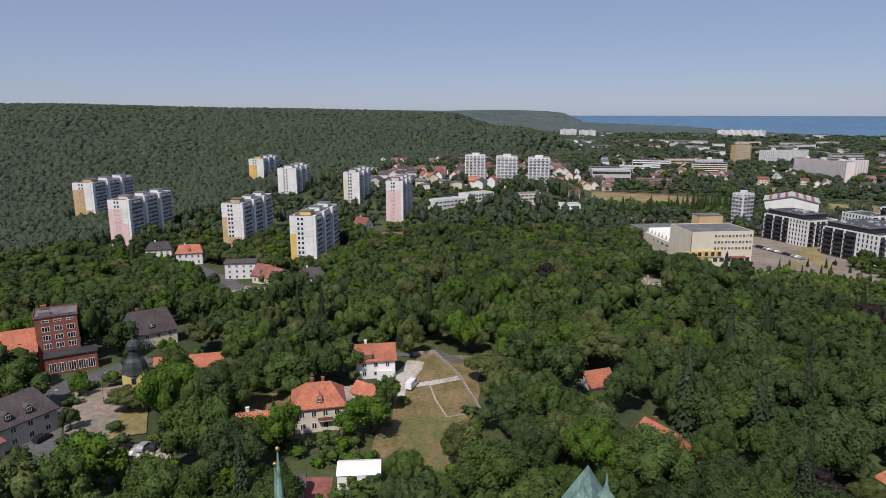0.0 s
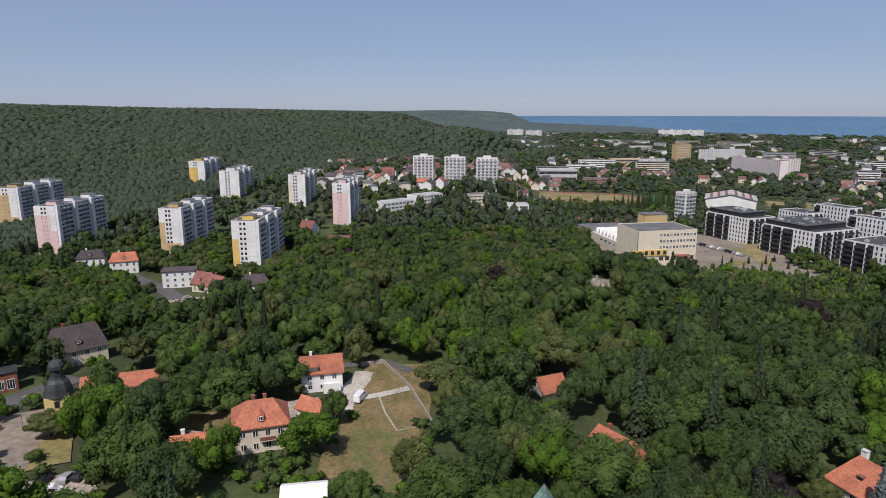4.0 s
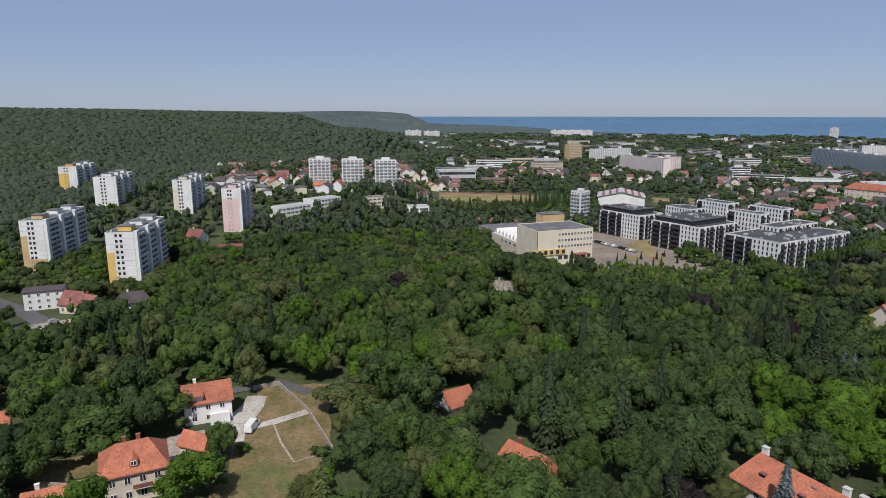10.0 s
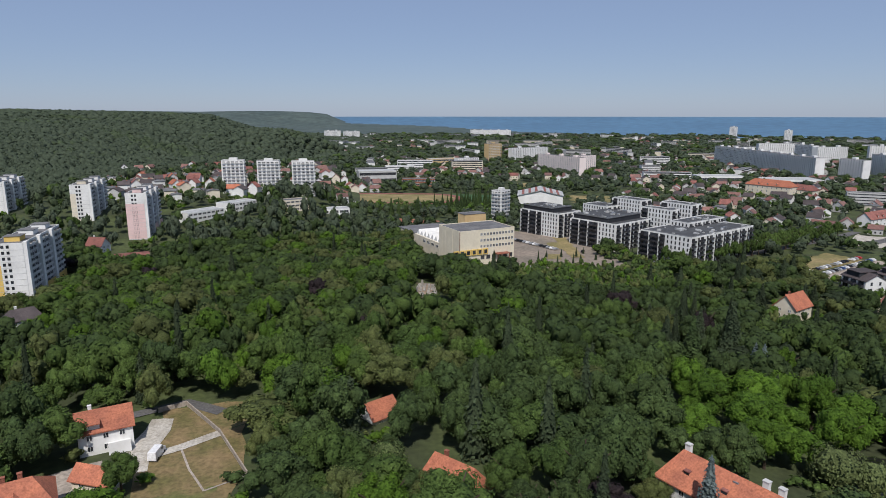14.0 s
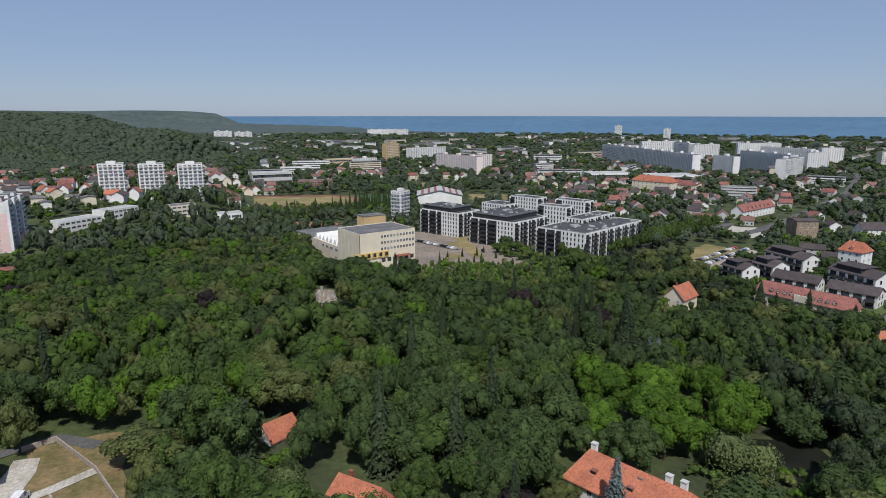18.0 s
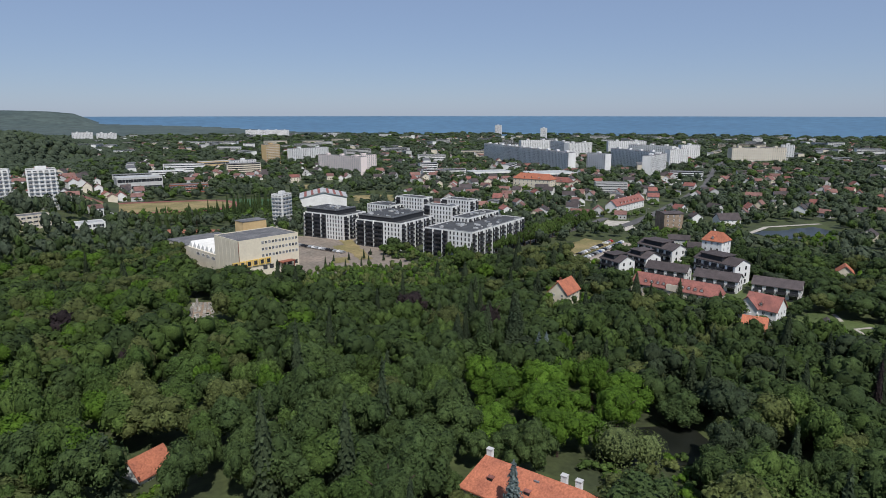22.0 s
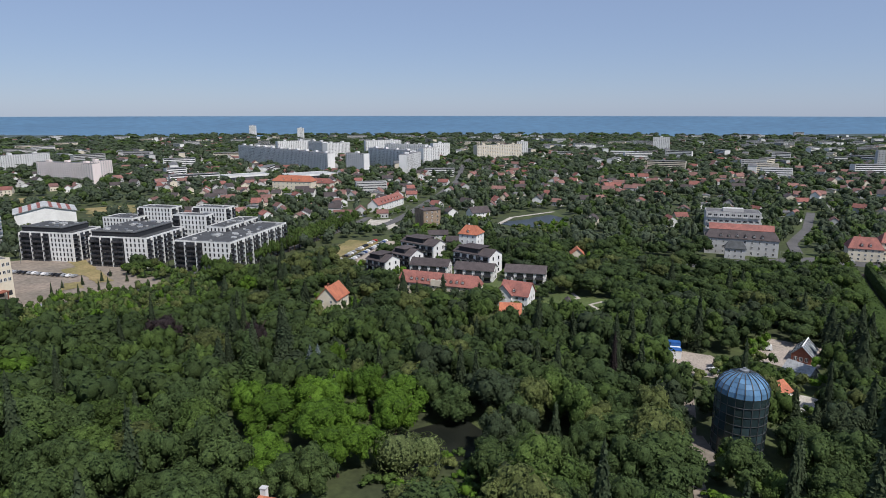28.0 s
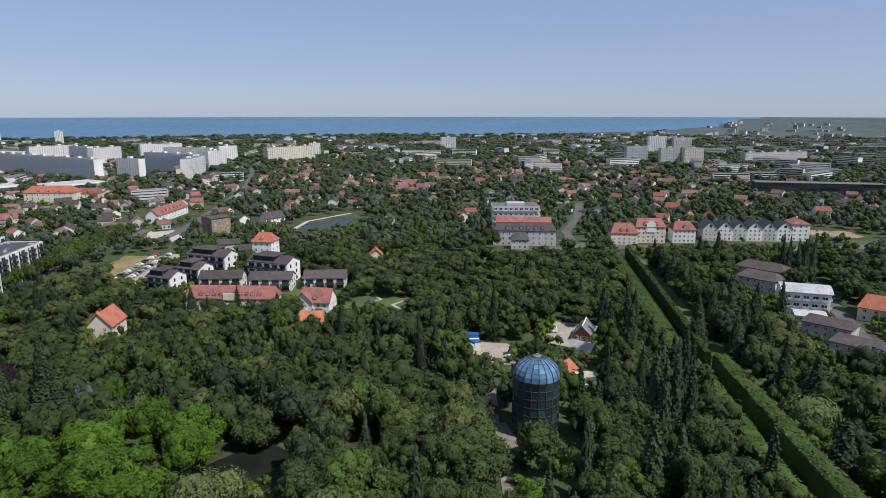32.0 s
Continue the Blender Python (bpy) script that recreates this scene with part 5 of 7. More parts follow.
for k in range(6):
    u = -5.8 + k * 2.32
    bm = bmesh.new()
    v = [bm.verts.new(c) for c in ((u - 0.12, -3.85, 3.22), (u + 0.12, -3.85, 3.22), (u + 0.12, 0, 6.95), (u - 0.12, 0, 6.95), (u - 0.12, 3.85, 3.22), (u + 0.12, 3.85, 3.22))]
    bm.faces.new((v[0], v[1], v[2], v[3])), bm.faces.new((v[3], v[2], v[5], v[4]))
    part("glazing_bar", bm, WHITE, gh)
patch("yard_glasshouse", 286, 32, 30, 22, -10, PAVE, "pinkish paved yard round the glasshouse", "yard", 0.2, -2, 1.0)
house(266, 28.5, 60, 9, 5, 2.4, 2.2, LIGHTROOF, WHITE, "long low greenhouse with a grey glazed roof", 0, 1, 3, 0, z=-0.5, category="greenhouse", name="greenhouse")
house(241, 36.5, -30, 9, 7, 2.8, 2.4, TILE, WHITE, "half-built low house with an orange tiled roof", 0, 1, 2, 0, z=-0.3)
patch("earth_bank", 238, 30, 16, 18, 0, GRAVEL, "sandy earthworks beside the palm house", "yard", 0.18, -2, 1.5)
clear_front(240, 31, 8, 12), clear_front(286, 34, 12, 24)
car(287, 41, 100, 0, True)
POND = mat("pond_water", (0.018, 0.020, 0.015), (0.012, 0.014, 0.011), 0.1, rough=0.3, spec=0.12)
patch("pond", 160, 115, 32, 22, -28, POND, "dark still pond between trees", "pond", 0.3, -2, 1.5)
clear_front(157, 112, 8, 36), clear_front(148, 120, 6, 30)
patch("pond_far", 533, 226, 66, 30, -22, mat("millpond_water", (0.03, 0.036, 0.034), (0.024, 0.03, 0.028), 0.05, rough=0.3, spec=0.25), "grey mill pond with grassy banks", "pond", 0.3, 0, 3)
clear_front(520, 222, 26, 40)


# ---- the clipped lime hedge ----
def hedge(pts, width, height, leaf=0):
    """A tall clipped hedge: a rough-faced green body dressed with leaf sprays."""
    rngh = np.random.default_rng(3)
    vs, fs = [], []
    sprays, normals = [], []
    dense = []
    for (x0, y0), (x1, y1) in zip(pts[:-1], pts[1:]):
        n = max(1, int(math.hypot(x1 - x0, y1 - y0) / 2.5))
        dense += [(x0 + (x1 - x0) * i / n, y0 + (y1 - y0) * i / n) for i in range(n)]
    dense.append(pts[-1])
    for i, (px0, py0) in enumerate(dense):
        a, b = dense[max(0, i - 1)], dense[min(len(dense) - 1, i + 1)]
        l = math.hypot(b[0] - a[0], b[1] - a[1])
        nx, ny = -(b[1] - a[1]) / l, (b[0] - a[0]) / l
        z = gz(px0, py0)
        prof = [(-0.5, -0.5), (-0.5, height - 0.5), (-0.42, height), (0.0, height + 0.1), (0.42, height), (0.5, height - 0.5), (0.5, -0.5)]
        for s, zz in prof:
            k = s * width + rngh.uniform(-0.25, 0.25)
            vs.append((px0 + nx * k, py0 + ny * k, z + zz + (rngh.uniform(-0.25, 0.25) if zz > 0 else 0)))
        if i:
            m = len(prof)
            for j in range(m - 1):
                fs.append(((i - 1) * m + j, (i - 1) * m + j + 1, i * m + j + 1, i * m + j))
        for _ in range(46):
            s = rngh.uniform(-0.5, 0.5)
            if rngh.uniform() < 0.6:
                k, zz, nn = s * width, height + rngh.uniform(-0.05, 0.25), (0, 0, 1)
            else:
                sg = 1 if rngh.uniform() < 0.7 else -1
                k, zz, nn = sg * (width / 2 + 0.05), rngh.uniform(0, height), (nx * sg, ny * sg, 0.1)
            t = rngh.uniform(-1.3, 1.3)
            sprays.append((px0 + nx * k + ny * t, py0 + ny * k - nx * t, z + zz)), normals.append(nn)
    ob = thing("clipped_hedge", pts[0][0], pts[0][1], 0, 0, "tall clipped lime hedge with a flat green top", "hedge")
    ob.matrix_basis = Matrix.Identity(4)
    part("body", np_mesh("body", vs, fs, [LEAF[leaf]], smooth=True), LEAF[leaf], ob)
    return ob, np.array(sprays), np.array(normals), leaf


HEDGES = [hedge([(120, -29), (164, -24.6), (197, -22.2), (246, -17)], 5.2, 10.0),
          hedge([(258, -6), (300, -3.5), (375, 1), (440, 5)], 8.0, 5.5),
          hedge([(258, -15.6), (300, -13.6), (375, -9.6), (449, -5)], 2.4, 6.6, 1),
          hedge([(120, -20), (163, -15.2), (194, -13.0), (240, -9.0)], 4.5, 8.0)]
strip("hedge_lawn", [(254, -23), (300, -20.5), (375, -16), (440, -12.5)], 9, GRASS, "narrow lawn beside the long canal", "lawn", 0.3, keep=0.5)
strip("canal", [(120, -24.5), (164, -20.2), (197, -18.2), (246, -13.6), (269, -12.6), (360, -8.0), (451, -3.6)], 4.6, POND, "long dark straight canal between clipped hedges", "canal", 0.34, keep=0.5)
clear_line(130, -28, 246, -17, 4.6), clear_line(258, -7, 440, 4, 6.0)
clear_line(130, -19, 240, -9, 3.0)
clear_front(170, -25, 5, 12), clear_front(150, -26, 5, 12)

# ---- cemetery clearing ----
rnc = random.Random(11)
patch("cemetery_ground", 96, 284, 9, 40, -22, EARTH, "trodden earth of a cemetery slope", "ground", 0.15, -3, 2.0)
clear_line(103, 302, 89, 266, 5.0)
clear_front(88, 268, 5, 30), clear_front(94, 280, 5, 30)
stone_mes = [boxes("gravestone", [(-0.5, -1.0, -0.3, 0.5, 1.0, 0.35, 0), (-0.45, 0.7, 0.35, 0.45, 0.95, 1.2 + 0.3 * k, 0)], [STONE]) for k in range(3)]
for i in range(6):
    for j in range(12):
        u, v = (i - 2.5) * 1.6 + rnc.uniform(-0.4, 0.4), (j - 5.5) * 3.2 + rnc.uniform(-0.6, 0.6)
        gx_, gy_ = 96 + u * 0.93 + v * 0.37, 284 - u * 0.37 + v * 0.93
        if rnc.random() < 0.62:
            g = new("gravestone", stone_mes[rnc.randrange(3)])
            g.matrix_basis = pose(gx_, gy_, gz(gx_, gy_) + 0.25, rnc.uniform(-4, 4), 0, -22 + rnc.uniform(-10, 10)) @ Matrix.Diagonal((1.1, 1.1, rnc.uniform(0.5, 1.0), 1))
            tagged(g, "pale stone grave marker on a slope", "gravestone", "grave markers")


# ---- empty lot, car parks and avenue beside the modern blocks ----
patch("lot", 222, 402, 70, 120, -22, LOTM, "wide worn asphalt lot with patches of dry grass", "lot", 0.2, -1, 2.0)
patch("lot_front", 205, 352, 80, 26, -18, LOTM, "pale paved forecourt of the lot", "forecourt", 0.3, -1, 2.0)
patch("grass_island", 232, 402, 12, 22, -22, STRAW, "oval island of dry grass", "lawn", 0.4, -2, 2.0)
patch("grass_island_front", 214, 372, 9, 16, -30, STRAW, "small island of dry grass", "lawn", 0.42, -2, 2.0)
patch("verge", 248, 420, 9, 120, -21, STRAW, "strip of dry grass before the apartment blocks", "verge", 0.4, -2, 1.0)
patch("straw_field", 395, 605, 40, 60, -30, STRAW, "dry yellow field behind the blocks", "field", 0.2, 0, 3.0)
patch("straw_field_far", 405, 750, 60, 50, -30, STRAW, "dry yellow slope", "field", 0.2, 0, 3.0)
for fx, fy in ((222, 402), (200, 345), (185, 340), (235, 345), (265, 345)):
    clear_front(fx, fy, 16, 62)
for i in range(14):
    car(214 + 0.9 * i, 432 - 3.6 * i * 0.9, 15, (0, 2, 1, 1, 2, 0, 2)[i % 7], z=-0.7)
for i in range(6):
    car(183 + 4.2 * i, 347 - 1.2 * i, 70, (2, 1, 0, 1, 2, 0)[i], z=-0.6)
car(238, 376, 40, 1, z=-0.6), car(262, 362, 20, 4, z=-0.6)
strip("avenue", [(262, 338), (312, 330), (369, 340), (433, 352), (480, 366)], 7, ASPHALT, "asphalt street beside an avenue of trees", "street", 0.3, keep=-1)
patch("park_lawn", 362, 300, 60, 24, 12, STRAW, "dry yellow lawn beside a car park", "lawn", 0.2, 0, 2.0)
patch("car_park_long", 362, 281, 76, 12, 14, PAVE, "pale car park with rows of cars", "car park", 0.3, 0, 0.5)
clear_front(340, 280, 12, 30), clear_front(380, 292, 12, 30)
for i in range(16):
    car(330 + 4.3 * i, 275.5 + 1.07 * i, 104, (1, 2, 0, 2, 1, 2, 4, 0)[i % 8], z=-0.65)
    if i % 5 != 2:
        car(327 + 4.3 * i, 282.5 + 1.07 * i, 104, (2, 0, 1, 1, 2, 0, 2, 3)[i % 8], z=-0.65)


# ---- new villas and the red-roofed row ----
def new_villa(x, y, rot, w, d, h, label, gable=True):
    """A modern multi-family villa: white walls, dark roof, deep balconies and a set-back top storey."""
    ob = house(x, y, rot, w, d, h, 3.0, SLATE, WHITE, label, 0, max(2, int(h / 2.9)), 0, 0, 0, name="villa", group="new villas", z=-1)
    fh = h / max(2, int(h / 2.9))
    n = max(2, int(w / 5))
    bmh = (w / n * 0.8, 1.8, BALCD, WHITE)
    window_grid(ob, (w, d), "-y", -w / 2 + 0.4, w / 2 - 0.4, n, max(2, int(h / 2.9)), w / n * 0.66, fh * 0.72, 0.35, fh, FRAMED, 1, bmh)
    window_grid(ob, (w, d), "+x", -d / 2 + 1, d / 2 - 1, 2, max(2, int(h / 2.9)), 1.2, fh * 0.55, 0.8, fh, FRAMED, 0)
    window_grid(ob, (w, d), "-x", -d / 2 + 1, d / 2 - 1, 2, max(2, int(h / 2.9)), 1.2, fh * 0.55, 0.8, fh, FRAMED, 0)
    if gable:
        part("top_storey", boxes("top_storey", [(-w * 0.36, -d / 2 + 0.8, h + 0.1, w * 0.16, d / 2 - 1, h + 3.2, 0), (-w * 0.39, -d / 2 + 0.4, h + 3.2, w * 0.19, d / 2 - 0.6, h + 3.5, 1)], [ANTHR, SLATE]), ANTHR, ob)
    clear_front(x, y, max(w, d) / 2 + 2, 16)
    return ob


NV = "modern villa with white walls, dark roof and balconies"
new_villa(362, 240, -100, 27, 13, 11, NV)
new_villa(352, 197, -100, 26, 13, 11, NV)
new_villa(316, 240, -100, 15, 12, 9.5, NV)
new_villa(336, 236, -100, 15, 12, 9.5, NV)
new_villa(330, 216, -76, 22, 11, 6.5, "low modern terrace with a dark pitched roof", False)
new_villa(333, 189, -78, 22, 11, 6.5, "low modern terrace with a dark pitched roof", False)
new_villa(341, 162, -75, 22, 11, 6.5, "low modern terrace with a dark pitched roof", False)
rr = house(297, 192, -82, 43, 10, 6.0, 4.6, TILED, OFFWHITE, "long pale row house with a red tiled roof and many dormers", 0.04, 2, 12, 0, 10, z=-0.5)
part("centre_gable", boxes("centre_gable", [(-3, -5.6, 5.0, 3, -5.01, 8.2, 0)], [OFFWHITE]), OFFWHITE, rr)
clear_line(300, 212, 294, 172, 7)
clear_front(297, 192, 16, 16)
house(297, 149, -88, 14, 11, 6.5, 5.2, TILED, WHITE, "white villa with a red gabled roof", 0, 2, 4, 1, 1, z=-0.5)
house(294, 154, 2, 8, 9, 6.5, 4.6, TILED, WHITE, "white villa wing with a red gabled roof", 0, 2, 2, 0, 0, z=-0.5)
house(274, 143, -70, 9, 8, 3.6, 3.8, TILE, WHITE, "low house with a pinkish red roof", 0, 1, 2, 1, 0, z=0)
house(251, 225, 14, 14, 10, 5.4, 5.4, TILE, OFFWHITE, "cream house with a steep orange roof", 0, 2, 3, 1, 0, z=0)
house(264, 236, -48, 6, 5, 3.0, 2.4, TILE, WHITE, "garden house with an orange roof", 0, 1, 1, 0, 0, z=0)
clear_front(251, 225, 9, 20), clear_front(294, 149, 9, 18), clear_front(274, 143, 7, 12)
for pl in range(2):
    patch("courtyard", 262 + pl * 8, 208 - pl * 8, 14, 9, -40, PAVE, "reddish paved courtyard", "yard", 0.2, -3, 1.0)
patch("round_court", 301, 165, 14, 12, 0, PAVE, "pale round forecourt beside lawns", "yard", 0.24, -2, 1.0)
patch("villa_lawn", 318, 182, 44, 70, 8, GRASS, "lawns between the villas", "lawn", 0.14, -4, 2.0)
patch("garden", 312, 124, 30, 34, 0, GRASS, "garden with winding pale paths", "garden", 0.16, -1, 2.0)
strip("garden_path", [(300, 116), (304, 126), (313, 131), (322, 126), (330, 132)], 1.8, GRAVEL, "winding pale garden path", "path", 0.3)
strip("garden_path_loop", [(308, 112), (314, 118), (322, 114)], 1.8, GRAVEL, "winding pale garden path", "path", 0.3)
clear_front(310, 122, 15, 24)
house(307, 127, 20, 5, 4, 2.4, 1.6, SLATE, WHITE, "small garden pavilion with a dark roof", 0, 1, 1, 0)
house(378, 214, -88, 12, 12, 13, 4.5, TILE, WHITE, "tall white house with an orange hipped roof", 0.35, 4, 3, 1, 1, z=3)
clear_front(374, 213, 7, 20)
house(409, 154, 20, 9, 8, 4, 3.5, TILE, OFFWHITE, "small house with an orange roof among trees", 0, 1, 2, 0, z=-1)
clear_front(409, 154, 7, 26)
house(469, 299, -30, 16, 14, 14, 1.0, SLATE, EARTH, "brown brick four-storey house with a flat roof", 0, 4, 3, 1, z=-1)
house(523, 279, -33, 18, 11, 6, 4.5, SLATE, WHITE, "white house with a dark roof", 0, 2, 4, 1, z=-1)
house(405, 240, -60, 12, 9, 5, 2.5, SLATE, GREYW, "grey house with a low dark roof", 0, 2, 3, 0, z=-1)
house(420, 262, -60, 14, 9, 5, 2.5, SLATE, GREYW, "grey house with a low dark roof", 0, 2, 3, 0, z=-1)
for fx, fy in ((469, 299), (523, 279), (412, 250)):
    clear_front(fx, fy, 10, 34)
strip("town_road", [(440, 330), (470, 334), (530, 350), (640, 385), (801, 444), (1000, 540), (1242, 647)], 9, ASPHALT, "straight town road between trees", "road", 0.4, keep=1)
patch("road_works", 455, 335, 50, 26, 30, GRAVEL, "pale dusty roadworks beside the street", "yard", 0.35, 0, 3)
clear_front(455, 335, 16, 24)
strip("pond_bank_path", [(480, 240), (500, 250), (540, 254), (590, 232)], 4, GRAVEL, "pale path round the pond", "path", 0.35, keep=6)

# ---- museum, shops and rows along the tram street ----
point_block(548, 76, -80, (38, 22), 18, -1, 4, "grey stone public building with a glazed flat roof", GREYW, BALC, 9, "public buildings")
house(478, 64, -84, 44, 14, 11, 4.0, SLATE, GREYW, "long grey hotel with dark mansard roof and red brick part", 0.1, 3, 10, 0, 6, z=-1)
house(500, 66, -84, 40, 10, 13, 3.0, TILED, GREYW, "long house with a red roof behind the hotel", 0, 3, 8, 0, z=-1)
house(462, 66, -84, 12, 8, 7, 4.0, LEAD, GREYW, "glazed entrance hall with a dark curved roof", 0.35, 2, 3, 0, z=-1)
house(495, -6, -84, 19, 14, 8.5, 6, TILED, OFFWHITE, "corner house with a dark red mansard roof", 0.35, 3, 5, 1, 2, z=-1)
ch_ = house(504, -25, -84, 21, 14, 12, 5.0, TILED, OFFWHITE, "cream townhouse with a red roof and stepped gable", 0.2, 4, 6, 1, 3, z=-1)
part("front_gable", boxes("front_gable", [(-3.2, -7.4, 8.0, 3.2, -7.01, 14.6, 0), (-2.0, -7.4, 14.6, 2.0, -7.01, 16.4, 0)], [WHITE]), WHITE, ch_)
house(508, -49, -84, 16, 13, 10, 5, TILED, WHITE, "white townhouse with a red hipped roof", 0.35, 3, 5, 1, 1, z=-1)
for k in range(6):
    gk = house(521 + 1.5 * k, -69.5 - 10.6 * k, 184, 15, 10.4, 9.5, 5.2, LEAD, (GREYW, WHITE, GREYW, WHITE, GREYW, WHITE)[k], ("grey" if k % 2 == 0 else "white") + " gabled townhouse with a dark metal roof", 0, 3, 4, 0, 0, z=-1, group="gabled townhouses")
    on_face(window_mesh(1.6, 1.6, FRAMED, 1), "window", gk, (15, 10.4), "+x", 0, 10.2, 0.02)
house(532, -134, 184, 15, 13, 12.5, 3.2, TILED, WHITE, "white corner townhouse with a flat red roof", 0.3, 4, 4, 1, 0, z=-1)
clear_line(495, 0, 530, -140, 11), clear_line(478, 75, 490, 50, 14)
strip("tram_street", [(420, 100), (462, 40), (478, 20), (478, -20), (486, -60), (494, -120), (508, -170), (540, -240)], 15, ASPHALT, "wide tram street with pavements", "street", 0.35, keep=6)
strip("side_street", [(492, 30), (530, 34), (600, 24), (700, 20)], 7, ASPHALT, "street between trees", "street", 0.35, keep=2)
clear_front(488, 30, 10, 30)
for k in range(9):
    car(476 + 2.0 * (k % 3) + 0.9 * k, 15 - 14 * k, 85, (0, 2, 1, 3, 2, 0, 4, 1, 2)[k], z=-0.6)
for fx, fy in ((485, -5), (492, -25), (496, -48), (508, -70), (510, -90), (512, -110), (515, -130), (470, 64)):
    clear_front(fx, fy, 9, 36)
patch("sandy_lot", 560, -164, 26, 44, 0, EARTH, "sandy bare building land", "lot", 0.3, 4, 4)
clear_front(556, -162, 14, 30)
bus = thing("bus", 525, -156, -0.6, 80, "dark blue and white city bus on the street", "bus")
part("body", boxes("body", [(-6, -1.25, 0.4, 6, 1.25, 3.0, 0)], [PAINTS[4]]), PAINTS[4], bus)
part("window_band", boxes("window_band", [(-5.7, -1.28, 1.5, 5.9, 1.28, 2.5, 0)], [GLASS]), GLASS, bus)
for u in (-3.6, 3.8):
    part("wheel", boxes("wheel", [(u - 0.5, -1.2, -0.05, u + 0.5, 1.2, 0.9, 0)], [TYRE]), TYRE, bus)
db = thing("office_block", 809, -245, -3, -92, "long dark glass office block", "office")
part("wall", boxes("wall", [(-66, -10, -3, 66, 10, 17, 0)], [ANTHR]), ANTHR, db)
part("roof", boxes("roof", [(-66.3, -10.3, 17.004, 66.3, 10.3, 17.6, 0)], [BITUMEN]), BITUMEN, db)
for k in range(4):
    for s in range(6):
        part("window_band", boxes("window_band", [(-64 + s * 21.6, -10.15, 1.8 + k * 4, -64 + s * 21.6 + 20, -10.004, 4.2 + k * 4, 0)], [GLASS]), GLASS, db)
clear_line(809, -310, 809, -180, 16)

# ---- houses along the park's southern edge ----
house(398, -74, -128, 26, 14, 8, 3, SLATE, GREYW, "grey apartment house with dark hipped roofs", 0.3, 3, 6, 1, 0, z=-1)
house(375, -66, -128, 20, 13, 8, 3, SLATE, GREYW, "grey apartment house with dark hipped roofs", 0.3, 3, 5, 1, 0, z=-1)
wb = point_block(338, -74, -98, (20, 14), 11, -1, 3, "white modern house with a pale vaulted roof", WHITE, BALC, 5, "park edge houses")
bm = bmesh.new()
arc = [(-8.0 + 16.0 * k / 10, 11.3 + 2.6 * math.sin(math.pi * (k + 0.6) / 11.2)) for k in range(11)]
va = [[bm.verts.new((s * 10.8, u, w + dz)) for u, w in arc] for dz in (0.0, 0.3) for s in (-1, 1)]
for k in range(10):
    bm.faces.new((va[2][k], va[3][k], va[3][k + 1], va[2][k + 1]))
    bm.faces.new((va[0][k], va[0][k + 1], va[1][k + 1], va[1][k]))
    for e in (0, 1):
        bm.faces.new((va[e][k], va[e + 2][k], va[e + 2][k + 1], va[e][k + 1]))
for k in (0, 10):
    bm.faces.new((va[0][k], va[1][k], va[3][k], va[2][k]))
part("vaulted_roof", bm, LIGHTROOF, wb)
house(318, -70, -98, 12, 10, 6, 0.9, LIGHTROOF, WHITE, "low white flat-roofed house", 0, 2, 3, 0, z=-1)
house(300, -72, -126, 18, 12, 8, 2, SLATE, GREYW, "grey house with a low dark roof", 0.1, 3, 5, 0, z=-1)
house(281, -78, -126, 22, 13, 6, 2, SLATE, GREYW, "grey house with a low dark roof", 0.1, 2, 5, 0, z=-1)
house(333, -104, -120, 14, 11, 6.5, 5, TILE, OFFWHITE, "cream house with an orange hipped roof", 0.3, 2, 3, 1, z=-1)
for fx, fy in ((398, -74), (375, -66), (338, -74), (318, -70), (300, -72), (281, -78), (333, -104)):
    clear_front(fx, fy, 9, 28)
strip("park_edge_road", [(250, -92), (300, -86), (345, -92), (400, -100), (470, -110)], 7, ASPHALT, "street along the park edge", "street", 0.3, keep=2)

# ---- school, sports ground and halls north of the park ----
def oval(name, cx, cy, rot, length, width, inner, material, label, lift):
    """A stadium-shaped piece of ground, draped on the land; inner is the share of the radius that is left open."""
    c, s = math.cos(radians(rot)), math.sin(radians(rot))
    n, rings_ = 96, 8
    half = (length - width) / 2
    vs, fs = [], []
    for j in range(rings_ + 1):
        k = inner + (1 - inner) * j / rings_
        for i in range(n):
            a = 2 * math.pi * i / n
            u, v = math.cos(a) * width / 2 * k, math.sin(a) * width / 2 * k + (half if math.sin(a) > 0 else -half) * (1.0 if inner > 0 else min(1.0, k * 1.0))
            x, y = cx + u * c - v * s, cy + u * s + v * c
            vs.append((x, y, gz(x, y) + lift))
            if j:
                b = (j - 1) * n
                fs.append((b + i, b + (i + 1) % n, b + n + (i + 1) % n, b + n + i))
    ob = new(name, np_mesh(name, vs, fs, [material]))
    for k in range(-3, 4):
        clear(cx - s * length * 0.14 * k, cy + c * length * 0.14 * k, width / 2 + 1)
    return tagged(ob, label, "sports ground", kind="structure")


oval("running_track", 198, 684, 66, 150, 86, 0.80, TRACK, "red oval running track", 0.9)
oval("infield", 198, 684, 66, 134, 70, 0.0, STRAW, "dry green infield inside the running track", 0.7)
patch("football_pitch", 275, 648, 60, 84, -32, mat("artificial_turf", (0.045, 0.10, 0.04), (0.038, 0.086, 0.034), 0.06, fine=0.6), "dark green football pitch", "sports ground", 0.3, 2, 0.2)
patch("courts", 175, 535, 60, 16, -40, mat("court_clay", (0.36, 0.15, 0.09), (0.30, 0.12, 0.08), 0.1, fine=0.8), "reddish tennis courts", "sports ground", 0.3, 2, 0.2)
for fx, fy in ((190, 630), (215, 625), (165, 640), (275, 605), (255, 590), (232, 612)):
    clear_front(fx, fy, 20, 26)
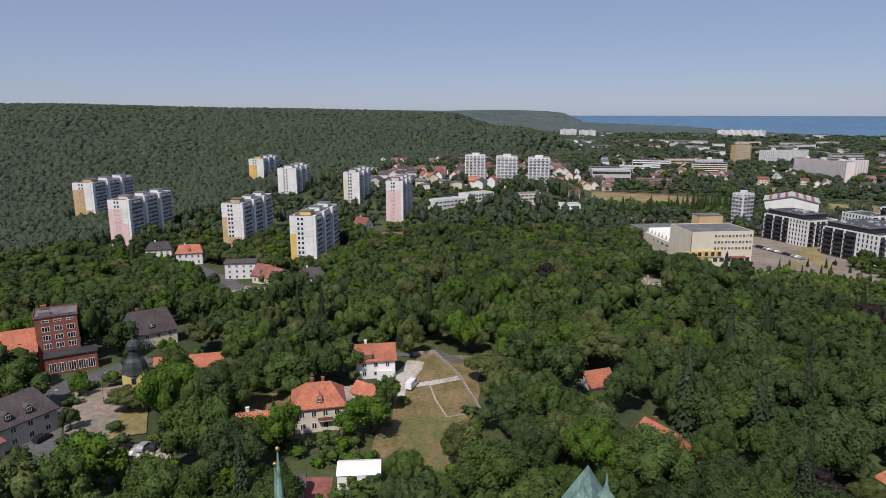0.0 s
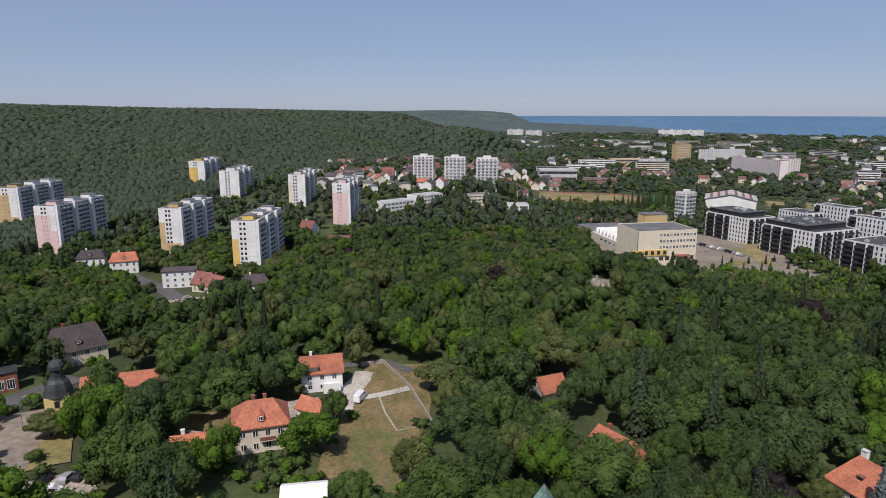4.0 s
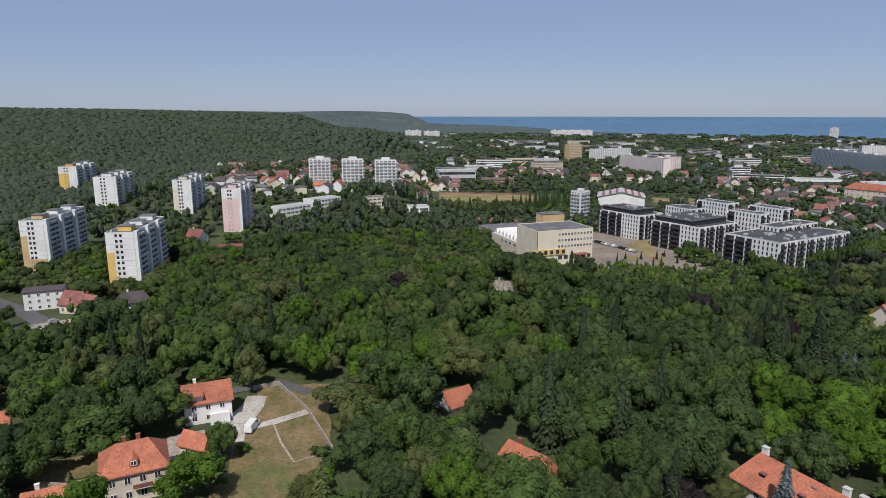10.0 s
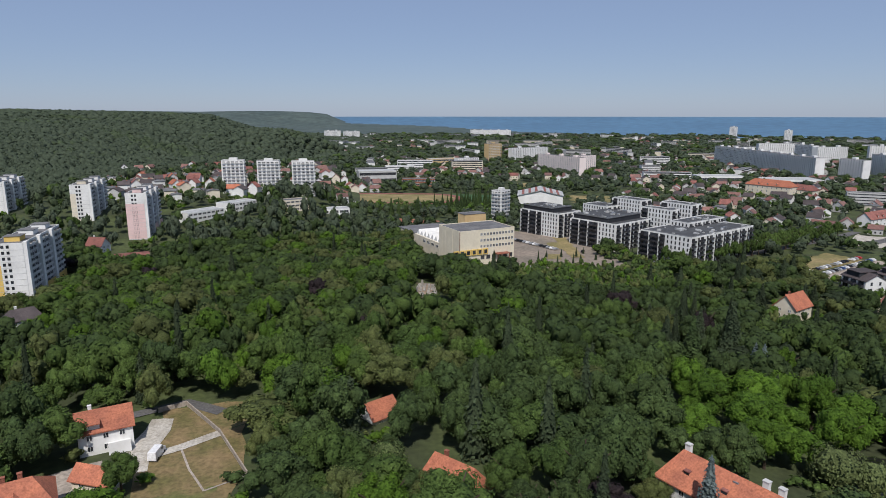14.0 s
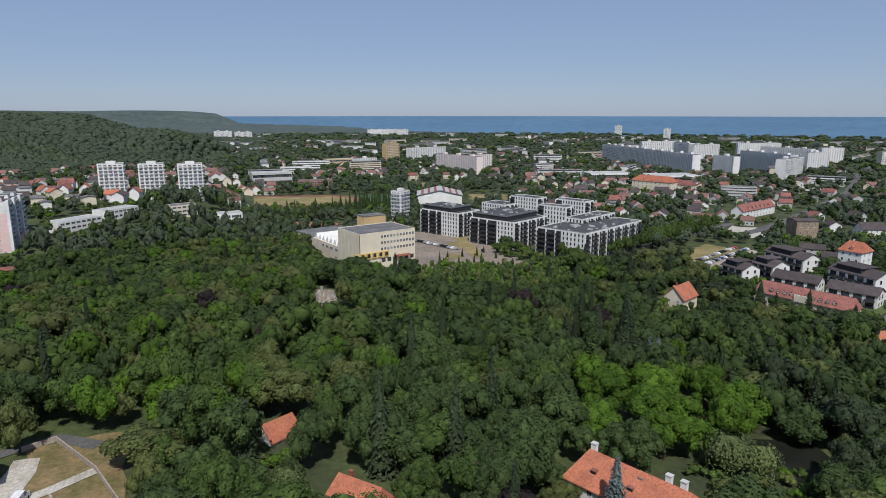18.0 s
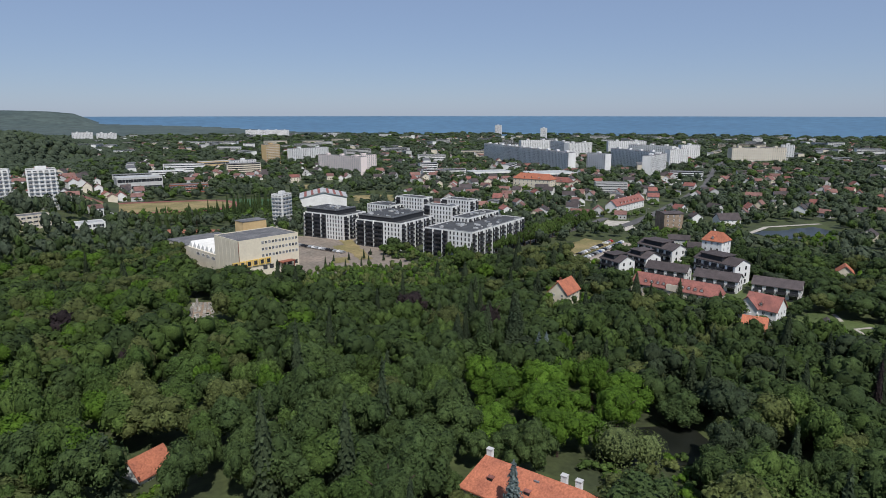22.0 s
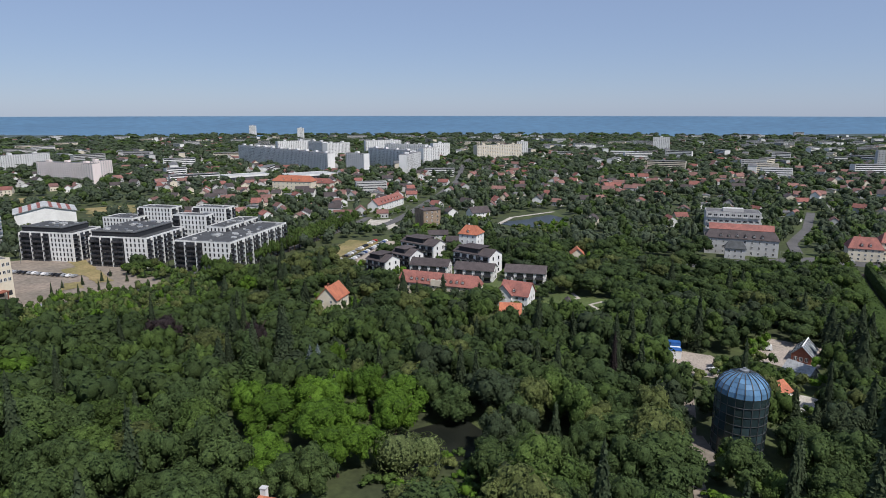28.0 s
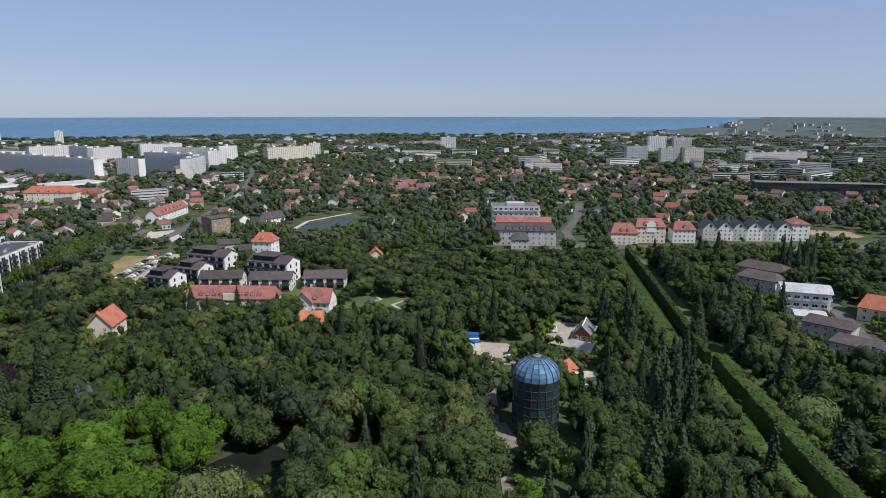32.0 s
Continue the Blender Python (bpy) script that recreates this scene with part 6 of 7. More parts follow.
st = thing("grandstand", 138, 625, gz(138, 625), 52, "stepped concrete grandstand beside the track", "grandstand")
for k in range(8):
    part("step", boxes("step", [(-22, k * 1.2, -2, 22, k * 1.2 + 1.2, 0.6 + k * 0.6, 0)], [GREYW]), GREYW, st)


def low_block(x, y, rot, w, d, h, label, wall=None, roof=None, floors=2, cols=8, z=None):
    ob = thing("low_building", x, y, gz(x, y) if z is None else z, rot, label, "building", "low public buildings")
    block_body(ob, (w, d), h, wall or WHITE, roof or LIGHTROOF, 0.4)
    fh = h / floors
    if math.hypot(x, y) < 620:
        window_grid(ob, (w, d), "-y", -w / 2 + 0.5, w / 2 - 0.5, cols, floors, w / cols * 0.72, fh * 0.5, fh * 0.3, fh, FRAME, 1)
    else:
        for k in range(floors):
            on_face(window_mesh(w - 1.2, fh * 0.48, FRAME, cols * 2), "window_band", ob, (w, d), "-y", 0, fh * (k + 0.32), 0.004)
    for k in range(floors):
        on_face(window_mesh(d - 1.2, fh * 0.48, FRAME, 4), "window_band", ob, (w, d), "+x", 0, fh * (k + 0.32), 0.004)
    clear(x, y, max(w, d) / 2 + 3)
    clear_front(x, y, max(w, d) / 2.6, 16)
    return ob


low_block(2, 548, 38, 34, 14, 6.5, "white two-storey school with a pale flat roof")
low_block(30, 570, 38, 30, 14, 6.5, "white two-storey school with a pale flat roof")
low_block(75, 556, 14, 20, 12, 9, "cream office with a dark flat roof", OFFWHITE, BITUMEN, 3, 5)
low_block(106, 552, -2, 26, 14, 4.5, "low white pavilion with a pale roof", WHITE, LIGHTROOF, 1, 6)
low_block(225, 860, -7, 50, 30, 16, "large grey sports hall with a pale roof", GREYW, LIGHTROOF, 2, 8)
low_block(345, 1060, -18, 60, 16, 14, "long white flats beside the sports hall", WHITE, BITUMEN, 4, 10)
low_block(265, 800, -20, 42, 18, 9, "brick-red school building with bands of windows", BRICK, BITUMEN, 2, 8)
low_block(300, 1000, -10, 46, 16, 10, "long white school building with pale roof", WHITE, LIGHTROOF, 3, 12)
low_block(420, 1120, 0, 60, 20, 12, "long orange and white hall", TAN, LIGHTROOF, 2, 9)
low_block(720, 641, -23, 70, 40, 8, "wide white supermarket with a pale roof", WHITE, LIGHTROOF, 1, 10)
low_block(660, 700, -23, 60, 30, 9, "wide white hall with a pale roof", WHITE, LIGHTROOF, 1, 10)
low_block(637, 474, -46, 36, 12, 12, "grey four-storey flats beside the town street", GREYW, BITUMEN, 4, 8)
low_block(1449, 368, -79, 60, 20, 12, "long white flats near the coast", WHITE, LIGHTROOF, 3, 12)
low_block(1320, 900, -50, 120, 30, 14, "long grey halls near the coast", GREYW, LIGHTROOF, 2, 12)
for k in range(3):
    low_block(1050 + 90 * (k % 3), 60 + 20 * k, -78, 40, 12, 15, "five-storey flats with pale walls and flat roof", (WHITE, OFFWHITE, GREYW)[k % 3], BITUMEN, 5, 8)
for k in range(4):
    low_block(1030 + 130 * k, -330 - 35 * (k % 2), -100, 44, 14, 15, "five-storey flats with pale walls and flat roof", (GREYW, WHITE, OFFWHITE)[k % 3], BITUMEN, 5, 8)
house(605, 563, -75, 50, 18, 12, 6, TILE, OFFWHITE, "large hall with a broad orange tiled roof", 0.2, 3, 9, 0, 3)
house(625, 540, -75, 30, 14, 9, 5, TILED, OFFWHITE, "house with a broad red tiled roof", 0.2, 2, 6, 1, 2)
house(536, 385, 9, 60, 11, 7, 5, TILED, WHITE, "long white row with a red tiled roof", 0, 2, 10, 2, 6)
clear_front(610, 560, 20, 40), clear_front(536, 385, 26, 40)

# ---- the town: villas as things, the rest as one mass ----
rt = random.Random(21)
TOWN_WALLS, TOWN_ROOFS = [WHITE, OFFWHITE, GREYW, WHITE], [TILED, FARTILE, FARTILE, SLATE, TILED, BITUMEN]
WALL_WORD = {WHITE: "white", OFFWHITE: "cream", GREYW: "grey"}
ROOF_WORD = {TILED: "dark red tiled roof", FARTILE: "weathered red tiled roof", TILE: "orange tiled roof", SLATE: "dark tiled roof", BITUMEN: "low dark roof"}


def plain_house(x, y, rot, w, d, h, rh, wall, roof):
    """A town house seen from afar: walls with gables, roof with eaves, chimney, a few windows."""
    ob = thing("town_house", x, y, gz(x, y), rot, WALL_WORD[wall] + " house with a " + ROOF_WORD[roof], "house", "town houses")
    key = (round(w), round(d), round(h), round(rh))
    W, D, H, R = key
    def wall_me():
        vs = [(-W / 2, -D / 2, -2), (W / 2, -D / 2, -2), (W / 2, D / 2, -2), (-W / 2, D / 2, -2), (-W / 2, -D / 2, H), (W / 2, -D / 2, H), (W / 2, D / 2, H), (-W / 2, D / 2, H), (-W / 2, 0, H + R * 0.96), (W / 2, 0, H + R * 0.96)]
        me = bpy.data.meshes.new("wall")
        me.from_pydata(vs, [], [(0, 1, 5, 4), (1, 2, 6, 9, 5), (2, 3, 7, 6), (3, 0, 4, 8, 7)])
        return me
    def roof_me():
        o, e = 0.5, H - 0.5 * R / (D / 2)
        vs = [(-W / 2 - o, -D / 2 - o, e), (W / 2 + o, -D / 2 - o, e), (W / 2 + o, D / 2 + o, e), (-W / 2 - o, D / 2 + o, e), (-W / 2 - o, 0, H + R), (W / 2 + o, 0, H + R)]
        vs += [(a, b, c + 0.25) for a, b, c in vs]
        me = bpy.data.meshes.new("roof")
        me.from_pydata(vs, [], [(6, 7, 11, 10), (8, 9, 10, 11), (0, 4, 5, 1), (2, 5, 4, 3), (0, 1, 7, 6), (2, 3, 9, 8), (1, 5, 11, 7), (5, 2, 8, 11), (3, 4, 10, 9), (4, 0, 6, 10)])
        return me
    part("wall", cached((key, "w", wall.name), wall_me), wall, ob)
    part("roof", cached((key, "r", roof.name), roof_me), roof, ob)
    part("chimney", cached((key, "c"), lambda: boxes("chimney", [(W * 0.2, 0.2, H + R * 0.5, W * 0.2 + 0.8, 1.0, H + R + 1.0, 0)], [BRICK])), BRICK, ob)
    for u in (-W * 0.25, W * 0.25):
        on_face(window_mesh(1.4, 1.5, FRAME, 1), "window", ob, (W, D), "-y", u, 1.2)
    return ob


placed = []


def free_spot(x, y, r):
    if blocked(np.array([x]), np.array([y]), r * 0.5)[0]:
        return False
    for a, b in placed:
        if (a - x) ** 2 + (b - y) ** 2 < (r * 1.7) ** 2:
            return False
    return True


def zone(count, a0, a1, r0, r1, wr=(9, 13), storeys=(4, 7), roofs=TOWN_ROOFS, front=16):
    made = tries = 0
    while made < count and tries < count * 12:
        tries += 1
        a, r = radians(rt.uniform(a0, a1)), math.sqrt(rt.uniform(r0 * r0, r1 * r1))
        x, y = math.sin(a) * r, math.cos(a) * r
        w = rt.uniform(*wr)
        if not free_spot(x, y, w * 0.8):
            continue
        placed.append((x, y))
        rot = -math.degrees(a) + rt.choice((0, 90)) + rt.uniform(-25, 25)
        roof = rt.choice(roofs)
        plain_house(x, y, rot, w, rt.uniform(8, 10), rt.uniform(*storeys), 0.8 if roof is BITUMEN else rt.uniform(2.8, 4.2), rt.choice(TOWN_WALLS), roof)
        clear(x, y, w * 0.55)
        clear_front(x, y, w * 0.5, front)
        made += 1


zone(48, -6.5, 6, 610, 800, (8, 12), (5.5, 9), [TILED, SLATE, TILED, BITUMEN, TILE, BITUMEN], 30)
zone(16, 8, 15, 700, 900, front=20)
zone(32, 38, 60, 560, 900, front=24)
zone(28, 62, 86, 640, 1000, front=10)
zone(26, 86, 104, 560, 900, front=10)

# farther houses and flats, joined
vs, fs, mi, nv = [], [], [], 0
rf = np.random.default_rng(8)
TOWN_MATS = [WHITE, OFFWHITE, GREYW, FARTILE, TILED, SLATE, BITUMEN, GLASS]


def mass_house(x, y, rot, w, d, h, rh, wall, roof):
    global nv
    c, s = math.cos(rot), math.sin(rot)
    z = gz(x, y)
    loc = [(-w / 2, -d / 2, -2), (w / 2, -d / 2, -2), (w / 2, d / 2, -2), (-w / 2, d / 2, -2), (-w / 2, -d / 2, h), (w / 2, -d / 2, h), (w / 2, d / 2, h), (-w / 2, d / 2, h), (-w / 2, 0, h + rh), (w / 2, 0, h + rh)]
    faces = [(0, 1, 5), (0, 5, 4), (1, 2, 6), (1, 6, 5), (2, 3, 7), (2, 7, 6), (3, 0, 4), (3, 4, 7), (5, 6, 9), (7, 4, 8)]
    ms = [wall] * 10
    o = 0.4
    base = len(loc)
    loc += [(-w / 2 - o, -d / 2 - o, h - 0.2), (w / 2 + o, -d / 2 - o, h - 0.2), (w / 2 + o, 0, h + rh + 0.15), (-w / 2 - o, 0, h + rh + 0.15), (w / 2 + o, d / 2 + o, h - 0.2), (-w / 2 - o, d / 2 + o, h - 0.2)]
    faces += [(base, base + 1, base + 2), (base, base + 2, base + 3), (base + 3, base + 2, base + 4), (base + 3, base + 4, base + 5)]
    ms += [roof] * 4
    if h <= 9 and math.hypot(x, y) < 1300:
        for side in (-1, 1):
            for k in range(int(h / 2.9)):
                for c0 in range(3):
                    b = len(loc)
                    u0, yy, z0 = -w / 2 + w * (c0 + 0.5) / 3, side * (d / 2 + 0.06), k * 2.9 + 1.0
                    loc += [(u0 - 0.6, yy, z0), (u0 + 0.6, yy, z0), (u0 + 0.6, yy, z0 + 1.4), (u0 - 0.6, yy, z0 + 1.4)]
                    faces += [(b, b + 1, b + 2), (b, b + 2, b + 3)]
                    ms += [7, 7]
                b = len(loc)
                xx = side * (w / 2 + 0.06)
                loc += [(xx, -0.6, k * 2.9 + 1.0), (xx, 0.6, k * 2.9 + 1.0), (xx, 0.6, k * 2.9 + 2.4), (xx, -0.6, k * 2.9 + 2.4)]
                faces += [(b, b + 1, b + 2), (b, b + 2, b + 3)]
                ms += [7, 7]
    if h > 9:
        for side in (-1, 1):
            for k in range(int(h / 3)):
                b = len(loc)
                yy = side * (d / 2 + 0.06)
                loc += [(-w / 2 + 0.8, yy, k * 3 + 1.0), (w / 2 - 0.8, yy, k * 3 + 1.0), (w / 2 - 0.8, yy, k * 3 + 2.3), (-w / 2 + 0.8, yy, k * 3 + 2.3)]
                faces += [(b, b + 1, b + 2), (b, b + 2, b + 3)]
                ms += [7, 7]
    vs.extend([(x + a * c - b * s, y + a * s + b * c, z + e) for a, b, e in loc])
    fs.extend([(a + nv, b + nv, e + nv) for a, b, e in faces])
    mi.extend(ms)
    nv += len(loc)


made = tries = 0
while made < 2300 and tries < 13000:
    tries += 1
    az = rf.uniform(9, 122)
    r = 560 + (2850 - 560) * rf.uniform() ** 0.9
    if r > coast(az) - 150 or (az < 14 and r < 1500) or (az < 36 and r < 900):
        continue
    x, y = math.sin(radians(az)) * r, math.cos(radians(az)) * r
    keep = math.sin(x / 170.0 + 1) * math.cos(y / 210.0) + 0.35 * math.sin((x - y) / 70.0)
    if keep < -0.35 and rf.uniform() < 0.6:
        continue
    if not free_spot(x, y, 9):
        continue
    rot = radians(-az + rf.choice([0, 90]) + rf.normal(0, 20))
    u = rf.uniform()
    big = rf.uniform() < (0.13 + 0.10 * (az > 85) + 0.06 * (az < 40)) * (0.0 if r < 950 else 0.45 if r < 1400 else 1.0)
    if big:
        w, d, h = rf.uniform(28, 70), 12, rf.choice([12, 15, 15, 18]) if r > 1000 else 12
        mass_house(x, y, rot, w, d, h, 0.3, int(rf.choice([0, 0, 2, 1])), 6)
    else:
        mass_house(x, y, rot, rf.uniform(9, 16), rf.uniform(8, 11), rf.uniform(4, 7), rf.uniform(2.5, 4), int(rf.choice([0, 2, 1, 2])), int(rf.choice([3, 3, 3, 5, 5, 4])))
    placed.append((x, y))
    clear(x, y, 7 if not big else 14)
    if r < 1500:
        clear_front(x, y, 5, 18 if az < 45 else 8)
    made += 1
for k in range(120):
    az, r = rf.uniform(-5.5, 12), rf.uniform(620, 940)
    x, y = math.sin(radians(az)) * r, math.cos(radians(az)) * r
    if not free_spot(x, y, 7):
        continue
    placed.append((x, y))
    mass_house(x, y, radians(-az + rf.choice([0, 90]) + rf.normal(0, 18)), rf.uniform(9, 14), rf.uniform(8, 10), rf.uniform(5, 8.5), rf.uniform(2.5, 4), int(rf.choice([0, 0, 1, 2])), int(rf.choice([3, 3, 4, 5])))
    clear(x, y, 6)
    clear_front(x, y, 6, 16)
# the hazy districts and harbour side at the edge of the plain
for k in range(260):
    az = rf.uniform(84, 124)
    r = rf.uniform(2000, 4300)
    if r > coast(az) - 150:
        continue
    mass_house(math.sin(radians(az)) * r, math.cos(radians(az)) * r, radians(-az + rf.normal(0, 30)), rf.uniform(14, 42), 13, rf.choice([8, 10, 12, 18]), 0.3, int(rf.choice([0, 2, 2, 1])), 6)
far_town = new("far_town", np_mesh("far_town", vs, fs, TOWN_MATS, mi))
tagged(far_town, "far houses and flats with red and dark roofs", "houses", kind="stuff")


# ---- street lamps ----
def street_lamp(x, y, h, rot):
    ob = thing("street_lamp", x, y, gz(x, y), rot, "grey steel street lamp beside the road", "street lamp", "street lamps")
    round_part("pole", [(0.11, -0.3), (0.10, 1.0), (0.06, h)], METAL, ob, 6)
    part("arm", boxes("arm", [(-0.05, -0.05, h - 0.1, 1.5, 0.05, h, 0)], [METAL]), METAL, ob)
    part("lamp_head", boxes("lamp_head", [(1.3, -0.15, h - 0.2, 2.1, 0.15, h - 0.02, 0)], [GREYW]), GREYW, ob)


for lx, ly in ((456, 92), (450, 40), (456, -10), (458, -50), (462, -92), (480, -140), (-92, 160), (-100, 150), (-104, 172), (300, 330), (345, 336), (400, 347), (460, 330), (505, 342), (545, 354), (230, 452), (250, 400), (205, 365)):
    street_lamp(lx, ly, 9.0, (lx * 7) % 360)


# ---- trees ----
def ico(sub):
    bm = bmesh.new()
    bmesh.ops.create_icosphere(bm, subdivisions=sub, radius=1.0)
    bm.verts.index_update()
    v = np.array([w.co[:] for w in bm.verts])
    f = np.array([[w.index for w in g.verts] for g in bm.faces])
    bm.free()
    return v, f


ICO = {k: ico(k) for k in (1, 2)}


def cards(rng, centre, normal, size):
    """Leaf sprays: one bent quad at each centre, facing roughly along its normal."""
    n = len(centre)
    normal = normal + rng.normal(0, 0.30, (n, 3))
    normal /= np.linalg.norm(normal, axis=1, keepdims=True)
    ref = rng.normal(0, 1, (n, 3))
    u = np.cross(normal, ref)
    u /= np.linalg.norm(u, axis=1, keepdims=True)
    v = np.cross(normal, u)
    s = (size * rng.uniform(0.6, 1.35, n))[:, None]
    quad = np.stack([centre - u * s * 0.5 - v * s * 0.25, centre - v * s * 0.6 + normal * s * 0.16, centre + u * s * 0.5 + v * s * 0.2, centre + v * s * 0.62 + normal * s * 0.12], 1)
    idx = np.arange(n)[:, None] * 4
    tris = np.concatenate([idx + np.array([[0, 1, 2]]), idx + np.array([[0, 2, 3]])])
    return quad.reshape(-1, 3), tris


def merge(items):
    """Joins the pieces; all but the last (the leaf sprays) are shaded smooth."""
    vs, fs, sm, n = [], [], [], 0
    for k, (v, f) in enumerate(items):
        vs.append(v), fs.append(f + n), sm.append(np.full(len(f), k < len(items) - 1))
        n += len(v)
    return np.concatenate(vs), np.concatenate(fs), np.concatenate(sm)


def leaves(rng, centre, normal, size):
    """Small leaf sprays: one triangle at each centre, facing roughly along its normal."""
    n = len(centre)
    normal = normal + rng.normal(0, 0.44, (n, 3))
    normal /= np.linalg.norm(normal, axis=1, keepdims=True)
    u = np.cross(normal, rng.normal(0, 1, (n, 3)))
    u /= np.linalg.norm(u, axis=1, keepdims=True)
    v = np.cross(normal, u)
    s = (size * rng.uniform(0.6, 1.4, n))[:, None]
    tri = np.stack([centre - u * s * 0.55 - v * s * 0.35, centre + u * s * 0.55 - v * s * rng.uniform(0.1, 0.5, (n, 1)), centre + v * s * 0.65 + normal * s * 0.1], 1)
    return tri.reshape(-1, 3), np.arange(n * 3).reshape(-1, 3)


def broad_crown(seed, lobes, nleaves, size, flat=0.85, wide=1.0):
    """A broadleaf crown of unit radius: overlapping lobes, each a rough rounded mass dressed with leaf sprays."""
    rng = np.random.default_rng(seed)
    c, rad = [np.array([0, 0, 0.0])], [0.56 if lobes < 10 else 0.48]
    for i in range(lobes):
        d = rng.normal(0, 1, 3)
        d /= np.linalg.norm(d)
        d[2] = abs(d[2]) * 1.3 - 0.5
        c.append(d * rng.uniform(0.46, 0.78) * np.array([1, 1, flat]))
        rad.append(rng.uniform(0.22, 0.40) * wide * (13.0 / max(lobes, 13)) ** 0.45)
    c, rad = np.array(c), np.array(rad)
    items, pts, nrm = [], [], []
    v0, f0 = ICO[1]
    for k in range(len(c)):
        v = v0 * (1 + rng.normal(0, 0.12, (len(v0), 1)))
        items.append((v * rad[k] * 0.95 + c[k], f0))
        d = rng.normal(0, 1, (int(nleaves * 6 / len(c)) + 4, 3))
        d /= np.linalg.norm(d, axis=1, keepdims=True)
        p = c[k] + d * rad[k] * rng.uniform(0.86, 1.16, (len(d), 1))
        ok = p[:, 2] > -0.55
        for j in range(len(c)):
            if j != k:
                ok &= np.linalg.norm(p - c[j], axis=1) > rad[j] * 0.95
        pts.append(p[ok]), nrm.append(d[ok])
    pts, nrm = np.concatenate(pts), np.concatenate(nrm)
    pick = rng.permutation(len(pts))[:nleaves]
    items.append(leaves(rng, pts[pick], nrm[pick] + np.array([0, 0, 0.4]), size))
    return merge(items)


def cone_crown(seed, tiers, per, size, slim=0.3):
    """A conifer of unit height: a slim rough core and tiers of drooping boughs."""
    rng = np.random.default_rng(seed)
    items = []
    n = 7
    ring = []
    zs = [0.08, 0.3, 0.55, 0.8, 1.0]
    for z in zs:
        a = np.arange(n) * 2 * np.pi / n + rng.uniform(0, 1)
        r = slim * (1.03 - z) * 0.72 * rng.uniform(0.8, 1.2, n) + 0.004
        ring.append(np.stack([np.cos(a) * r, np.sin(a) * r, np.full(n, z)], 1))
    v = np.concatenate(ring)
    f = []
    for i in range(len(zs) - 1):
        for k in range(n):
            a, b = i * n + k, i * n + (k + 1) % n
            f += [(a, b, b + n), (a, b + n, a + n)]
    items.append((v, np.array(f)))
    pts, nrm = [], []
    for t in range(tiers):
        z = 0.06 + 0.92 * t / tiers
        m = max(4, int(per * (1.05 - z)))
        a = np.arange(m) * 2 * np.pi / m + rng.uniform(0, 6)
        r = slim * (1.04 - z) * rng.uniform(0.72, 1.08, m)
        pts.append(np.stack([np.cos(a) * r, np.sin(a) * r, np.full(m, z) - 0.25 * r], 1))
        nrm.append(np.stack([np.cos(a) * 0.7, np.sin(a) * 0.7, np.full(m, 0.8)], 1))
    items.append(cards(rng, np.concatenate(pts), np.concatenate(nrm), size))
    return merge(items)


def weeping_crown(seed, ncards, size):
    rng = np.random.default_rng(seed)
    items = [(ICO[2][0] * np.array([0.8, 0.8, 0.75]), ICO[2][1])]
    a = rng.uniform(0, 2 * np.pi, ncards)
    z = rng.uniform(-1.0, 1.0, ncards)
    r = np.where(z > 0.2, np.sqrt(np.clip(1 - ((z - 0.2) / 0.85) ** 2, 0, 1)), 1.0) * rng.uniform(0.85, 1.05, ncards) * (1 + 0.12 * np.sin(a * 5))
    p = np.stack([np.cos(a) * r, np.sin(a) * r, z * 0.95], 1)
    items.append(cards(rng, p, np.stack([np.cos(a), np.sin(a), np.clip(z, 0, 1) * 1.2 + 0.1], 1), size))
    return merge(items)


BROAD_NEAR = [broad_crown(10 + i, 22 + 2 * (i % 4), 3100, 0.050, 0.80 + 0.05 * (i % 4)) for i in range(7)]
BROAD_SEMI = [broad_crown(30 + i, 18, 1100, 0.074, 0.84) for i in range(6)]
BROAD_MID = [broad_crown(40 + i, 11, 230, 0.125, 0.85) for i in range(7)]
HILL_CROWN = [broad_crown(120 + i, 0, 12, 0.24, 0.9) for i in range(8)]
BROAD_FAR = [broad_crown(60 + i, 1, 26, 0.42, 0.9, 1.4) for i in range(6)]
CONE_NEAR = [cone_crown(80 + i, 38, 26, 0.040, 0.19 + 0.03 * i) for i in range(3)]
CONE_MID = [cone_crown(90 + i, 24, 17, 0.052, 0.2 + 0.03 * i) for i in range(3)]
WILLOW = weeping_crown(99, 1100, 0.09)


def trunk_mesh(h, r, limbs=4):
    bm = bmesh.new()
    bmesh.ops.create_cone(bm, cap_ends=False, segments=7, radius1=r, radius2=r * 0.45, depth=h, matrix=Matrix.Translation((0, 0, h / 2 - 0.6)))
    for k in range(limbs):
        m = pose(0, 0, h * 0.62, 0, 38, k * 95 + 10) @ Matrix.Translation((0, 0, h * 0.2))
        bmesh.ops.create_cone(bm, cap_ends=False, segments=5, radius1=r * 0.4, radius2=r * 0.15, depth=h * 0.45, matrix=m)
    me = bpy.data.meshes.new("trunk")
    bm.to_mesh(me)
    bm.free()
    me.materials.append(TRUNK)
    return me


TRUNK_ME = trunk_mesh(1.0, 0.045)
STEM_ME = trunk_mesh(1.0, 0.03, 0)
NEAR_ME = {}


def near_mesh(kind, i, mk):
    key = (kind, i, mk)
    if key not in NEAR_ME:
        v, f, sm = {"broad": BROAD_NEAR, "cone": CONE_NEAR, "willow": [WILLOW]}[kind][i]
        NEAR_ME[key] = np_mesh("crown", v, f, [LEAF[mk]], smooth=sm)
    return NEAR_ME[key]


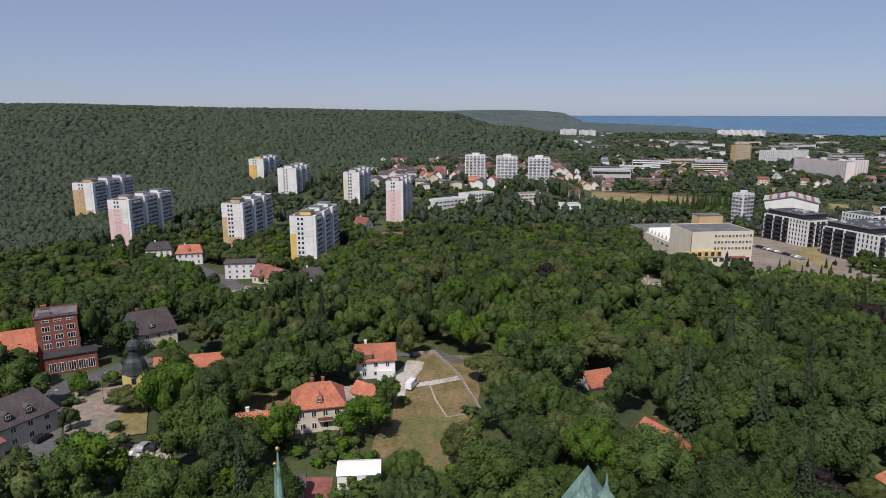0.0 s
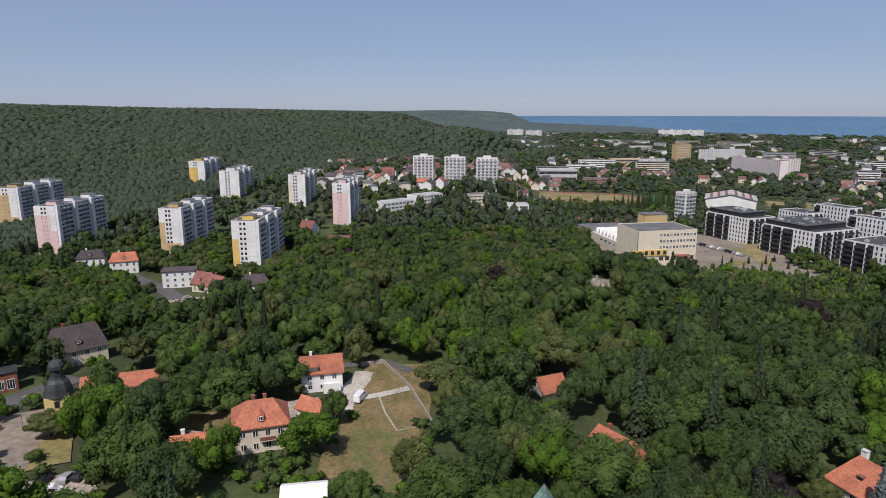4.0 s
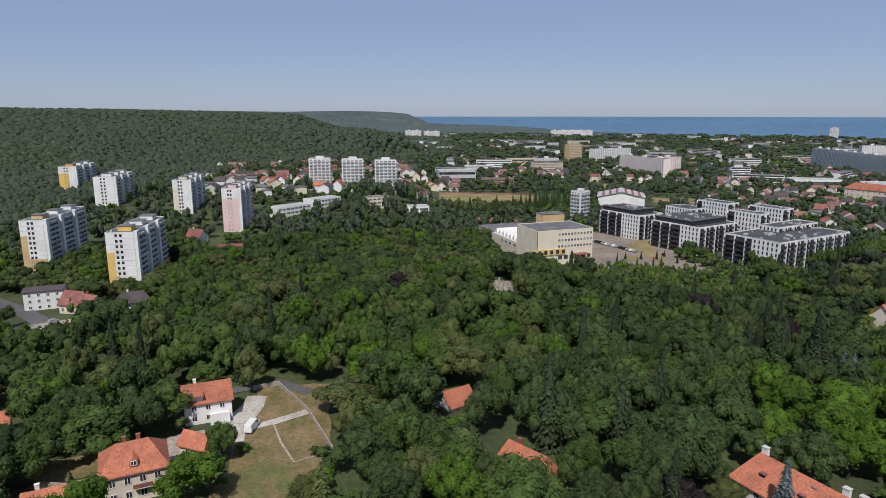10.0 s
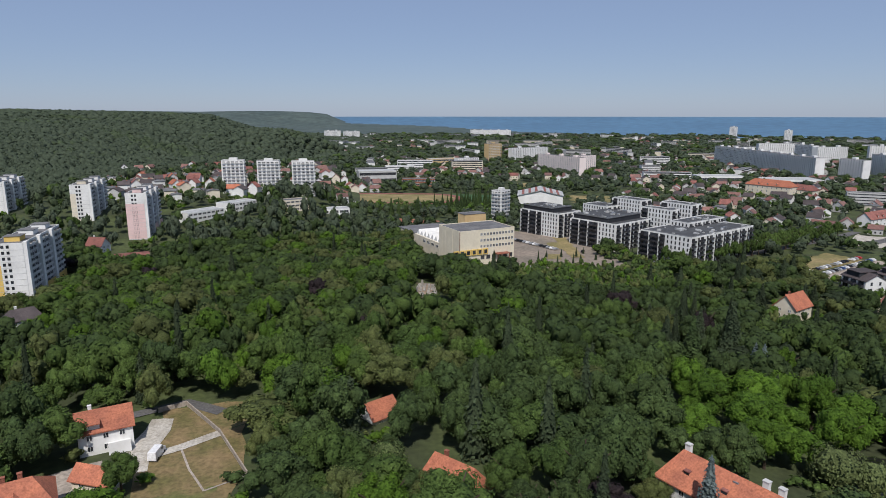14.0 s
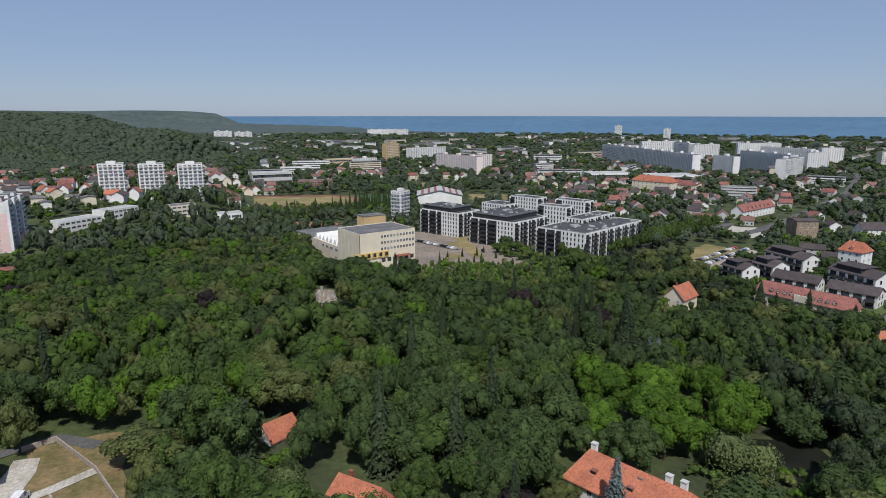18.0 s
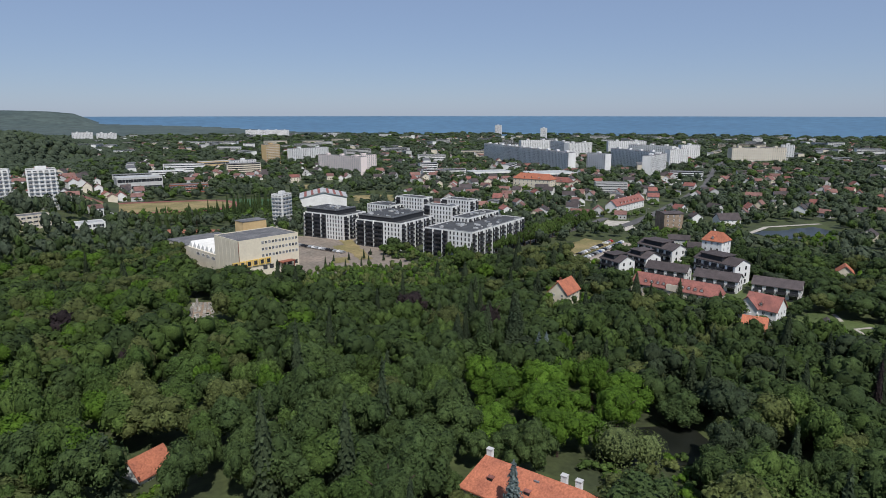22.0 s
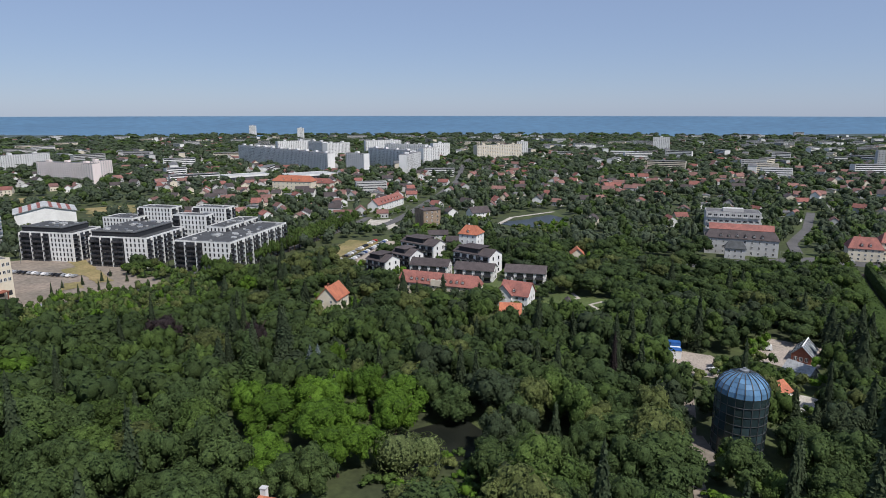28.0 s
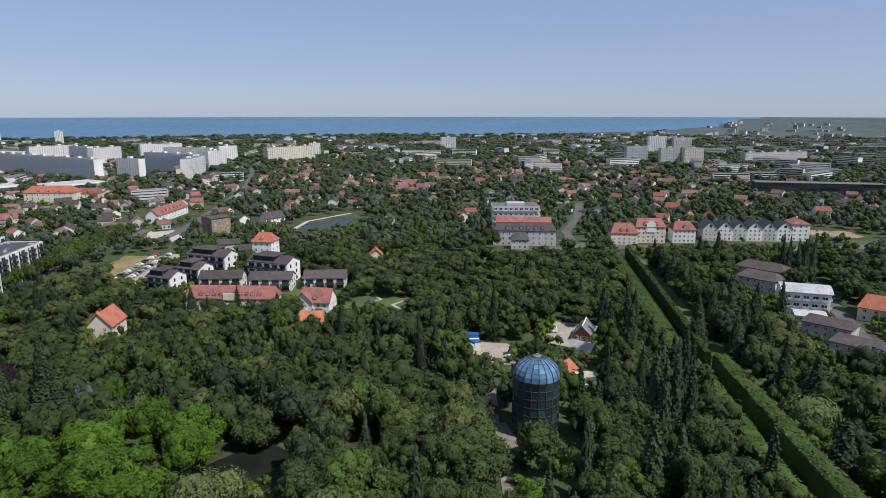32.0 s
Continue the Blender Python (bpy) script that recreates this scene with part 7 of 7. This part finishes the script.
TREE_WORDS = {0: "leafy green broadleaf tree in the park", 1: "dark green broadleaf tree in the park", 2: "fresh bright green broadleaf tree in the park", 3: "olive green broadleaf tree in the park", 4: "dark needled conifer in the park", 5: "blue-grey spruce standing among broadleaf trees", 6: "dark copper-leaved beech among green trees", 7: "pale green weeping willow near water"}


def tree(x, y, kind, mk, height, radius, rng, i=None):
    """One tree as a thing: trunk and crown."""
    z = gz(x, y)
    ob = thing("conifer" if kind == "cone" else "tree", x, y, z, rng.uniform(0, 360), TREE_WORDS[mk], "tree", "park trees")
    tr = part("trunk", STEM_ME if kind == "cone" else TRUNK_ME, TRUNK, ob)
    if i is None:
        i = int(rng.integers(0, {"broad": 7, "cone": 3, "willow": 1}[kind]))
    cr = part("crown", near_mesh(kind, i, mk), LEAF[mk], ob)
    if kind == "cone":
        cr.matrix_basis = Matrix.Translation((0, 0, 0.2)) @ Matrix.Diagonal((radius / 0.22, radius / 0.22, height, 1))
        tr.matrix_basis = Matrix.Diagonal((height, height, height * 0.8, 1))
    else:
        ch = height * 0.49
        cr.matrix_basis = Matrix.Translation((0, 0, height - ch * 0.98)) @ Matrix.Diagonal((radius, radius, ch, 1))
        tr.matrix_basis = Matrix.Diagonal((height, height, height * 0.75, 1))
    return ob


def scatter(rng, r0, r1, a0, a1, pitch):
    """Jittered plan points in a sector; pitch(r) is their spacing."""
    xs, ys = [], []
    r = r0
    while r < r1:
        p = pitch(r)
        n = max(1, int(radians(a1 - a0) * r / p))
        a = np.radians(a0) + radians(a1 - a0) * (np.arange(n) + rng.uniform(0, 1) + rng.uniform(-0.33, 0.33, n)) / n
        rr = r + rng.uniform(-0.5, 0.5, n) * p
        xs.append(np.sin(a) * rr), ys.append(np.cos(a) * rr)
        r += p * 0.9
    return np.concatenate(xs), np.concatenate(ys)


def grove(name, label, xs, ys, heights, radii, kinds, mats, templates, rng, sink=0.0, material_list=None):
    """Many trees joined into one mesh. kinds: 0 broadleaf, 1 conifer."""
    vs, fs, mi, sm, n = [], [], [], [], 0
    zs = land(xs, ys) - sink
    for kind in (0, 1):
        pool = templates[kind]
        pick = rng.integers(0, len(pool), len(xs))
        for t in range(len(pool)):
            sel = np.where((kinds == kind) & (pick == t))[0]
            if len(sel) == 0:
                continue
            tv, tf, ts = pool[t]
            a = rng.uniform(0, 2 * np.pi, len(sel))
            ca, sa = np.cos(a)[:, None], np.sin(a)[:, None]
            if kind == 0:
                k, kz = radii[sel][:, None], (heights[sel] * 0.48)[:, None]
                off = heights[sel] - heights[sel] * 0.48
            else:
                k, kz = (radii[sel] / 0.22)[:, None], heights[sel][:, None]
                off = np.zeros(len(sel))
            X = (tv[None, :, 0] * ca - tv[None, :, 1] * sa) * k + xs[sel][:, None]
            Y = (tv[None, :, 0] * sa + tv[None, :, 1] * ca) * k + ys[sel][:, None]
            Z = tv[None, :, 2] * kz + (zs[sel] + off)[:, None]
            vs.append(np.stack([X, Y, Z], -1).reshape(-1, 3))
            fs.append((tf[None] + (np.arange(len(sel)) * len(tv))[:, None, None] + n).reshape(-1, 3))
            mi.append(np.repeat(mats[sel], len(tf)))
            sm.append(np.tile(ts, len(sel)))
            n += len(sel) * len(tv)
    ob = new(name, np_mesh(name, np.concatenate(vs), np.concatenate(fs), LEAF, np.concatenate(mi), np.concatenate(sm)))
    return tagged(ob, label, "trees", kind="stuff")


def patchy(xs, ys, scale, seed):
    """Slow variation over the plan, from -1 to 1."""
    return np.sin(xs / scale + seed) * np.cos(ys / (scale * 1.3) - seed * 2) * 0.6 + np.sin((xs + ys) / (scale * 0.47) + seed * 3) * 0.4


rng = np.random.default_rng(5)
for ob_, pts_, nrm_, lf_ in HEDGES:
    hv, hf = cards(rng, pts_, nrm_, 0.75)
    part("leaf_cover", np_mesh("leaf_cover", hv, hf, [LEAF[lf_]]), LEAF[lf_], ob_)
# single trees that stand out: place, kind, foliage, height of the top above the datum, crown radius
for sx_, sy_, kd, mk_, top_, rr_ in ((93, 108, "cone", 5, 26, 3.4), (138, 115, "willow", 7, 15.5, 6.0), (144, 111, "willow", 7, 13, 4.6), (38, 141, "willow", 7, 23, 4.0), (206, -32, "willow", 7, 15, 7.0),
                                     (168, 168, "cone", 5, 18, 4.4), (173, 169, "cone", 5, 16.5, 3.6), (165, 235, "broad", 6, 23, 7.6), (179, 203, "broad", 6, 22, 4.6), (42.5, 126, "broad", 3, 25, 5.2), (89, 119, "broad", 3, 16.0, 4.6), (87.5, 112, "broad", 0, 15.5, 4.4), (91, 125, "broad", 1, 17, 4.2), (47, 121, "broad", 0, 19.5, 4.6), (52, 126, "broad", 1, 15.5, 3.6), (41, 134, "broad", 1, 20, 4.5), (6, 124, "cone", 3, 28, 4.2),
                                     (20, 125, "broad", 1, 26, 6.5), (4, 129, "broad", 3, 25, 5.5), (-15, 158, "broad", 0, 23, 5.0), (-18, 147, "broad", 0, 22, 4.5), (-8, 121, "broad", 0, 23, 5.0), (12, 117, "broad", 0, 25, 6.0), (-40, 139, "cone", 4, 24, 2.2),
                                     (80, 100, "broad", 2, 25, 6.5), (162, 141, "broad", 2, 21, 8.0), (147, 148, "broad", 2, 21, 9.5), (152, 125, "broad", 2, 19.5, 7.5), (128, 126, "broad", 2, 20, 8.5), (133, 153, "broad", 2, 20.5, 9.0), (137, 138, "broad", 2, 20.5, 9.0), (117, 140, "broad", 2, 20, 8.0),
                                     (160, 206, "broad", 3, 25, 9.0), (156, 183, "cone", 1, 24, 5.6), (150, 189, "cone", 4, 23, 4.8), (142, 191, "cone", 1, 24, 5.2), (176, 186, "cone", 4, 26, 5.4), (170, 195, "cone", 4, 22, 4.6), (181, 168, "broad", 2, 17, 5.0), (104, 165, "broad", 3, 22, 8.5), (109, 185, "broad", 0, 22, 8.0),
                                     (183, 44, "broad", 2, 9.5, 5.0), (154, 42, "broad", 2, 13, 6.0), (280, -16, "cone", 4, 22, 4.8), (292, -24, "cone", 4, 21, 5.0), (305, -34, "cone", 4, 20, 5.2), (266, -27, "cone", 4, 20, 4.6), (212, 31, "cone", 4, 16, 4.0), (205, 26, "cone", 4, 15, 4.2),
                                     (283, 196, "broad", 1, 9, 6.5), (282, 205, "cone", 4, 13, 3.4), (284, 183, "cone", 4, 14, 3.6), (279, 190, "broad", 1, 9, 5.5), (262, 219, "broad", 3, 4.5, 3.0), (268, 215, "broad", 0, 4.5, 3.0), (286, 214, "broad", 1, 13, 5.0),
                                     (-84, 157, "broad", 3, 20, 6.5), (-79, 163, "cone", 3, 22, 4.0), (-93, 146, "broad", 1, 19, 3.2), (-102, 166, "broad", 2, 19, 3.4), (-105, 172, "broad", 2, 18, 2.6), (-54, 157, "broad", 0, 26, 7.5), (-44, 133, "broad", 2, 25, 6.5), (-62, 166, "broad", 1, 24, 6.5)):
    tree(sx_, sy_, kd, mk_, top_ - gz(sx_, sy_), rr_, rng)
    clear(sx_, sy_, rr_ * (0.85 if mk_ in (2, 7) else 0.6))
# clipped columns on the lot, poplars by the sports ground, the avenue
for i in range(16):
    tree(196 + (i % 8) * 9.5 + 3 * (i // 8), 356 + (i % 8) * 0.5 + 16 * (i // 8) - (i % 3) * 3, "cone", 4, 4.5 + (i % 3), 1.0, rng)
for i in range(26):
    qx, qy = 205 + (i % 13) * 5.5 + rng.uniform(-2, 2), 560 + (i % 13) * 3.0 + (i // 13) * 14 + rng.uniform(-4, 4)
    tree(qx, qy, "cone", 1, rng.uniform(11, 22), rng.uniform(1.9, 3.2), rng)
for i in range(7):
    tree(150 + i * 7 + rng.uniform(-3, 3), 553 + (i * 7) % 9, "cone" if i % 3 else "broad", 1, rng.uniform(11, 23), rng.uniform(2.4, 4.0), rng)
for i in range(60):
    k = i // 2
    qx = 268 + k * 6.2
    qy = 322 + (k * 0.7 if k < 14 else 9.8 + (k - 14) * 1.7) + (9 if i % 2 else 0)
    tree(qx, qy, "broad", 0, 12 + (i * 5) % 3, 3.9, rng)
    clear(qx, qy, 3)
for i in range(9):
    tree(404 + (i % 3) * 4.5, -88 - (i // 3) * 6.5 - (i % 2) * 2, "cone", 4, 21 + (i * 5) % 6, 2.6, rng)
for i in range(14):
    tree(442 + (i * 7) % 11, -46 - i * 6.0, "broad", (0, 1, 1)[i % 3], 11 + (i * 3) % 5, 4.6, rng)
for i in range(22):
    tree(262 + i * 7.5 + (i * 5) % 4, -37 + i * 1.0 - (i * 7) % 5, "cone" if i % 3 == 0 else "broad", 4 if i % 3 == 0 else 1, 15 + (i * 5) % 6, 4.8 + (i % 3) * 0.7, rng)
for i in range(20):
    tree(258 + i * 8.6 + rng.uniform(-2, 2), 7 + i * 0.75 + rng.uniform(-1.5, 2.5), "cone" if i % 5 == 2 else "broad", (0, 1, 4, 1, 0)[i % 5], rng.uniform(9, 14), rng.uniform(4.0, 5.6), rng)
# the park: spaced crowns in every direction that the flight looks to
px_, py_ = scatter(rng, 70, 470, -58, 128, lambda r: 8.6)
ok = ~blocked(px_, py_, 1.5, True)
px_, py_ = px_[ok], py_[ok]
pr, paz = np.hypot(px_ - 15, py_ - 25), np.degrees(np.arctan2(px_, py_))
order = np.argsort(pr)
near_count = 0
dark = patchy(px_, py_, 38, 1.0) + 0.9 * ((paz > 26) & (paz < 46) & (pr > 190) & (pr < 330)) + 0.75 * ((paz > 60) & (pr > 90)) + 0.5 * ((paz > 17) & (paz < 45) & (pr < 190))
conif = (rng.uniform(0, 1, len(px_)) < np.where((paz > 56) & (paz <= 84) & (pr < 260), 0.10, 0) + np.where((paz > 84) & (pr < 320), 0.24, np.where((paz > 24) & (paz < 50) & (pr > 170), 0.13, 0.03)))
hts = rng.uniform(11.5, 21.0, len(px_)) + 2.2 * patchy(px_, py_, 55, 4.0)
hts = hts * np.interp(np.hypot(px_, py_), [240, 330], [1.0, 0.74])
u = rng.uniform(0, 1, len(px_))
mk = np.where(dark > 0.45, np.where(u < 0.75, 1, 0), np.where(u < 0.46, 0, np.where(u < 0.62, 2, np.where(u < 0.80, 3, 1))))
mk = np.where(conif, 4, mk)
east = (paz > 42) & (pr > 45) & ~conif
mk = np.where(east & (u < 0.40), 1, np.where(east & (u < 0.47), 4, np.where(east & (mk == 2) & (u < 0.66), 0, mk)))
mk = np.where((paz > 22) & (paz < 50) & (pr < 165) & ~conif & (u < 0.8), 1, mk)
mk = np.where((np.hypot(px_ - 146, py_ - 138) < 27) & ~conif & (u < 0.85), 2, mk)
mk = np.where((u > 0.996), 6, mk)
hts = np.where(conif, hts * np.where(paz > 84, 1.38, 1.2), hts)

rad = np.where(conif, rng.uniform(2.6, 3.8, len(px_)) * np.where(paz > 84, 1.4, 1.0), np.clip(rng.lognormal(1.78, 0.27, len(px_)), 3.4, 10.0))
hts = np.where(conif, hts, hts * np.interp(rad, [4, 6.5, 9.5], [0.78, 1.0, 1.08]))
far_sel = []
for i in order:
    if near_count < 250 and pr[i] < 260:
        tree(px_[i], py_[i], "cone" if conif[i] else "broad", int(mk[i]), float(hts[i]), float(rad[i]), rng)
        near_count += 1
    else:
        far_sel.append(i)
semi, s = np.array(far_sel[:420]), np.array(far_sel[420:])
grove("park_woods_near", "dense park woods of tall broadleaf and conifer crowns", px_[semi], py_[semi], hts[semi], rad[semi], conif[semi].astype(int), mk[semi], (BROAD_SEMI, CONE_MID), rng)
grove("park_woods", "dense mixed park woods of broadleaf and conifer crowns", px_[s], py_[s], hts[s], rad[s], conif[s].astype(int), mk[s], (BROAD_MID, CONE_MID), rng)

# hillside forest, in leaf colours with the distance haze mixed in
hx_, hy_ = scatter(rng, 440, 2700, -62, 14, lambda r: max(6.2, 0.0095 * r))
hz_ = land(hx_, hy_)
haz, hr = np.degrees(np.arctan2(hx_, hy_)), np.hypot(hx_, hy_)
foot = np.interp(haz, [-62, -30, -14, -6, 0, 5, 12, 14], [430, 480, 640, 780, 930, 1050, 1400, 1500])
ok = (hr > foot) & ~blocked(hx_, hy_, 1.0, True)
hx_, hy_, hr = hx_[ok], hy_[ok], hr[ok]
size = np.maximum(6.2, 0.0095 * hr)
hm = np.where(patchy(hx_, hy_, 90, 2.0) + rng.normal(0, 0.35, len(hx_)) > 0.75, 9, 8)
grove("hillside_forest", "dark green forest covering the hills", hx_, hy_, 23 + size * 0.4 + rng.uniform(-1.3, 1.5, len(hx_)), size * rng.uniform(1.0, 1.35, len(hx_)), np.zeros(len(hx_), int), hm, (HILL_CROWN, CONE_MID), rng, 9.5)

# trees of the town, thinner and lower, mostly in the haze-paled leaf colours
tx_, ty_ = scatter(rng, 380, 2900, -46, 126, lambda r: max(9.6, 0.017 * r))
taz, tr_ = np.degrees(np.arctan2(tx_, ty_)), np.hypot(tx_, ty_)
foot = np.interp(taz, [-62, -30, -14, -6, 0, 5, 12, 14], [430, 480, 640, 780, 930, 1050, 1400, 9000])
ok = (tr_ < foot) & (tr_ > 470) & ~blocked(tx_, ty_, 2.0, True) & (tr_ < coast(taz) - 40) & (rng.uniform(0, 1, len(tx_)) < 0.85 + 0.3 * patchy(tx_, ty_, 120, 3.0))
tx_, ty_, tr_ = tx_[ok], ty_[ok], tr_[ok]
size = np.maximum(9.0, 0.0155 * tr_)
u = rng.uniform(0, 1, len(tx_))
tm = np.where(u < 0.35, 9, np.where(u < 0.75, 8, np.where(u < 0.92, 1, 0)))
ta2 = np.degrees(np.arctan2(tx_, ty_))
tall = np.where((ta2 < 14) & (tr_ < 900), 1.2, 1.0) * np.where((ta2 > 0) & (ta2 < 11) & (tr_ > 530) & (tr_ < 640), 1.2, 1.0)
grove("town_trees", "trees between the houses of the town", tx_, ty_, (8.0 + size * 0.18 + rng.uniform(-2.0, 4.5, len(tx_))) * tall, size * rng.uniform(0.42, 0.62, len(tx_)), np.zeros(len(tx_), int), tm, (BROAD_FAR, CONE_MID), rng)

# shrubs and small trees where taller ones would hide what lies behind
qx_, qy_ = scatter(rng, 75, 900, -50, 118, lambda r: max(3.9, 0.011 * r))
ok = blocked(qx_, qy_, 1.0, True) & ~blocked(qx_, qy_, 0.8) & (rng.uniform(0, 1, len(qx_)) < 0.85)
qx_, qy_ = qx_[ok], qy_[ok]
qr = np.hypot(qx_, qy_)
u = rng.uniform(0, 1, len(qx_))
qm = np.where(u < 0.4, 0, np.where(u < 0.6, 1, np.where(u < 0.8, 2, 3)))
grove("shrubs", "shrubs and young trees in gardens and clearings", qx_, qy_, rng.uniform(2.2, 4.8, len(qx_)) * np.interp(qr, [200, 300], [1, 1.7]), rng.uniform(1.8, 3.2, len(qx_)) * np.maximum(1, qr / 500), np.zeros(len(qx_), int), qm, ([broad_crown(70 + i, 2, 46, 0.28, 0.9, 1.2) for i in range(5)], CONE_MID), rng)
